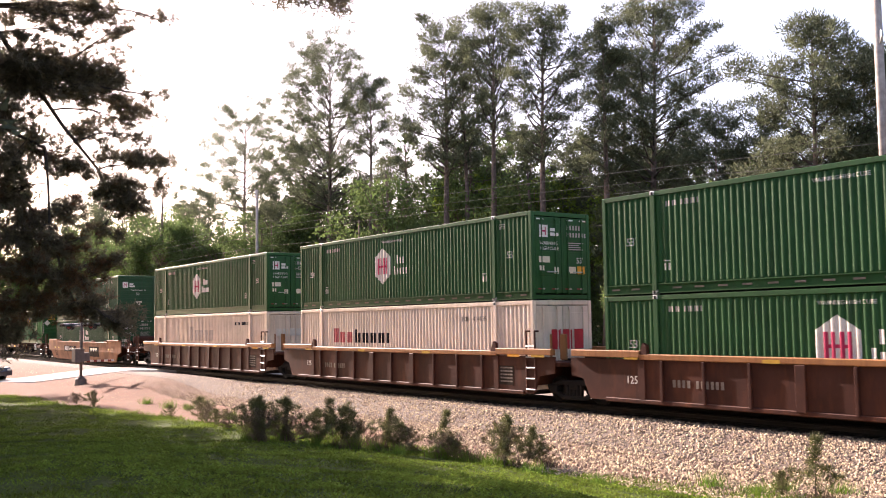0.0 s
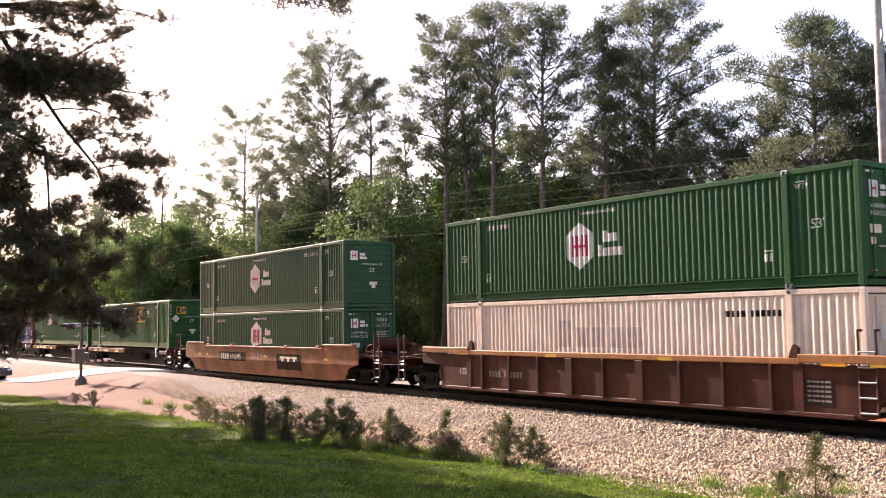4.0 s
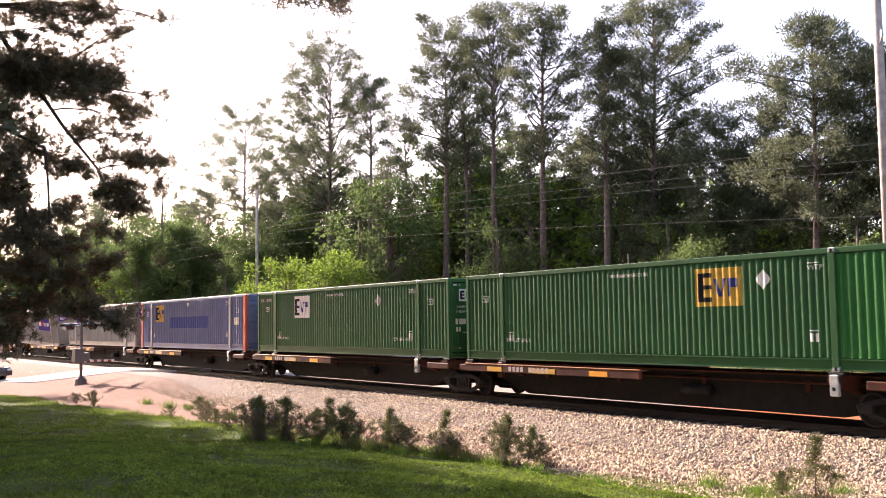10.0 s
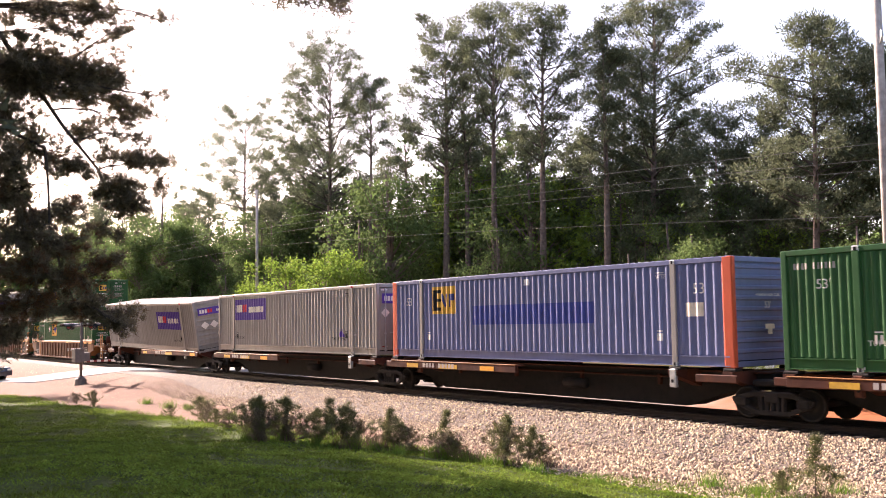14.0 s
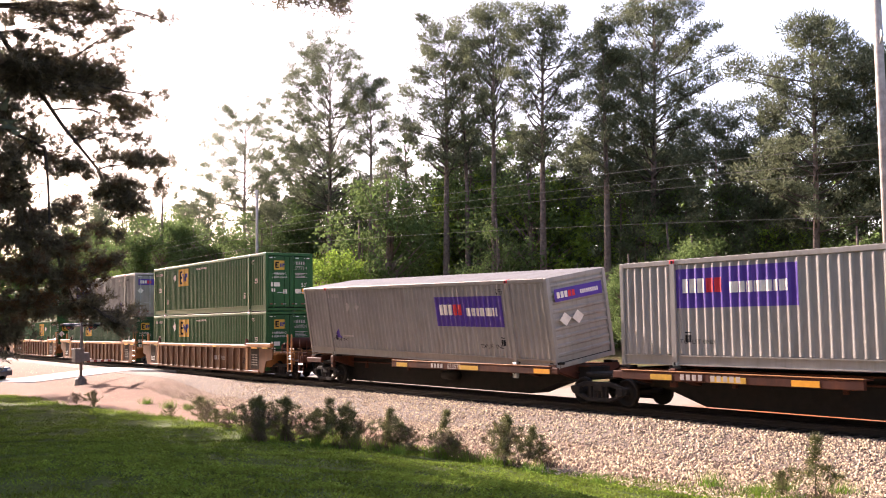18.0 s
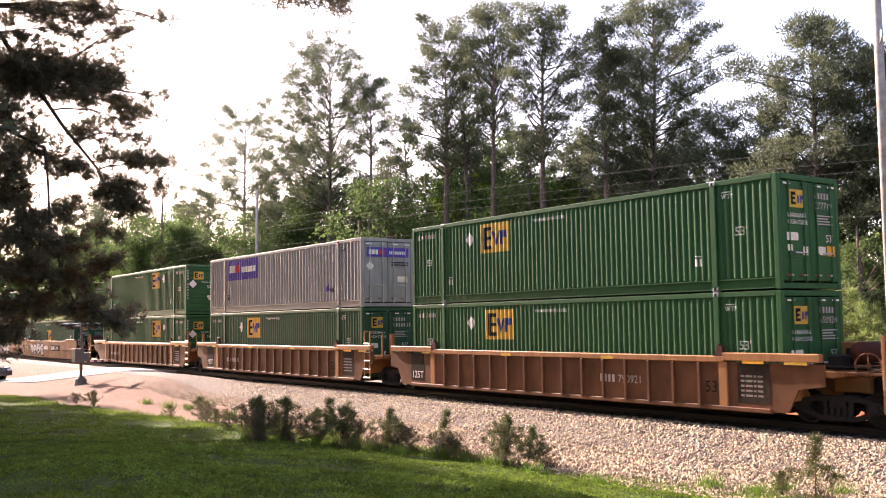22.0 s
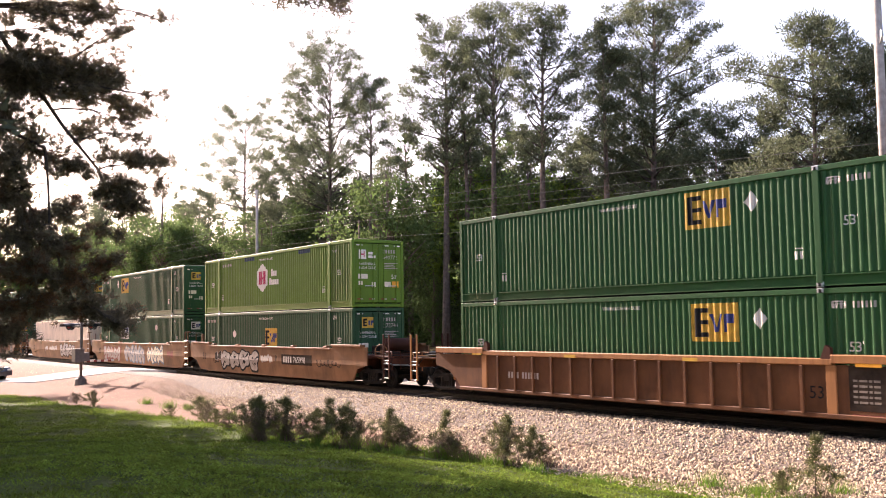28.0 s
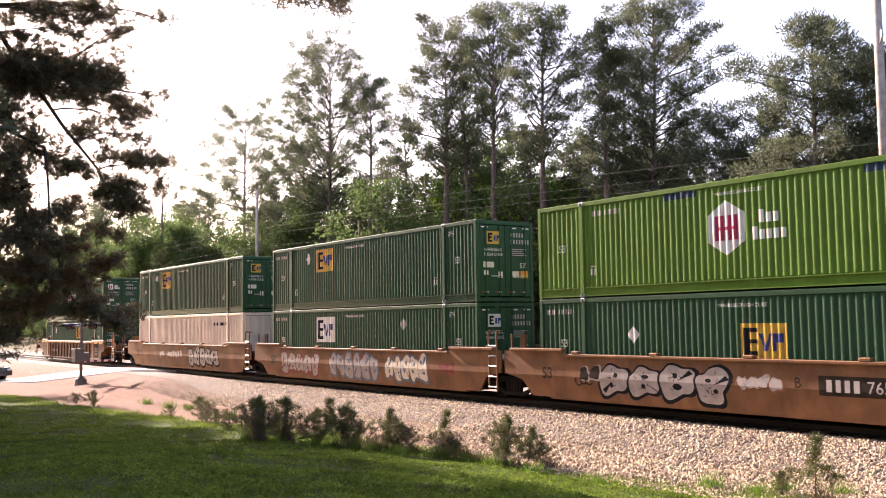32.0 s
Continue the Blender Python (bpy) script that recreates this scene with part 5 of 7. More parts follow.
def spine_unit(left, label, bog, ledge, couplers=(), num=""):
    """One unit of a spine car under a single container."""
    m = pose(left + HALF, MID, 0)
    u = empty("spine_car", m, label, "rail car", "spine car units of the train")
    part("centre_sill", Shape().prism([(-8.6, 0.72), (-7.2, 0.60), (-5.8, 0.16), (5.7, 0.16), (7.1, 0.59), (8.6, 0.72), (8.6, 1.12), (-8.6, 1.12)], -0.42, 0.42), M["steel"], u)
    part("sill_flange", Shape().box((0, 0, 1.15), (17.0, 1.1, 0.05), 0.01), M["umber"], u)
    for x in (-7.9, -6.1, 6.1, 7.9):
        part("cross_arm", Shape().prism_x([(-1.4, 1.05), (-0.4, 0.72), (0.4, 0.72), (1.4, 1.05), (1.4, 1.2), (-1.4, 1.2)], x - 0.16, x + 0.16), M["umber"], u)
        for sy in (-1, 1):
            part("container_saddle", Shape().box((x, sy * 1.17, 1.24), (0.4, 0.3, 0.08), 0.02), M["steel"], u)
    a, b = ledge
    for sy in (-1, 1):
        part("side_ledge", Shape().box(((a + b) / 2, sy * 1.45, 1.02), (b - a, 0.12, 0.24), 0.015).box(((a + b) / 2, sy * 1.3, 1.13), (b - a, 0.4, 0.04), 0.01), M["umber"], u, "rust-brown side ledge with yellow marks")
        # A thin paler strip along the ledge's top.
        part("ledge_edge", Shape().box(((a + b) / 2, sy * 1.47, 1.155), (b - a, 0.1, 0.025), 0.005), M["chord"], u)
        for x in (-7.6, 7.6):
            part("end_ledge", Shape().box((x, sy * 1.45, 1.02), (1.3, 0.1, 0.2), 0.015), M["umber"], u)
    for i in range(3):
        x = a + (b - a) * ((0.08 if num else 0.2) + (0.46 if num else 0.3) * i - (0.04 if num and i == 2 else 0.0))
        part("reflector_strip", Shape().box((x, -1.515, 1.0), (0.75 if i != 1 else 1.1, 0.006, 0.15)), M["myellow" if i != 2 else "mamber"], u)
    for i in range(4):
        x = -4.8 + 3.2 * i
        part("brake_pipe_bracket", Shape().box((x, -0.46, 0.86), (0.12, 0.1, 0.3), 0.01), M["umber"], u)
    part("brake_pipe", Shape().tube((-8.2, -0.52, 0.95), (8.2, -0.52, 0.95), 0.03, n=6), M["umber"], u)
    part("brake_cylinder", Shape().tube((1.0, -0.6, 0.62), (1.9, -0.6, 0.62), 0.16, n=12), M["steel"], u, smooth=True)
    many("number_bar", ([Shape().box((a + (b - a) * 0.3 + 0.2 * i, -1.516, 1.02), (0.13, 0.006, 0.15)) for i in range(4 if num else 10) if i != 4]), M["mfaint"], u)
    if num:
        part("number_lettering", letters(num, 0.27, a + (b - a) * 0.3 + 0.95, 0.93, on="flat"), M["mfaint"], u).matrix_basis = pose(0, -1.512, 0)
    for x in (-6.1, 6.1):
        d = part("pedestal", Shape().box((x, -1.36, 0.98), (0.22, 0.12, 0.5), 0.02), M["chrome"] if x > 0 else M["umber"], u)
        part("pin_hole", Shape().tube((x, -1.418, 0.9), (x, -1.424, 0.9), 0.05, n=10), M["mblack"], d)
    for x in bog:
        bogie(u, x)
        part("bogie_pan", Shape().box((x, 0, 0.92), (1.3, 1.9, 0.16), 0.04), M["steel"], u)
    for sx in couplers:
        coupler(u, sx * 9.2, sx)
        part("end_beam", Shape().box((sx * 9.15, 0, 1.0), (0.14, 2.7, 0.3), 0.02), M["umber"], u)
        for y in (-1.3, -0.95, 1.3):
            part("grab_iron", Shape().tube((sx * 9.3, y, 0.6), (sx * 9.3, y, 1.9), 0.028, n=6), M["umber"], u)
        ladder(u, sx * 8.8, -1.5, 0.4, 1.3, mt="umber")
    MOVERS.append((u, m))
    return u


SP = "dark steel spine car unit under a single container"
spine_unit(-104.2, SP, (7.6, -8.62), (-7.9, 0.2), couplers=(1,))
spine_unit(-121.4, SP, (-8.65,), (-7.9, -0.3))
spine_unit(-139.0, SP, (-8.75,), (-7.9, -0.4))
spine_unit(-156.35, SP, (-9.3,), (-7.9, -0.5))
spine_unit(-175.2, SP, (-7.3,), (-1.2, 7.9), couplers=(-1,), num="653573")


# ---- trees and plants ----
M["bark"] = mat("pine_bark", (0.16, 0.115, 0.095), 0.95, var=0.4, scale=5, dirt=(0.05, 0.04, 0.035), dirt_amt=0.6, streak=5.0, bump=0.8, fine=14)
M["bark_dark"] = mat("dark_pine_bark", (0.07, 0.055, 0.045), 0.95, var=0.4, scale=5, streak=5.0, bump=0.6, fine=14)
M["needle"] = mat("pine_needles", (0.108, 0.125, 0.072), 0.6, var=0.3, scale=0.7, island=0.25, bump=0, trans=0.5, spec=0.15)
# Copy of the needles for shaded near pines; haze is lifted into its colour.
M["needle_dark"] = mat("shaded_pine_needles", (0.15, 0.122, 0.078), 0.6, var=0.3, scale=0.7, island=0.3, bump=0, trans=0.4, spec=0.2)
M["young"] = mat("young_pine_needles", (0.20, 0.26, 0.08), 0.55, var=0.3, scale=1.5, island=0.4, bump=0, trans=0.4)
M["leaf"] = mat("broad_leaves", (0.112, 0.162, 0.055), 0.8, var=0.4, scale=0.5, island=0.3, bump=0, trans=0.45, spec=0.12)
# Brighter copy of the leaves: sunlight is put into the colour.
M["lime"] = mat("sunlit_broad_leaves", (0.18, 0.27, 0.045), 0.8, var=0.3, scale=0.6, island=0.3, bump=0, trans=0.45, spec=0.12)
M["brownleaf"] = mat("dry_brown_needles", (0.13, 0.065, 0.03), 0.7, var=0.3, scale=1.5, island=0.4, bump=0, trans=0.25)


def blades(rng, centres, dirs, count, length, width, spread, leafy=False):
    """Tufts: count thin needles (or broad leaves) round each centre, pointing outwards and along dirs."""
    n = len(centres)
    c = np.repeat(np.asarray(centres, float), count, 0)
    d = rng.normal(0, 1, (n * count, 3))
    d /= np.linalg.norm(d, axis=1, keepdims=True)
    d = d + np.repeat(np.asarray(dirs, float), count, 0)
    d /= np.linalg.norm(d, axis=1, keepdims=True) + 1e-9
    off = rng.normal(0, 1, (n * count, 3)) * spread
    side = np.cross(d, rng.normal(0, 1, (n * count, 3)))
    side /= np.linalg.norm(side, axis=1, keepdims=True) + 1e-9
    ln = length * rng.uniform(0.6, 1.3, (n * count, 1))
    w = width * rng.uniform(0.7, 1.3, (n * count, 1))
    p0 = c + off
    if leafy:
        mid = p0 + d * ln * 0.5
        v = np.stack([p0, mid + side * w, p0 + d * ln, mid - side * w], 1)
        k = 4
    else:
        v = np.stack([p0 - side * w, p0 + side * w, p0 + d * ln], 1)
        k = 3
    return v.reshape(-1, 3), k


def soup(name, verts, k, material):
    me = bpy.data.meshes.new(name)
    n = len(verts)
    me.vertices.add(n)
    me.vertices.foreach_set("co", np.asarray(verts, np.float32).reshape(-1))
    me.loops.add(n)
    me.loops.foreach_set("vertex_index", np.arange(n, dtype=np.int32))
    me.polygons.add(n // k)
    me.polygons.foreach_set("loop_start", np.arange(0, n, k, dtype=np.int32))
    me.update(calc_edges=True)
    me.materials.append(material)
    return me


CROWN = {"dome": ((0, 0.6), (0.3, 0.95), (0.65, 1.05), (0.85, 0.88), (1, 0.5)), "cone": ((0, 1.0), (0.35, 0.95), (0.7, 0.62), (0.9, 0.36), (1, 0.12)),
         "column": ((0, 0.65), (0.4, 1.0), (0.75, 0.85), (1, 0.35)), "tiers": ((0, 1.0), (0.3, 0.9), (0.55, 0.75), (0.8, 0.85), (1, 0.4)),
         "skirt": ((0, 1.0), (0.5, 0.8), (1, 0.2)), "vase": ((0, 1.0), (0.25, 0.9), (0.5, 0.42), (0.75, 0.26), (1, 0.12))}


def pine(seed, height, bare, reach, limbs, label, form="dome", needles=60, puff=0.5, steep=(0.15, 0.85), lean=0.0, arms=(), mat_key="needle", per_metre=2.5, length=0.23, width=0.031, inner=0.62):
    """A loblolly pine at the origin: bare is the height of the lowest living limb; needles stand in round puffs at the ends of the shoots.
    arms: strong single limbs as height, heading in degrees, length."""
    rr, rg = random.Random(seed), np.random.default_rng(seed)
    t = empty("pine_tree", Matrix(), label, "tree", "pines of the wood")
    base = 0.0105 * height + 0.0025 * min(20.0, height)
    wob = (rr.uniform(-1, 1), rr.uniform(-1, 1), rr.random() * 6)
    trunk = [Vector((lean * f * height + 0.01 * height * wob[0] * math.sin(f * 4 + wob[2]), 0.01 * height * wob[1] * math.sin(f * 3.2 + wob[2]), f * height * 0.93)) for f in (i / 10 for i in range(11))]
    part("trunk", Shape().path(trunk, [base * (1.25 if i == 0 else 1 - 0.095 * i) + 0.0006 * height for i in range(11)], 8), M["bark"], t, smooth=True)
    wood, cs, rs = Shape(), [], []

    def at(z):
        q = min(9.999, max(0.0, z / (height * 0.93) * 10))
        return trunk[int(q)].lerp(trunk[int(q) + 1], q - int(q))

    def limb(z, a, ln, up, g):
        d = Vector((math.cos(a), math.sin(a), up)).normalized()
        pts = [at(z)]
        for s in range(4):
            d = (d + Vector((rr.uniform(-0.2, 0.2), rr.uniform(-0.2, 0.2), rr.uniform(-0.06, 0.16)))).normalized()
            pts.append(pts[-1] + d * ln / 4)
        r0 = max(0.0008 * height, base * 0.26 * (1 - 0.6 * g) * min(1.0, ln / 2.5))
        wood.path(pts, [r0 * (1 - 0.2 * s) for s in range(5)], 4)
        n = max(2, round(ln * per_metre))
        for s in range(n):
            q = 4 * (1.0 if s == 0 else 1 - inner * rr.random() ** 1.25)
            k = min(3, int(q))
            c = pts[k].lerp(pts[k + 1], q - k)
            e = c + Vector((rr.gauss(0, 0.34), rr.gauss(0, 0.34), rr.uniform(0.0, 0.4))) * min(1.0, 0.35 + ln / 4) * (0.3 if s == 0 else 1.0) * min(1.0, puff / 0.4)
            if s % 2:
                wood.tube(c, e, r0 * 0.3, r0 * 0.12, 3, False)
            cs.append(tuple(e))
            rs.append(puff * rr.uniform(0.65, 1.25))

    prof = CROWN[form]
    for i in range(limbs):
        g = (i + rr.random() * 0.8) / limbs
        w = next(wa + (wb - wa) * (g - ga) / (gb - ga) for (ga, wa), (gb, wb) in zip(prof, prof[1:]) if g <= gb)
        limb(bare + (height * 0.92 - bare) * g, i * 2.399 + rr.uniform(-0.5, 0.5), max(0.1 * reach, reach * w * rr.uniform(0.68, 1.12)), steep[0] + (steep[1] - steep[0]) * g + rr.uniform(-0.1, 0.15), g)
    for z, a, ln in arms:
        limb(z, radians(a), ln, 0.18, 0.1)
    for i in range(5):                                   # dead snags below the crown
        z, a = bare * rr.uniform(0.5, 0.98), rr.random() * 6.283
        p = at(z)
        wood.tube(p, p + Vector((math.cos(a), math.sin(a), rr.uniform(-0.1, 0.4))) * rr.uniform(0.025, 0.08) * height, 0.0015 * height, 0.0006 * height, 4, False)
    for i in range(4):
        cs.append(tuple(trunk[10] + Vector((rr.gauss(0, 0.5), rr.gauss(0, 0.5), rr.uniform(-1.0, 0.3))) * puff))
        rs.append(puff * 0.8)
    part("branching", wood, M["bark_dark"], t)["kind"] = "stuff"
    n = len(cs) * needles
    c, r = np.repeat(np.asarray(cs), needles, 0), np.repeat(np.asarray(rs), needles)[:, None]
    o = rg.normal(0, 1, (n, 3))
    o /= np.linalg.norm(o, axis=1, keepdims=True)
    p0 = c + o * r * rg.random((n, 1)) ** 0.6 * (1, 1, 0.72)
    d = o + rg.normal(0, 0.45, (n, 3)) + (0, 0, 0.45)
    d /= np.linalg.norm(d, axis=1, keepdims=True) + 1e-9
    side = np.cross(d, rg.normal(0, 1, (n, 3)))
    side *= width * rg.uniform(0.7, 1.3, (n, 1)) / (np.linalg.norm(side, axis=1, keepdims=True) + 1e-9)
    v = np.stack([p0 - side, p0 + side, p0 + d * length * rg.uniform(0.6, 1.25, (n, 1))], 1)
    part("crown", soup("crown", v.reshape(-1, 3), 3, M[mat_key]), None, t)
    return t


def broadleaf(seed, height, wide, clumps, mat_key, label, low=0.1, name="broadleaf_tree", leaf=0.135, per=17):
    rr, rg = random.Random(seed), np.random.default_rng(seed)
    t = empty(name, Matrix(), label, "tree" if height > 4 else "bush", "understorey of the wood")
    wood = Shape()
    cs, ds = [], []
    part("trunk", Shape().path([(0, 0, 0), (0.1, 0.05, height * 0.3), (0.0, 0.15, height * 0.62), (0.1, 0.1, height * 0.9)], [0.02 * height * k + 0.02 for k in (1.0, 0.75, 0.45, 0.12)], 7), M["bark"], t, smooth=True)
    lumps = [(rr.uniform(-1, 1), rr.uniform(-1, 1), rr.uniform(-1, 1), rr.uniform(0.5, 1.0)) for _ in range(9)]
    heads = []
    for i in range(46):                    # billows of foliage on the limbs, with gaps between them
        d = Vector((rr.gauss(0, 1), rr.gauss(0, 1), rr.gauss(0, 1))).normalized()
        heads.append(d * rr.uniform(0.45, 0.9))
    for i in range(clumps):
        q = Vector((rr.gauss(0, 1), rr.gauss(0, 1), rr.gauss(0.35, 0.8))).normalized() * rr.random() ** 0.4
        p = heads[i % 46] + Vector((q.x * 0.21, q.y * 0.21, q.z * 0.15)) * (0.7 + 0.5 * ((i % 46) % 3) / 2)
        bump = 0.62 + 0.38 * sum(q[3] * max(0, p.normalized().dot(Vector(q[:3]).normalized()) - 0.72) * 3.2 for q in lumps)
        c = Vector((p.x * wide * bump, p.y * wide * bump, height * (low + (1 - low) * (0.5 + 0.5 * p.z * min(1.1, bump + 0.1)))))
        cs.append(tuple(c))
        ds.append((p.x * 0.5, p.y * 0.5, 0.15))
        if i % 9 == 0:
            wood.tube((0, 0, c.z * 0.7), c, 0.02 * wide * 0.5 + 0.01, 0.01, 4, False)
    part("branching", wood, M["bark"], t)
    v, k = blades(rg, cs, ds, per, leaf, leaf * 0.34, 0.16 * max(1.0, wide / 3))
    part("crown", soup("crown", v, k, M[mat_key]), None, t)
    return t


def plant(proto, used, x, y, scale=1.0, turn=0.0, sink=0.05):
    m = pose(x, y, ground_z(x, y) - sink, 0, 0, turn)
    if proto.name not in used:
        used.add(proto.name)
        proto.matrix_basis = m @ Matrix.Diagonal((scale, scale, scale, 1))
        return proto
    c = copy_thing(proto, m)
    c.matrix_basis = m @ Matrix.Diagonal((scale, scale, scale, 1))
    return c


used = set()
TALL = "tall loblolly pine with a bare trunk and a rounded crown"
OPEN = "tall thin loblolly pine with open tiers of foliage"
# the pines that stand along the railway, each its own: x, y, height, lowest limb, reach, limbs, form, steepness, lean, arms, label
EDGE = (
    (-94.6, 42, 25.6, 12.5, 6.4, 48, "tiers", (0.05, 0.7), 0.02, ((14.2, 235, 7.4), (16.5, 228, 7.0), (12.4, 240, 7.8), (18.0, 232, 5.6), (12.8, 60, 6.5)), OPEN),
    (-85.0, 44, 20.0, 9.0, 5.4, 50, "dome", (0.2, 0.9), 0.0, (), TALL),
    (-76.1, 42, 27.4, 11.5, 6.4, 70, "dome", (0.3, 1.0), 0.0, ((20.5, 55, 5.4), (17.0, 235, 6.6), (15.0, 230, 7.0), (13.5, 50, 5.5), (18.6, 240, 5.4)), OPEN),
    (-70.2, 43, 24.0, 15.5, 2.85, 22, "column", (0.5, 1.2), -0.035, (), OPEN),
    (-58.3, 42, 25.2, 12.5, 4.09, 56, "dome", (0.3, 1.0), 0.01, ((18.5, 235, 4.4), (15.5, 240, 4.6)), TALL),
    (-57.2, 43, 22.9, 13.0, 3.23, 33, "dome", (0.3, 1.0), 0.0, (), TALL),
    (-52.5, 42, 24.7, 14.0, 3.60, 42, "dome", (0.9, 1.7), 0.012, (), "tall loblolly pine with steep forking limbs"),
    (-47.5, 42, 23.2, 12.0, 3.60, 53, "dome", (0.4, 1.2), 0.02, ((18.5, 55, 3.6), (16.0, 60, 3.2)), TALL),
    (-41.8, 42, 21.6, 9.0, 2.17, 58, "column", (0.3, 1.1), 0.018, (), "tall narrow loblolly pine"),
    (-41.5, 45.5, 22.6, 8.5, 4.3, 80, "dome", (0.15, 0.9), 0.045, ((16.6, 50, 4.8), (14.8, 45, 6.2), (13.5, 60, 6.4)), "tall dense loblolly pine with long lower limbs"),
    (-27.7, 42, 17.7, 6.0, 4.09, 74, "cone", (0.15, 0.9), 0.03, ((13.4, 232, 4.0), (12.6, 240, 3.6), (12.6, 50, 3.4)), "tall loblolly pine with a pointed crown"),
    (-27.4, 45.5, 15.6, 6.5, 3.10, 41, "dome", (0.2, 0.9), 0.05, (), TALL),
    (-24.6, 44, 14.6, 5.5, 3.23, 41, "dome", (0.2, 0.9), 0.03, (), TALL),
    (-69.5, 46, 20.9, 13.0, 2.85, 24, "column", (0.1, 0.7), 0.0, (), "thin dark pine among taller ones"),
    (-44.9, 47, 20.6, 10.5, 2.74, 38, "dome", (0.3, 1.0), 0.02, (), TALL),
    (-36.0, 45.0, 13.9, 3.5, 2.74, 48, "dome", (0.1, 0.8), 0.02, (), "shorter dark pine between tall ones"),
    (-33.4, 46.0, 13.9, 3.5, 2.98, 48, "dome", (0.1, 0.8), 0.02, (), "shorter dark pine between tall ones"),
)
for i, (x, y, h, bare, rc, lb, form, steep, ln, arms, lab) in enumerate(EDGE):
    plant(pine(101 + i, h, bare, rc, lb, lab, form, steep=steep, lean=ln, arms=arms), used, x, y)
TALLP = [pine(11 + i, 20.0, cf, rc, lb, TALL, fm, 36, 0.55, width=0.048, length=0.34) for i, (cf, rc, lb, fm) in
         enumerate(((7.0, 3.8, 44, "dome"), (8.0, 3.4, 38, "column"), (6.0, 4.0, 46, "cone"), (7.5, 3.6, 40, "dome")))]
# x, y, height, kind, turn
DEEP = [(-99.3, 47, 18.2, 3, 77), (-66.6, 49, 18.5, 1, 25), (-129.3, 52, 21.5, 1, 229), (-96.1, 50, 18.0, 2, 23), (-83.1, 53, 19.5, 1, 100),
        (-66.6, 54, 17.5, 3, 177), (-108, 52, 17, 0, 0), (-118, 56, 18, 2, 70), (-90, 55, 17, 0, 140), (-159.2, 60, 23.2, 0, 202),
        (-55.4, 48, 17.0, 0, 179), (-49.0, 48, 15.5, 3, 333), (-62.0, 48, 18.5, 2, 15), (-40.5, 48, 15.0, 2, 95), (-58.1, 55, 17.0, 1, 254), (-48.5, 54, 15.0, 3, 331),
        (-37.2, 48, 12.5, 1, 48), (-35.5, 52, 13.0, 3, 125), (-22.2, 46, 13.0, 0, 60), (-52.0, 50, 14.5, 2, 10), (-46.0, 50, 13.5, 0, 200), (-43.0, 49, 13.0, 3, 250), (-34.0, 48, 11.5, 2, 140), (-30.0, 48, 11.5, 1, 300), (-64.5, 51, 15.0, 0, 50),
        (-72.5, 50, 16.0, 2, 290), (-78.0, 48, 15.0, 3, 20), (-86.0, 48, 16.0, 0, 110), (-26.0, 48, 11.0, 2, 80), (-8, 43, 15, 1, 70), (4, 46, 16, 0, 140), (18, 44, 17, 2, 200), (-146, 42, 23, 0, 15), (-160, 45, 23, 2, 120), (-127, 42, 17.5, 3, 60), (-172, 44, 22, 0, 200)]
for x, y, h, k, a in DEEP:
    plant(TALLP[k], used, x, y, h / 20.0, a)
# Mostly unseen pines, added beside and behind the viewer to shade the lawn.
SHADE = [pine(41 + i, 20.0, 6.0, rc, 56, "pine added beside the lawn to throw shade on it", fm, 20, 0.66, width=0.12, length=0.45, per_metre=1.7) for i, (rc, fm) in enumerate(((5.4, "dome"), (5.0, "cone")))]
LAWN_SIDE = [(-50, 2.5, 21, 0, 10), (-78, 3.0, 22, 1, 80), (-58, 3.5, 20, 0, 200), (-63, 5.2, 21, 1, 40), (-55, 6.0, 20, 0, 110), (-69, 6.0, 22, 1, 320),
             (-46, 6.6, 14.5, 0, 10), (-30, 0.5, 17, 0, 0), (-34, -2, 17, 0, 100), (-25, -3, 16, 1, 50), (-20, -5, 17, 0, 90), (-14, -6, 18, 1, 10),
             (-42, -4, 19, 0, 20), (-36.5, 2.6, 16, 1, 70), (-8, -7, 18, 0, 200), (-27, 1.0, 17, 1, 250), (-16, -2.5, 16, 0, 120), (-48, -2, 20, 1, 140)]
for x, y, h, k, a in LAWN_SIDE:
    plant(SHADE[k], used, x, y, h / 20.0, a)
# Low pines at the view's left edge, also added to shade the lawn.
LOWP = pine(19, 18.0, 1.5, 3.6, 52, "shady pine with foliage down to the ground", "skirt", 32, 0.5, (0.05, 0.6), mat_key="needle_dark", per_metre=2.0, width=0.04)
for x, y, h, a in ((-47.5, 5.2, 18, 120), (-39.5, 4.6, 17, 240), (-43.5, 6.1, 14.5, 30), (-33.0, 1.6, 15, 90)):
    plant(LOWP, used, x, y, h / 18.0, a)
# Darker copy of the needles: the shade of the wood is in the colour.
M["needle_wood"] = mat("deep_green_pine_needles", (0.09, 0.11, 0.06), 0.75, var=0.35, scale=0.6, island=0.3, bump=0, trans=0.35, spec=0.12)
DARKP = [pine(23 + i, 13.0, 2.5, rc, 42, "dense dark pine at the edge of the wood", fm, 42, 0.46, (0.1, 0.7), mat_key="needle_wood", width=0.036) for i, (rc, fm) in enumerate(((2.7, "cone"), (2.4, "dome")))]
for i in range(17):
    plant(DARKP[i % 2], used, 4.0 - i * 4.3 + 1.2 * math.sin(i * 2.3), 45.0 + 1.6 * math.sin(i * 1.7), 0.85 + 0.14 * math.sin(i * 3.1), i * 77)
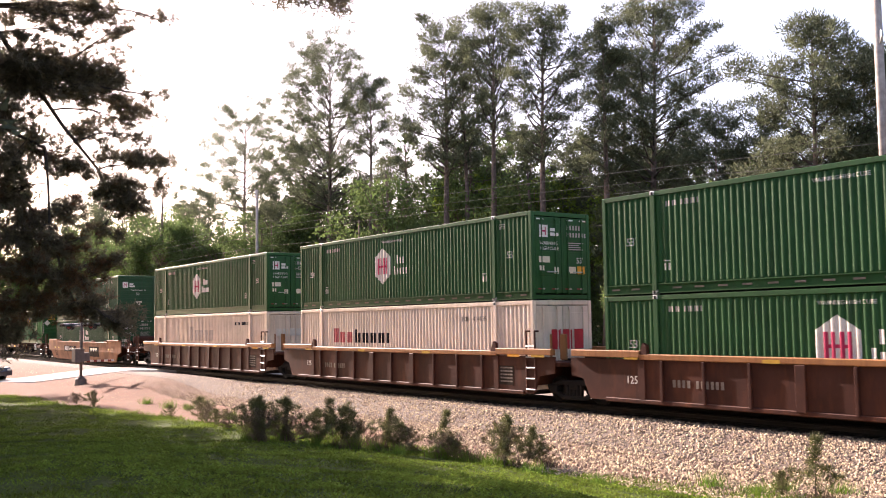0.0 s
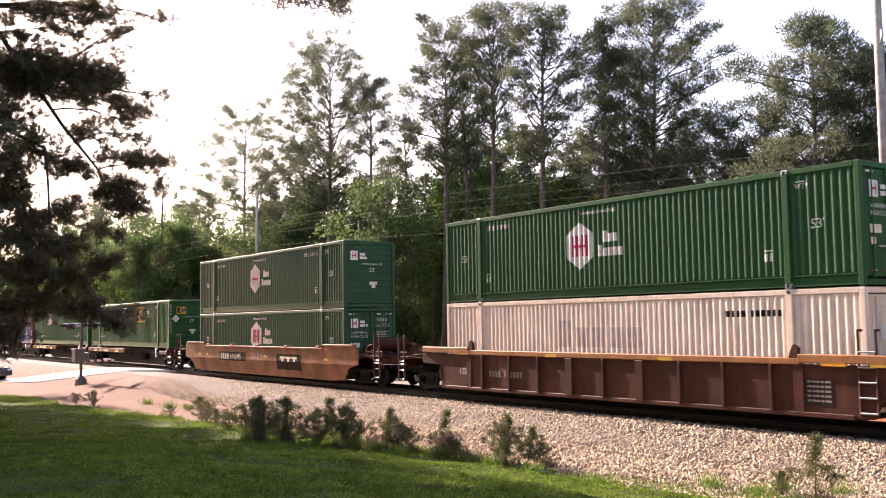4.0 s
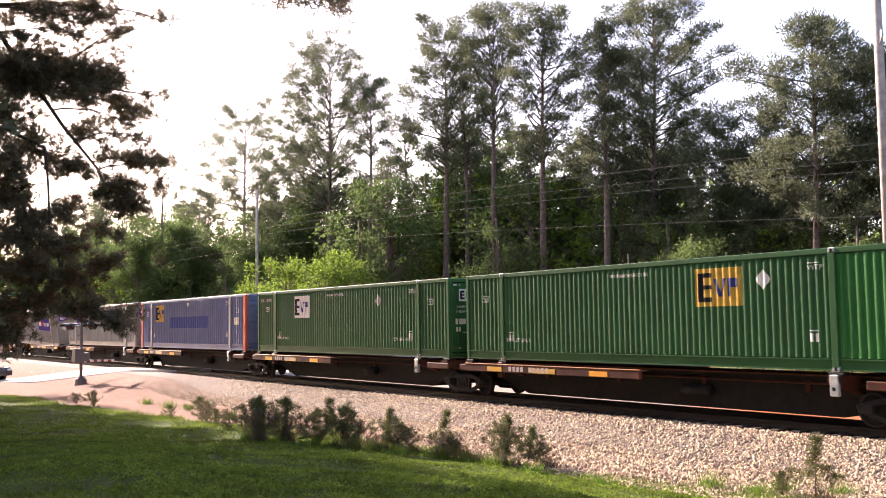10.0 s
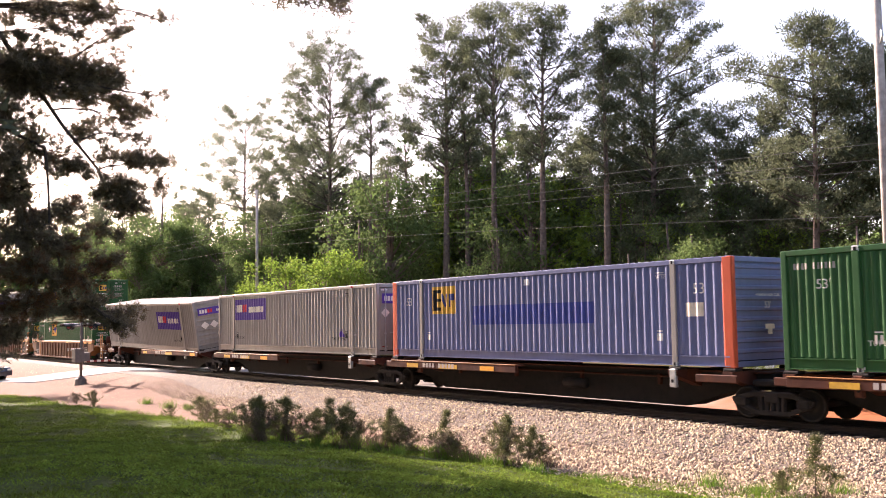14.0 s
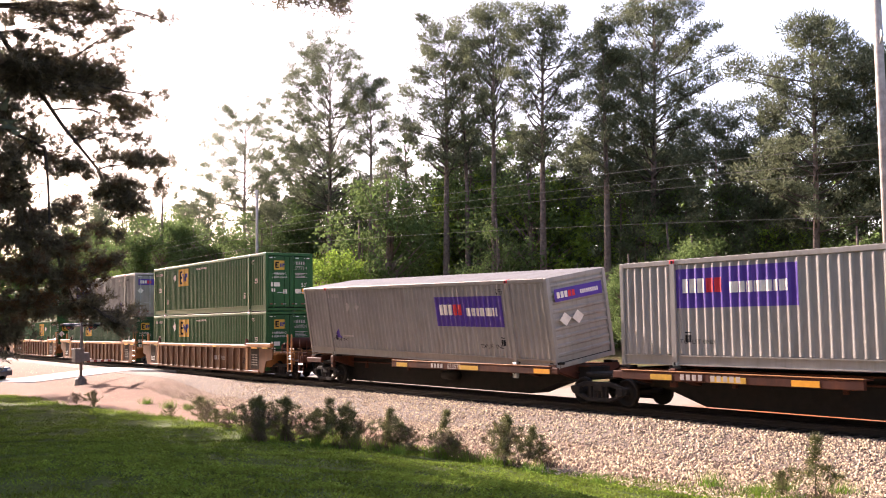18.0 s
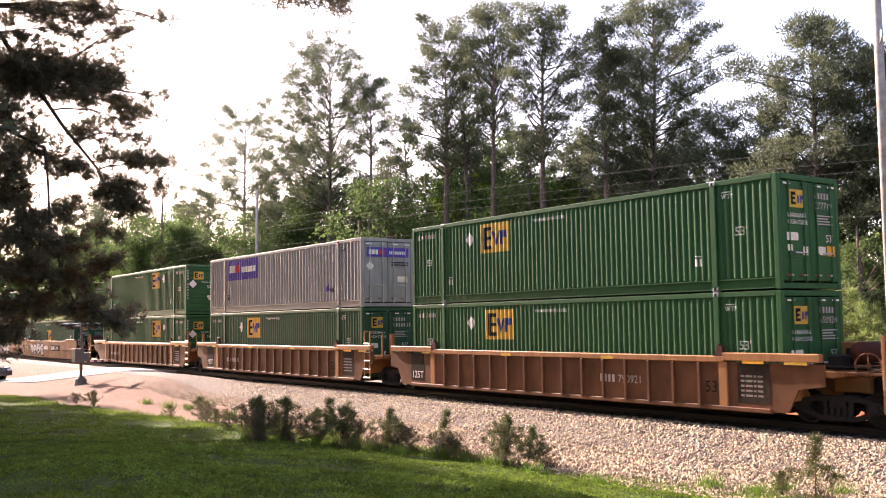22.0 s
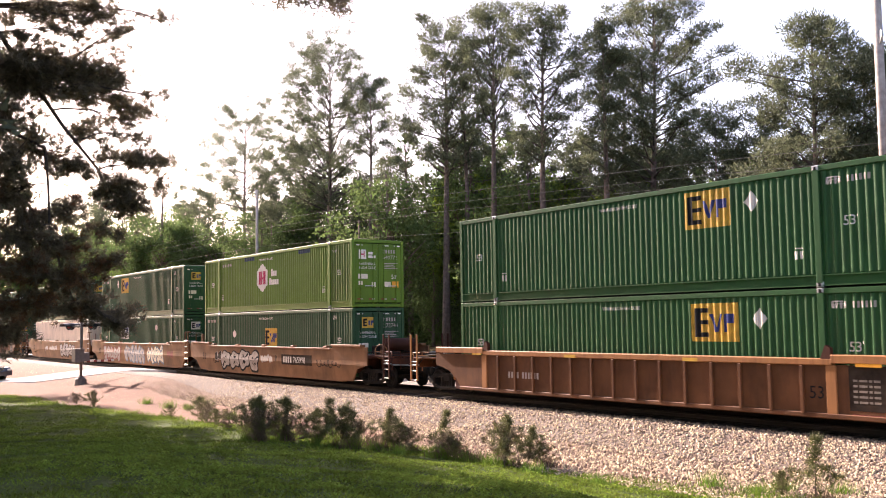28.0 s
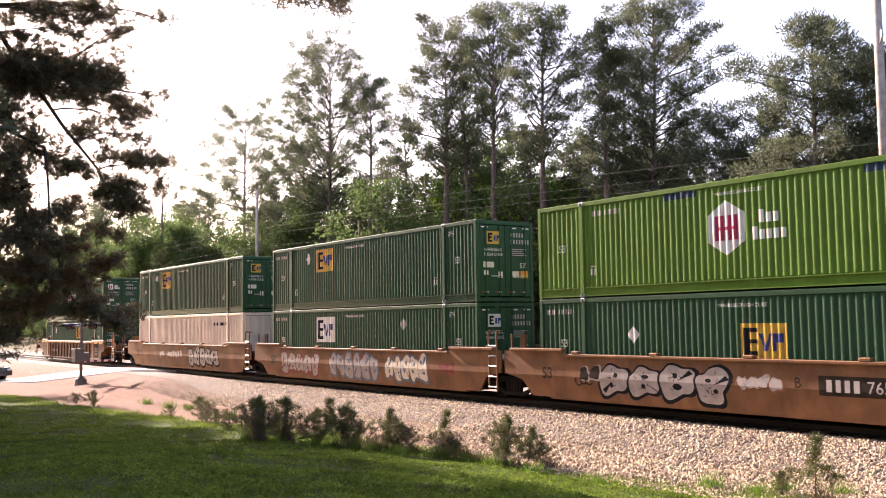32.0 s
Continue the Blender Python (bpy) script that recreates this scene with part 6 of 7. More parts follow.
BROAD = [broadleaf(31, 8.0, 3.0, 380, "leaf", "dense broadleaf tree under the pines"), broadleaf(32, 9.0, 2.7, 380, "leaf", "slender broadleaf tree among the pines", 0.05),
         broadleaf(33, 7.0, 3.0, 380, "leaf", "spreading broadleaf tree at the wood's edge", 0.0)]
BIG = [broadleaf(35, 16.0, 5.6, 900, "leaf", "tall rounded broadleaf tree beyond the crossing", 0.05, leaf=0.24), broadleaf(36, 16.0, 6.4, 950, "leaf", "tall spreading broadleaf tree beyond the crossing", 0.0, leaf=0.24)]
LIME = broadleaf(34, 5.5, 2.4, 330, "lime", "sunlit yellow-green broadleaf tree by the railway", 0.15)
rr = random.Random(77)
HS = (8.0, 9.0, 7.0)
for x, y, h, k in ((-36.5, 38.5, 6.6, 0), (-33.2, 39.5, 7.4, 2), (-29.0, 38.8, 6.0, 1), (-24.0, 40, 7.0, 0)):
    plant(BROAD[k], used, x, y, h / HS[k], x * 23, 0.3)
for i in range(9, 40):
    x = 6 - i * 4.2 + rr.uniform(-1.5, 1.5)
    y = 36.0 + rr.uniform(0, 2.0) + 4.0 * (i % 2) + (5.5 if -64 < x else 0.0)
    plant(BROAD[i % 3], used, x, y, rr.uniform(0.75, 1.1), rr.uniform(0, 360), 0.3)
for x, y, h in ((-60.5, 46, 14.8), (-62.8, 40, 12.6), (-63.8, 38, 9.5), (-50.8, 44, 11.4), (-42.6, 46, 10.5), (-34.0, 46, 10.4), (-82.3, 44, 15.3), (-83.9, 40, 11.4),
                (-49.7, 40, 8.3), (-73, 45, 12.0),
                (-99.4, 35, 15.8), (-117.0, 36, 14.9), (-98.3, 38, 12.3), (-137.3, 38, 14.1), (-95.5, 40, 12.8), (-164.1, 40, 18.0), (-202.8, 42, 19.0), (-100.5, 33, 11.1), (-150, 38, 17), (-118, 41, 14.5), (-108, 40, 13.5), (-88, 41, 11.5), (-112, 31.5, 10), (-130, 32, 11), (-180, 36, 15)):
    k = int(-x) % 3
    if x < -80:
        plant(BIG[k % 2], used, x, y, 1.16 * h / 16.0, x * 31, 0.3)
    else:
        plant(BROAD[k], used, x, y, 1.22 * h / HS[k], x * 31, 0.3)
# Unseen broadleaf trees added round the viewer to darken the lawn.
for x, y, h, k in ((-48, 4.6, 12, 0), (-29.5, 0.5, 9, 2), (-9, -5.5, 10, 1), (-16, -4.0, 11, 0), (-22, -2.5, 11, 1), (-4, -8, 12, 2)):
    plant(BROAD[k], used, x, y, 1.15 * h / HS[k], x * 17, 0.3)
for x, y, h in ((-67.3, 33.5, 7.3), (-61.0, 33.5, 7.3), (-73.5, 33.5, 5.8), (-58.7, 34, 6.6), (-104, 31.5, 8.5), (-60, 46, 12.5), (-52.5, 46.5, 11.5), (-45.5, 47, 10.0), (-39.5, 46.5, 7.5), (-31.0, 46.5, 6.5)):
    plant(LIME, used, x, y, 1.12 * h / 5.5, x * 40, 0.3)


def thicket(name, seed, x0, x1, y0, y1, z1, count, mat_key, label, leaf=0.15, per=20):
    rg = np.random.default_rng(seed)
    n = count
    px, py = rg.uniform(x0, x1, n), rg.uniform(y0, y1, n)
    pz = np.array([ground_z(a, b) for a, b in zip(px, py)]) + rg.random(n) ** 1.3 * z1 * (0.65 + 0.35 * np.sin(px * 0.31) * np.sin(px * 0.13 + 1))
    v, k = blades(rg, np.stack([px, py, pz], 1), np.tile((0, 0, 0.2), (n, 1)), per, leaf, leaf * 0.4, 0.4)
    thing(name, soup(name, v, k, M[mat_key]), None, Matrix(), label, "undergrowth", kind="stuff")


thicket("undergrowth", 3, -80, 20, 43, 49, 8.5, 6500, "leaf", "dense dark undergrowth deep under the pines")
thicket("undergrowth", 5, -260, -55, 45, 58, 19.0, 9500, "leaf", "dense dark undergrowth deep under the pines", 0.46, 12)
thicket("far_woods", 4, -420, 60, 62, 95, 17.0, 5000, "leaf", "far woods behind the pines", 1.0, 12)

# young pines beyond the track
YOUNG = [pine(51 + i, 3.2, 0.15, 1.2, 30, "young bright green pine sapling by the track", "cone", 24, 0.12, (0.5, 1.6), mat_key="young", per_metre=5.0, length=0.19, width=0.011) for i in range(2)]
for x, y, h, k, a in ((-22.5, 29.5, 3.1, 0, 0), (-22.0, 30, 3.6, 1, 80), (-20.3, 29.5, 4.6, 1, 190), (-19.5, 30.2, 4.3, 0, 140), (-18.5, 30, 4.7, 1, 30), (-17.7, 29.6, 4.1, 0, 260), (-23.5, 30, 2.8, 1, 75),
                      (-21.2, 30.6, 4.0, 0, 20), (-16.4, 30.0, 4.6, 1, 100), (-14.5, 29.8, 4.4, 0, 200)):
    plant(YOUNG[k], used, x, y, 0.84 * h / 3.2, a)


M["dull"] = mat("half_dry_needles", (0.12, 0.095, 0.055), 0.6, var=0.3, scale=2, island=0.45, bump=0, trans=0.3)
M["seedling"] = mat("pine_seedling_needles", (0.115, 0.12, 0.045), 0.6, var=0.3, scale=2, island=0.4, bump=0, trans=0.35, spec=0.2)


def seedling(seed, reach, form, limbs, steep, label, mat_key="seedling"):
    """A pine seedling a metre tall with upright candles."""
    t = pine(seed, 1.0, 0.02, reach, limbs, label, form, 30, 0.045, steep, mat_key=mat_key, per_metre=12.0, length=0.12, width=0.0045, inner=0.95)
    t.name = "pine_seedling"
    return tagged(t, "", "bush", "pine seedlings along the lawn")


SEED = [seedling(61, 0.66, "vase", 22, (0.7, 2.2), "small grey-green pine seedling at the lawn's edge"),
        seedling(62, 0.95, "vase", 26, (0.6, 1.8), "bushy pine seedling at the lawn's edge"),
        seedling(63, 0.46, "vase", 18, (0.8, 2.4), "slim pine seedling beside the gravel"),
        seedling(64, 0.95, "skirt", 24, (0.4, 1.2), "half-dried brownish pine seedling at the lawn's edge", "dull")]
BUSHY_ROW = [(-24.6, 11.3, 1.15, 1, 0), (-24.9, 11.6, 1.25, 0, 100), (-24.6, 12.1, 1.2, 1, 40), (-24.0, 11.2, 0.8, 3, 10), (-24.4, 12.2, 0.7, 3, 120),
             (-23.4, 12.5, 1.0, 1, 200), (-23.2, 12.9, 1.4, 2, 90), (-23.0, 13.2, 1.2, 1, 0), (-22.9, 13.5, 0.75, 3, 90), (-22.2, 13.9, 1.15, 0, 40), (-21.9, 14.1, 0.75, 1, 70), (-21.7, 14.3, 0.6, 3, 170)]
GRAVEL_ROW = [(-19.8, 14.0, 1.25, 2, 60), (-19.6, 14.1, 0.62, 3, 150), (-19.4, 14.2, 0.5, 1, 20), (-17.95, 14.5, 1.25, 0, 200), (-18.0, 14.6, 0.9, 3, 20), (-17.8, 15.1, 1.0, 0, 70), (-17.6, 15.4, 0.55, 3, 130), (-11.05, 16.5, 1.3, 2, 70), (-11.7, 16.4, 0.5, 1, 130),
              (-34.2, 13.5, 0.9, 1, 220), (-33.4, 13.4, 0.65, 3, 20), (-36.5, 13.2, 0.5, 1, 300), (-31.5, 13.0, 0.6, 1, 280), (-29.6, 12.6, 0.55, 3, 0), (-27.5, 12.2, 0.5, 1, 0), (-44.0, 12.4, 0.7, 1, 10), (-46.0, 12.2, 0.5, 3, 60)]
for x, y, h, k, a in BUSHY_ROW + GRAVEL_ROW:
    c = plant(SEED[k], used, x, y, 0.98 * h, a, 0.02)
    c.matrix_basis = c.matrix_basis @ Matrix.Rotation(0.16 * math.sin(a * 7.0 + x), 4, 'X') @ Matrix.Rotation(0.16 * math.cos(a * 5.0 + y), 4, 'Y')


def grass(name, seed, n, x0, x1, y0, y1, hgt, mat_key, label):
    rg = np.random.default_rng(seed)
    px = x1 - (x1 - x0) * rg.random(n) ** 1.5
    py = rg.uniform(y0, y1, n)
    edge = LAWN_EDGE + LAWN_SKEW * px + 0.3 * np.sin(px * 0.45) + 0.2 * np.sin(px * 1.7 + 1)
    keep = (py < edge + rg.normal(0, 0.2, n)) & (py > -px * 0.17 - 0.4)
    px, py = px[keep], py[keep]
    n = len(px)
    pz = np.array([ground_z(a, b) for a, b in zip(px, py)])
    d = np.stack([rg.normal(0, 0.9, n), rg.normal(0, 0.9, n), np.ones(n)], 1)
    s = rg.normal(0, 1, (n, 3))
    s[:, 2] = 0
    s /= np.linalg.norm(s, axis=1, keepdims=True)
    lumps = 0.95 + 0.35 * np.sin(px * 1.9 + 1.3 * np.sin(py * 2.1)) * np.sin(py * 2.7 + 0.8 * np.sin(px * 1.3)) + 0.3 * np.sin(px * 5.3 + py * 3.1) * np.sin(py * 6.1 - px * 2.2)
    rim = np.clip(1.6 - (LAWN_EDGE + LAWN_SKEW * px - py) * 1.1, 0, 1.6)
    h = hgt * rg.uniform(0.5, 1.4, (n, 1)) * (lumps + rim)[:, None]
    p = np.stack([px, py, pz - 0.01], 1)
    v = np.stack([p - s * 0.013, p + s * 0.013, p + d * h], 1).reshape(-1, 3)
    thing(name, soup(name, v, 3, M[mat_key]), None, Matrix(), label, "grass", kind="stuff")


M["grass"] = mat("lawn_grass", (0.12, 0.175, 0.025), 0.9, var=0.6, scale=0.9, dirt=(0.10, 0.085, 0.035), dirt_amt=0.55, island=0.5, bump=0, trans=0.45, spec=0.04)
grass("lawn_grass", 8, 330000, -60, -6, 1.2, 17.5, 0.042, "grass", "mown green lawn grass in dappled shade")

M["clover"] = mat("clover_leaves", (0.14, 0.20, 0.03), 0.85, var=0.35, scale=1.2, island=0.35, bump=0, trans=0.45, spec=0.04)


def clover(seed, count, each):
    """Low lumps of clover and broad weeds in the lawn, as one mesh of small leaflets."""
    rg = np.random.default_rng(seed)
    cx = -8 - 36 * rg.random(count) ** 1.4
    cy = rg.uniform(2.0, 15.0, count)
    keep = (cy < LAWN_EDGE + LAWN_SKEW * cx - 0.25) & (cy > -cx * 0.17) & (np.sin(cx * 0.8 + 1.7 * np.sin(cy * 0.6)) + np.sin(cy * 1.3 + cx * 0.35) + rg.normal(0, 0.5, count) > -0.2)
    cx, cy = cx[keep], cy[keep]
    n = len(cx)
    r = rg.uniform(0.05, 0.2, n)
    a, q = rg.uniform(0, math.tau, (n, each)), rg.random((n, each)) ** 0.5
    gz = np.array([ground_z(x, y) for x, y in zip(cx, cy)])
    p = np.stack([cx[:, None] + r[:, None] * q * np.cos(a), cy[:, None] + r[:, None] * q * np.sin(a),
                  gz[:, None] + 0.015 + (0.03 + 0.26 * r[:, None]) * (1 - q * q) * rg.uniform(0.5, 1.2, (n, each))], 2).reshape(-1, 3)
    m = len(p)
    d = rg.normal(0, 1, (m, 3)) * (1, 1, 0.45)
    d /= np.linalg.norm(d, axis=1, keepdims=True)
    s = np.cross(d, rg.normal(0, 0.5, (m, 3)) + (0, 0, 1.0))
    s /= np.linalg.norm(s, axis=1, keepdims=True) + 1e-9
    v = np.stack([p - s * 0.017, p + s * 0.017, p + d * 0.04], 1).reshape(-1, 3)
    thing("clover", soup("clover", v, 3, M["clover"]), None, Matrix(), "low lumps of bright clover in the mown lawn", "clover", kind="stuff")


clover(71, 7000, 22)
WEEDS = ((-13.2, 16.2, 0.40), (-12.3, 16.3, 0.25), (-12.0, 16.8, 0.35), (-10.9, 17.1, 0.30), (-20.7, 13.3, 0.30), (-22.6, 13.1, 0.35), (-26.5, 14.7, 0.40), (-40.9, 14.7, 0.40), (-43.5, 14.6, 0.35), (-39.2, 14.9, 0.30), (-18.9, 14.2, 0.35), (-16.4, 14.1, 0.30), (-14.4, 14.1, 0.25), (-34.1, 14.6, 0.40), (-29.4, 14.4, 0.45))


def weed_tuft(x, y, tall, seed, key="weed", label="tuft of tall bright green weeds beside the lawn"):
    """A tuft of long weeds at the lawn's edge."""
    rg = np.random.default_rng(seed)
    n = 150
    c = np.stack([rg.normal(0, 0.16, n), rg.normal(0, 0.12, n), np.zeros(n)], 1)
    d = np.stack([rg.normal(0, 0.38, n), rg.normal(0, 0.38, n), np.ones(n)], 1)
    s = rg.normal(0, 1, (n, 3))
    s[:, 2] = 0
    s /= np.linalg.norm(s, axis=1, keepdims=True)
    h = tall * rg.uniform(0.4, 1.2, (n, 1))
    v = np.stack([c - s * 0.008, c + s * 0.008, c + d * h], 1).reshape(-1, 3)
    thing("weed_tuft", soup("weed_tuft", v, 3, M[key]), None, pose(x, y, ground_z(x, y) - 0.02), label, "weeds", "weed tufts")


M["weed"] = mat("weed_leaves", (0.11, 0.19, 0.025), 0.7, var=0.3, scale=2, island=0.4, bump=0, trans=0.4)
for i, (x, y, h) in enumerate(WEEDS):
    weed_tuft(x, y, h, 200 + i)

M["dry_weed"] = mat("dry_weed_stalks", (0.13, 0.085, 0.06), 0.85, var=0.3, scale=2, island=0.4, bump=0, trans=0.2)
for i, (x, y, h) in enumerate(((-20.4, 14.8, 0.45), (-21.3, 15.1, 0.40), (-19.6, 14.6, 0.40), (-23.4, 14.8, 0.40), (-25.6, 13.7, 0.35), (-26.8, 13.8, 0.35), (-18.8, 14.4, 0.30), (-23.2, 14.1, 0.35))):
    weed_tuft(x, y, h, 240 + i, "dry_weed", "tuft of dry brown weeds among pine seedlings")
s = Shape().path([(-0.7, -0.1, 0.02), (-0.2, 0.05, 0.10), (0.3, 0.0, 0.16), (0.8, 0.15, 0.42)], [0.035, 0.03, 0.022, 0.01], 7)
s.path([(-0.2, 0.05, 0.10), (0.0, 0.3, 0.2), (0.1, 0.5, 0.4)], [0.02, 0.014, 0.006], 6).path([(0.3, 0.0, 0.16), (0.5, -0.25, 0.2), (0.6, -0.4, 0.32)], [0.016, 0.012, 0.006], 6)
rr = random.Random(402)
for i, (x, y, h, k, a) in enumerate(BUSHY_ROW + GRAVEL_ROW[:9]):
    dry = k == 3 or i % 3 == 1
    weed_tuft(x + rr.uniform(-0.35, 0.35), y + rr.uniform(-0.45, 0.1), rr.uniform(0.22, 0.42), 300 + i, "dry_weed" if dry else "weed", "tuft of dry brown weeds among pine seedlings" if dry else "tuft of tall bright green weeds beside the lawn")
thing("fallen_branch", s, M["bark_dark"], pose(-25.06, 13.08, ground_z(-25.06, 13.08), 0, 0, 65), "dead brown branch lying at the lawn's edge", "branch")

# ---- near pines that frame the view ----
def near_pine():
    """Its limbs reach along u, across the lawn; foliage hangs in flat pads: u, height, half length, half depth."""
    rr, rg = random.Random(91), np.random.default_rng(91)
    x, y = -30.5, 4.4
    t = empty("pine_tree", pose(x, y, ground_z(x, y) - 0.1, 0, 0, 76.4), "near dark pine with drooping limbs over the lawn", "tree", "near pines")
    trunk = [Vector((0.06 * i, 0.15 * math.sin(i), i * 1.95)) for i in range(10)]
    part("trunk", Shape().path(trunk, [0.27 - 0.022 * i for i in range(10)], 10), M["bark"], t, smooth=True)
    wood, cs, ds, bs, bd = Shape(), [], [], [], []
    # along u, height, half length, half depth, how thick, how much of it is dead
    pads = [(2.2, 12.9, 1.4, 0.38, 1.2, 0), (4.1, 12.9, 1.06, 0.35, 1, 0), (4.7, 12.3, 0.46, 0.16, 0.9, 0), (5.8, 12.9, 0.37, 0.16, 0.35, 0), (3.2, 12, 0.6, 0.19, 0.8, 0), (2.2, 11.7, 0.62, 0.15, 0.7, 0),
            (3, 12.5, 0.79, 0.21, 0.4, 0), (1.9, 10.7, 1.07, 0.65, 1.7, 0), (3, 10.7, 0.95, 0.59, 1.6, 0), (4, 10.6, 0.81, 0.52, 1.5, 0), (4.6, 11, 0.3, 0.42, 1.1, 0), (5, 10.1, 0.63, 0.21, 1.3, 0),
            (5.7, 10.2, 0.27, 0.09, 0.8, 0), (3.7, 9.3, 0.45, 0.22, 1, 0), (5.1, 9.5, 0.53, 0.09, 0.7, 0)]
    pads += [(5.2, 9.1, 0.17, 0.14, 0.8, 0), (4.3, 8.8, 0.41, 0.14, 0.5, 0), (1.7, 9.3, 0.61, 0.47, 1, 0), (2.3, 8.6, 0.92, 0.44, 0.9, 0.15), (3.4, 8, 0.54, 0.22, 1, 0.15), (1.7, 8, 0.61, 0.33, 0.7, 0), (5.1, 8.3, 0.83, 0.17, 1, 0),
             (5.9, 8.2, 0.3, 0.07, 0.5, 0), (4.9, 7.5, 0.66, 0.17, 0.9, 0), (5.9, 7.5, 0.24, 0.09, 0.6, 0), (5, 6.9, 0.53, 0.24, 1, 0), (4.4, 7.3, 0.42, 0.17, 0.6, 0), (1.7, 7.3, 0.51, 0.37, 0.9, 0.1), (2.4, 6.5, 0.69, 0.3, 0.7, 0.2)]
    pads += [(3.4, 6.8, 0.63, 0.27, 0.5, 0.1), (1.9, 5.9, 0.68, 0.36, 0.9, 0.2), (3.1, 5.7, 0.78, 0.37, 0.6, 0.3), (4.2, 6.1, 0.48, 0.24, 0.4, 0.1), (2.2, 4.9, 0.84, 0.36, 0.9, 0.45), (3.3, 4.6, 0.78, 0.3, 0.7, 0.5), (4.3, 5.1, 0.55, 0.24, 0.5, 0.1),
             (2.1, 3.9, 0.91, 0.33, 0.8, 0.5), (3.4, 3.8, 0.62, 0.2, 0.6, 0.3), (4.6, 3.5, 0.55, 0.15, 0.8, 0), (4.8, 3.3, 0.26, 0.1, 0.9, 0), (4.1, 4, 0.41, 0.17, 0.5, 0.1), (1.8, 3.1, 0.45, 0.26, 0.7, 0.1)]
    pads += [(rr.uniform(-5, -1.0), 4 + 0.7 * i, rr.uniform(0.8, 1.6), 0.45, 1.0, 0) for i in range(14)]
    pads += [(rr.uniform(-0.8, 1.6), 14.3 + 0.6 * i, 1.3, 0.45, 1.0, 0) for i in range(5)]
    # two long drooping limbs
    droop = []
    for way, r0 in ((((0.2, 13.3), (1.3, 11.9), (2.4, 10.2), (3.1, 9.2), (3.7, 8.5), (4.1, 8.0), (4.3, 7.5), (4.7, 6.9)), 0.085),
                    (((0.2, 9.3), (1.6, 9.0), (2.6, 8.5), (2.7, 7.4), (2.75, 6.2), (3.1, 4.9), (3.45, 4.0)), 0.06)):
        pts = [Vector((u, 0.25 * math.sin(u * 2.0), z)) for u, z in way]
        wood.path(pts, [r0 * (1 - 0.11 * i) for i in range(len(pts))], 7)
        for p, q in zip(pts, pts[1:]):
            droop += [p, p.lerp(q, 0.5)]
        droop.append(pts[-1])
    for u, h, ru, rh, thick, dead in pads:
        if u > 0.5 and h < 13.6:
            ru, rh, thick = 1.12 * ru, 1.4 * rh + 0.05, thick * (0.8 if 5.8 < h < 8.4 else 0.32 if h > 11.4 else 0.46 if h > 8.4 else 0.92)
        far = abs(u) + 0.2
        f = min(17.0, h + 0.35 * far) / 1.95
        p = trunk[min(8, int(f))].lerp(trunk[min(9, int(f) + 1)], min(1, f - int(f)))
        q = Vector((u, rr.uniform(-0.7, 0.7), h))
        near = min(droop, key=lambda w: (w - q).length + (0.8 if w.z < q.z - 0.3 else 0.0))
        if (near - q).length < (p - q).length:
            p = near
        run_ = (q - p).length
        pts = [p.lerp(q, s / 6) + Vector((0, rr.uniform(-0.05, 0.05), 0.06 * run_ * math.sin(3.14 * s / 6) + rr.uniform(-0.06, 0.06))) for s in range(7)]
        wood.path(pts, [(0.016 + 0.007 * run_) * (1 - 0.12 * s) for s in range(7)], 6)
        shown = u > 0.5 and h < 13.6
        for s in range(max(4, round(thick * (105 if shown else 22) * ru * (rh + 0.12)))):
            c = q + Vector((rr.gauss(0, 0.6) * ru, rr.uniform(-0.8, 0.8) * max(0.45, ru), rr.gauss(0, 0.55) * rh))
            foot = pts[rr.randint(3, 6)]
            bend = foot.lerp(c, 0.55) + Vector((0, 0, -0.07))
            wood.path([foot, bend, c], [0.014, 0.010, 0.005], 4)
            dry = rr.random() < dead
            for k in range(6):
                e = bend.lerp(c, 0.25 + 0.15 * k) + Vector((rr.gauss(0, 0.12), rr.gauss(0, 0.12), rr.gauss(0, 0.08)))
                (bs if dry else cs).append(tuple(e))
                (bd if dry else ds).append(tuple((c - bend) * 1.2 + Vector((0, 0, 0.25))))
    part("branching", wood, M["bark_dark"], t)
    v, k = blades(rg, cs, ds, 20, 0.21, 0.013, 0.04)
    part("crown", soup("crown", v, k, M["needle_dark"]), None, t)
    v, k = blades(rg, bs, bd, 24, 0.19, 0.010, 0.03)
    part("dry_foliage", soup("dry_foliage", v, k, M["brownleaf"]), None, t, "dead brown needles")
    return t


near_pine()


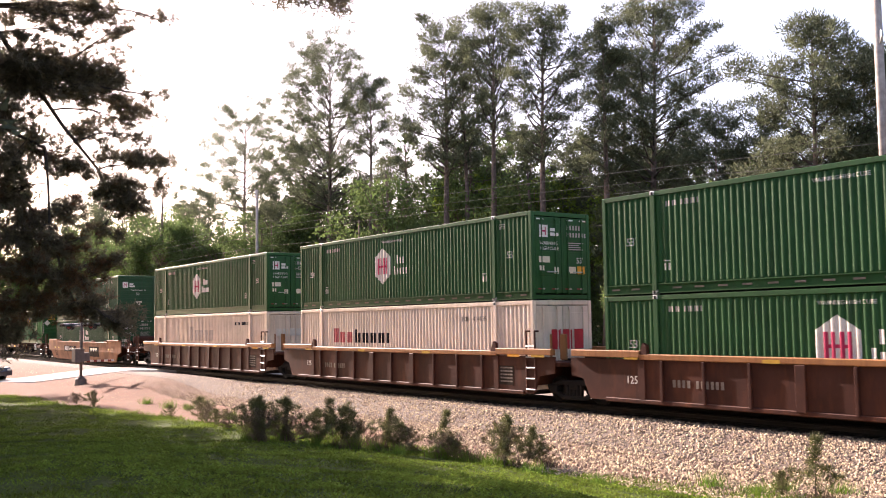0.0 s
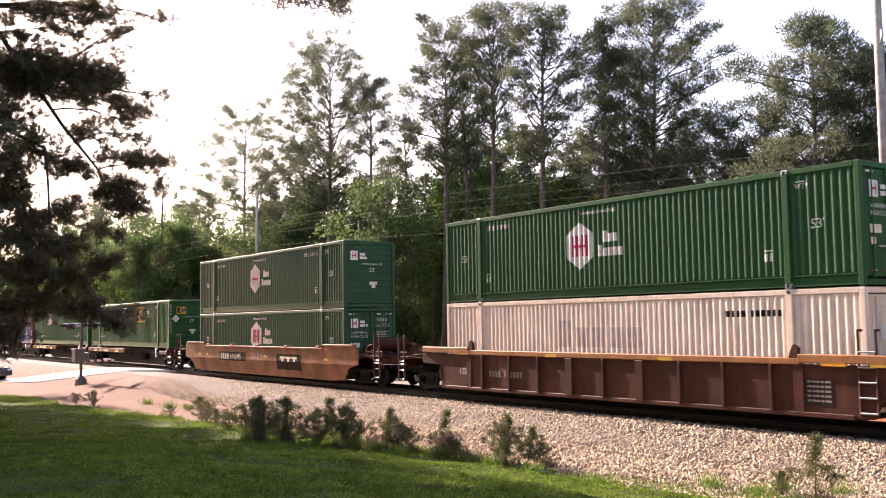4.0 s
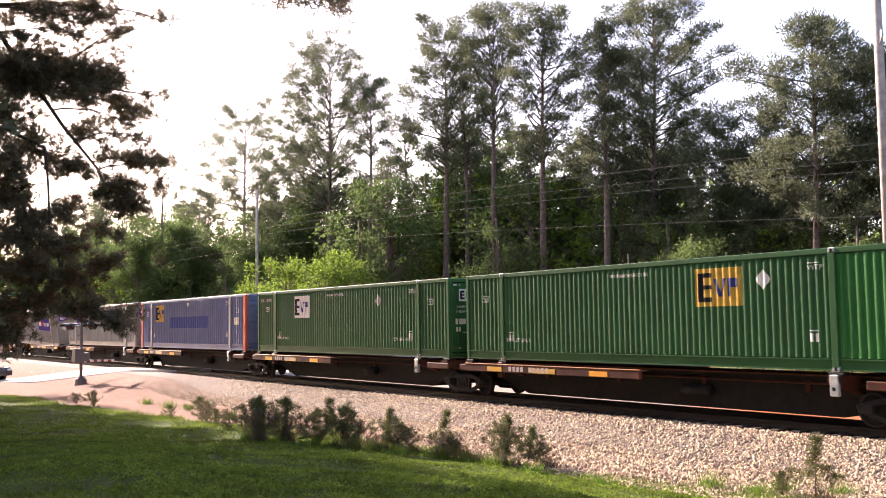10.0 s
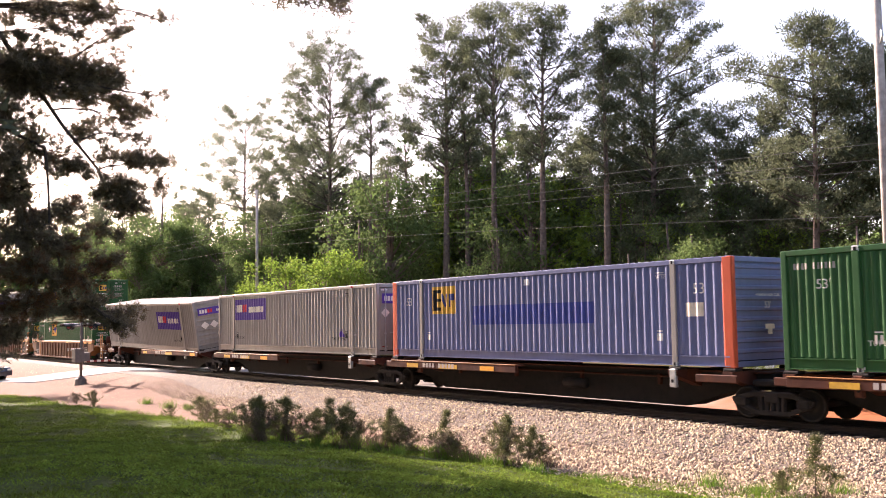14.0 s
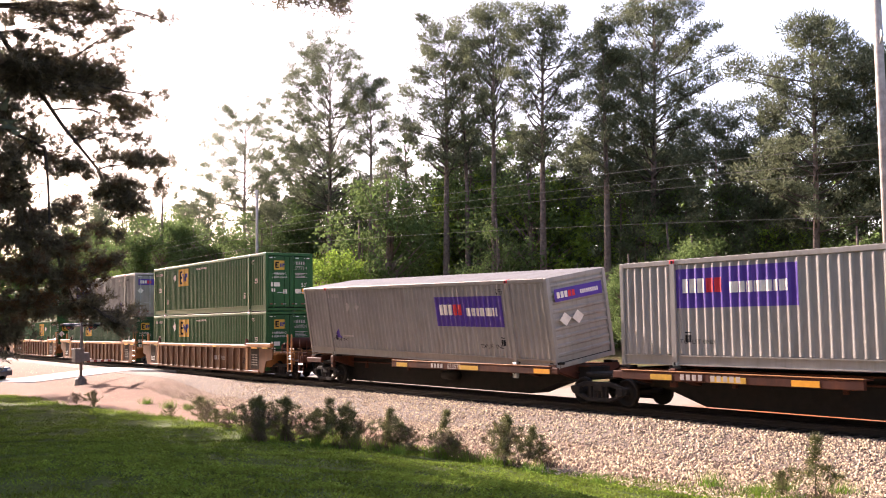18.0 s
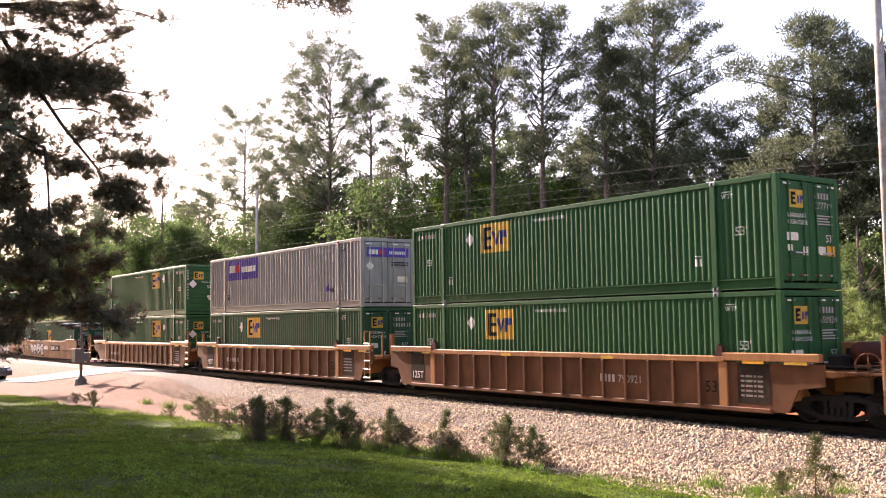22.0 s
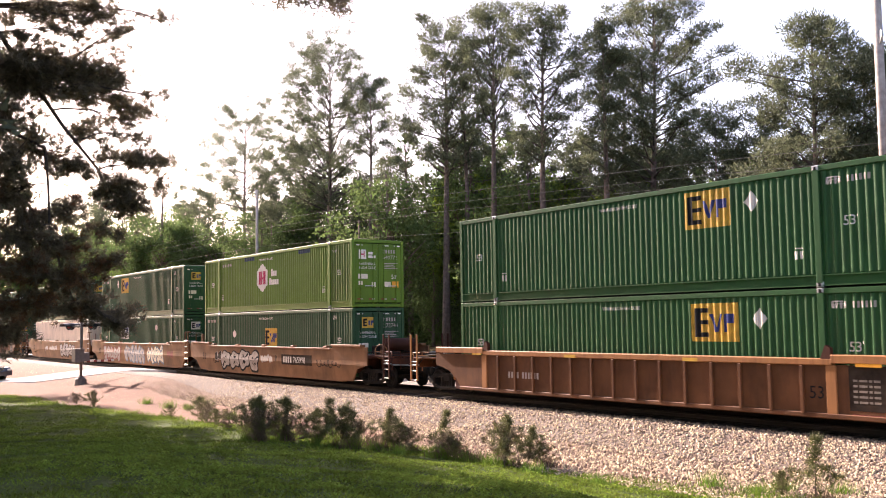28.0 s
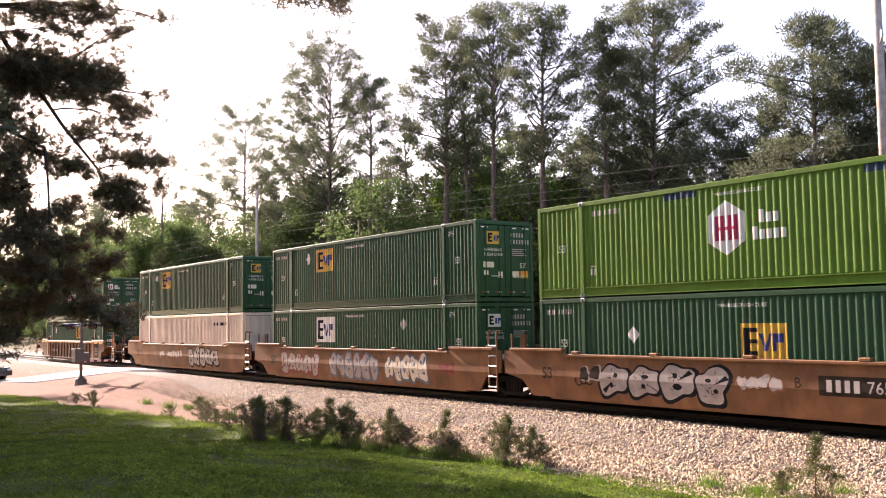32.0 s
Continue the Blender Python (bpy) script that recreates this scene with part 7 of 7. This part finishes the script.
def overhead_pine():
    """Stands beside the viewer; one limb hangs into the top of the view."""
    rr, rg = random.Random(17), np.random.default_rng(17)
    t = empty("pine_tree", pose(-2.5, -7.0, ground_z(-2.5, -7.0) - 0.1), "tall pine beside the lawn with a limb overhead", "tree", "near pines")
    part("trunk", Shape().path([(0, 0, 0), (0.1, 0, 6), (0, 0.1, 12), (0.1, 0, 18)], [0.3, 0.25, 0.17, 0.05], 10), M["bark"], t, smooth=True)
    wood, cs, ds = Shape(), [], []
    for tip, start in (((-13.3, 15.9, 7.62), 5.5), ((-13.9, 15.3, 7.86), 6.3)):
        p, q = Vector((0, 0, start)), Vector(tip)
        pts = [p.lerp(q, s / 8) + Vector((0.15 * math.sin(s * 2), 0.1 * math.cos(s), 0.5 * math.sin(s / 8 * 3.14))) for s in range(9)]
        wood.path(pts, [0.11 * (1 - 0.1 * s) for s in range(9)], 6)
        for s in range(44):
            e = pts[8].lerp(pts[7], rr.random() * 0.8) + Vector((rr.uniform(-0.35, 0.35), rr.uniform(-0.35, 0.35), rr.uniform(-0.12, 0.3)))
            cs.append(tuple(e))
            ds.append((0, 0, 0.2))
    for i in range(26):
        f = 9 + 8.8 * i / 25
        a = i * 2.4
        e = Vector((3.2 * math.cos(a), 3.2 * math.sin(a), f + 1.0)) * 1.0
        wood.tube((0, 0, f), e, 0.06, 0.02, 5, False)
        for s in range(8):
            cs.append(tuple(Vector((0, 0, f)).lerp(e, rr.uniform(0.4, 1.1)) + Vector((rr.uniform(-0.6, 0.6), rr.uniform(-0.6, 0.6), rr.uniform(-0.3, 0.5)))))
            ds.append((0, 0, 0.3))
    part("branching", wood, M["bark"], t)
    v, k = blades(rg, cs, ds, 60, 0.22, 0.012, 0.12)
    part("crown", soup("crown", v, k, M["needle_dark"]), None, t)


overhead_pine()

# ---- poles and wires ----
M["pole"] = mat("weathered_pole_timber", (0.36, 0.315, 0.28), 0.9, var=0.25, scale=4, dirt=(0.12, 0.1, 0.09), dirt_amt=0.5, streak=5.0, bump=0.5, fine=25)
M["wire"] = mat("wire", (0.12, 0.12, 0.12), 0.5, 0.3, bump=0)


def utility_pole(x, y, top, r, heights):
    z = ground_z(x, y) - 0.3
    p = empty("utility_pole", pose(x, y, z), "tall weathered timber utility pole with brackets", "pole", "utility poles")
    part("shaft", Shape().tube((0, 0, 0), (0, 0, top - z), r, r * 0.72, 14), M["pole"], p, smooth=True)
    for i, h in enumerate(heights):
        part("bracket", Shape().tube((0, 0, h - z), (0.28, -0.25, h - z + 0.3), 0.035, n=6).tube((0.28, -0.25, h - z + 0.3), (0.28, -0.25, h - z + 0.52), 0.06, 0.04, 8), M["chrome"], p, "grey insulator bracket")
    return p


utility_pole(-18.15, 32.0, 16.5, 0.2, (14.0, 12.0))
utility_pole(-69.7, 32.0, 13.2, 0.13, (12.6,))
utility_pole(34.0, 32.0, 16.5, 0.30, (14.0, 12.0))
for za, zb in ((8.62, 10.6), (8.05, 10.1), (7.68, 9.6), (6.05, 8.7)):
    s = Shape()
    a, b, c = Vector((-18.35, 32.0, za)), Vector((-69.7, 32.0, zb)), Vector((34, 32.0, za))
    pts = [a.lerp(b, i / 16) + Vector((0, 0, 0.25 * 4 * (i / 16) * (1 - i / 16))) for i in range(17)]
    s.path(pts, [0.008] * 17, 4)
    s.path([c, a], [0.008, 0.008], 4)
    s.path([b, (-150, 34, zb + 0.4)], [0.008, 0.008], 4)
    thing("overhead_wire", s, M["wire"], Matrix(), "thin grey overhead wire between timber poles", "wire", "overhead wires")

# ---- crossing signals ----
M["lens"] = mat("dark_red_lens", (0.25, 0.02, 0.02), 0.25, bump=0)
M["hood"] = mat("glossy_black_hood", (0.012, 0.012, 0.014), 0.25, var=0.2, bump=0, spec=0.5)
M["silver"] = mat("aluminium_paint", (0.15, 0.135, 0.125), 0.6, 0.1, var=0.15, scale=6, dirt=(0.2, 0.17, 0.15), dirt_amt=0.4)


def crossing_signal(x, y, z, turn, buck):
    c = empty("crossing_signal", pose(x, y, z, 0, 0, turn), "silver level crossing signal mast with hooded lights", "crossing signal", "crossing signals")
    part("base", Shape().tube((0, 0, -0.1), (0, 0, 0.32), 0.36, 0.32, 14).tube((0, 0, 0.32), (0, 0, 0.5), 0.3, 0.14, 14), M["silver"], c)
    part("mast", Shape().tube((0, 0, 0.5), (0, 0, 4.55), 0.085, n=12).tube((0, 0, 4.55), (0, 0, 4.62), 0.1, 0.02, 12), M["silver"], c, smooth=True)
    part("relay_box", Shape().box((0.12, -0.22, 1.68), (0.6, 0.55, 0.76), 0.03).box((0.12, -0.22, 2.08), (0.68, 0.62, 0.05), 0.01).box((0.15, 0.2, 1.62), (0.45, 0.36, 0.5), 0.03), M["silver"], c, "grey steel relay box")
    swung = Matrix.Rotation(radians(36), 4, 'Z')       # the lights look up and down the slanting road
    part("cross_arm", Shape().tube((-0.85, 0, 3.4), (0.85, 0, 3.4), 0.045, n=8), M["silver"], c).matrix_basis = swung
    for sx in (-0.75, 0.75):
        for d in (-1, 1):
            s = Shape().tube((sx, d * 0.10, 3.4), (sx, d * 0.14, 3.4), 0.21, n=18).tube((sx, 0, 3.4), (sx, d * 0.11, 3.4), 0.12, 0.16, 12)
            l = part("signal_light", s, M["hood"], c, "round black backing with a long black hood")
            l.matrix_basis = swung
            part("lens", Shape().tube((sx, d * 0.141, 3.4), (sx, d * 0.16, 3.4), 0.12, 0.09, 14), M["lens"], l)
            h = Shape()
            for i in range(9):
                a0, a1 = math.pi * i / 9, math.pi * (i + 1) / 9
                q = lambda a, yy: (sx + 0.19 * math.cos(a), yy, 3.4 + 0.19 * math.sin(a))
                h.add([q(a0, d * 0.14), q(a1, d * 0.14), q(a1, d * 0.78), q(a0, d * 0.78)], [(0, 1, 2, 3)])
            part("hood", h, M["hood"], l)
    if not buck:
        g = part("gate_arm", Shape().box((-0.1, 1.05, 1.35), (0.05, 1.9, 0.12), 0.01), M["mwhite"], c, "white gate arm with red stripes")
        for i in range(4):
            part("stripe", Shape().box((-0.1, 0.45 + 0.42 * i, 1.35), (0.056, 0.2, 0.124)), M["mdull"], g)
    if buck:
        for a in (45, -45):
            b = part("crossbuck", Shape().box((0, 0, 0), (1.2, 0.02, 0.22), 0.004), M["mwhite"], c, "white crossbuck board")
            b.matrix_basis = pose(0, -0.09 - 0.012 * (a > 0), 4.1, 0, a, 0)
    return c


crossing_signal(-58.7, 15.8, ground_z(-58.7, 15.8) - 0.02, 4, False)
crossing_signal(-47.5, 28.2, ground_z(-47.5, 28.2) - 0.02, 60, True)


# ---- parked vehicles ----
M["glass"] = mat("dark_window_glass", (0.02, 0.025, 0.03), 0.08, 0.0, var=0.05, bump=0, spec=0.8)
M["tyre"] = mat("tyre_rubber", (0.02, 0.02, 0.02), 0.85, var=0.2, bump=0.2)
M["carblack"] = mat("dark_blue_car_paint", (0.018, 0.022, 0.035), 0.22, 0.2, var=0.08, bump=0, spec=0.6)
M["carwhite"] = mat("white_car_paint", (0.75, 0.76, 0.78), 0.25, 0.0, var=0.05, bump=0, spec=0.6)
M["lamp"] = mat("headlight_glass", (0.75, 0.75, 0.72), 0.1, 0.3, var=0.05, bump=0)


def car(x, y, turn, paint_key, label):
    z = ground_z(x, y) + 0.02
    c = empty("car", pose(x, y, z, 0, 0, turn), label, "car", "parked cars")
    prof = [(-2.25, 0.35), (-2.2, 0.8), (-2.0, 0.95), (-1.35, 1.02), (-0.75, 1.42), (0.55, 1.45), (1.25, 1.0), (2.05, 0.86), (2.28, 0.62), (2.28, 0.33)]
    body = Shape()
    for w, y0 in ((0.86, 0), ):
        n = len(prof)
        for k, (yy, f) in enumerate(((-0.88, 0.0), (-0.84, 1.0), (0.84, 1.0), (0.88, 0.0))):
            for px, pz in prof:
                inset = 0.0 if pz < 0.98 else 0.14
                body.v.append((px * (1.0 if f else 0.99), yy * (1 - inset / 0.88) if abs(yy) else yy, pz))
        for k in range(3):
            for i in range(n):
                j = (i + 1) % n
                body.f.append((k * n + i, k * n + j, (k + 1) * n + j, (k + 1) * n + i))
        body.f.append(tuple(range(n))[::-1])
        body.f.append(tuple(range(3 * n, 4 * n)))
    part("body", body, M[paint_key], c)
    for sy in (-1, 1):
        part("side_window", Shape().prism([(-1.2, 1.04), (-0.72, 1.36), (0.5, 1.38), (1.08, 1.04)], -0.004, 0.004), M["glass"], c).matrix_basis = pose(0, sy * 0.752, 0)
        for wx in (-1.38, 1.42):
            w = part("wheel", Shape().tube((wx, sy * 0.68, 0.33), (wx, sy * 0.9, 0.33), 0.33, n=20), M["tyre"], c)
            part("rim", Shape().tube((wx, sy * 0.9, 0.33), (wx, sy * 0.915, 0.33), 0.21, 0.17, 14), M["chrome"], w)
        part("headlight", Shape().box((2.24, sy * 0.62, 0.72), (0.1, 0.3, 0.13), 0.03), M["lamp"], c)
        part("mirror", Shape().box((0.85, sy * 0.95, 1.02), (0.12, 0.16, 0.12), 0.03), M[paint_key], c)
    for x0, z0, x1, z1 in ((0.60, 1.43, 1.22, 1.03), (-0.80, 1.40, -1.3, 1.05)):
        s = 1 if x0 > 0 else -1
        part("windscreen", Shape().add([(x0 + 0.01 * s, -0.66, z0 + 0.012), (x0 + 0.01 * s, 0.66, z0 + 0.012), (x1 + 0.01 * s, 0.7, z1 + 0.014), (x1 + 0.01 * s, -0.7, z1 + 0.014)], [(0, 1, 2, 3)]), M["glass"], c)
    return c


car(-72.1, 12.55, 33, "carblack", "dark blue car waiting at the level crossing")
car(-23.6, 33.6, 20, "carwhite", "white car parked behind young pines")


# ---- the train runs ----
def motions():
    for ob, m in MOVERS:
        rows = []
        for k in range(17):
            t = k * 2.0
            q = m.copy()
            q.translation.x += run(t)
            rows.append((t, q))
        walk(ob, rows)
    for w, dx in SPIN:
        rows = []
        n = 480
        for k in range(n + 1):
            t = 32.0 * k / n
            rows.append((t, Matrix.Translation((dx, 0, R0)) @ Matrix.Rotation(run(t) / R0, 4, 'Y')))
        walk(w, rows)


motions()
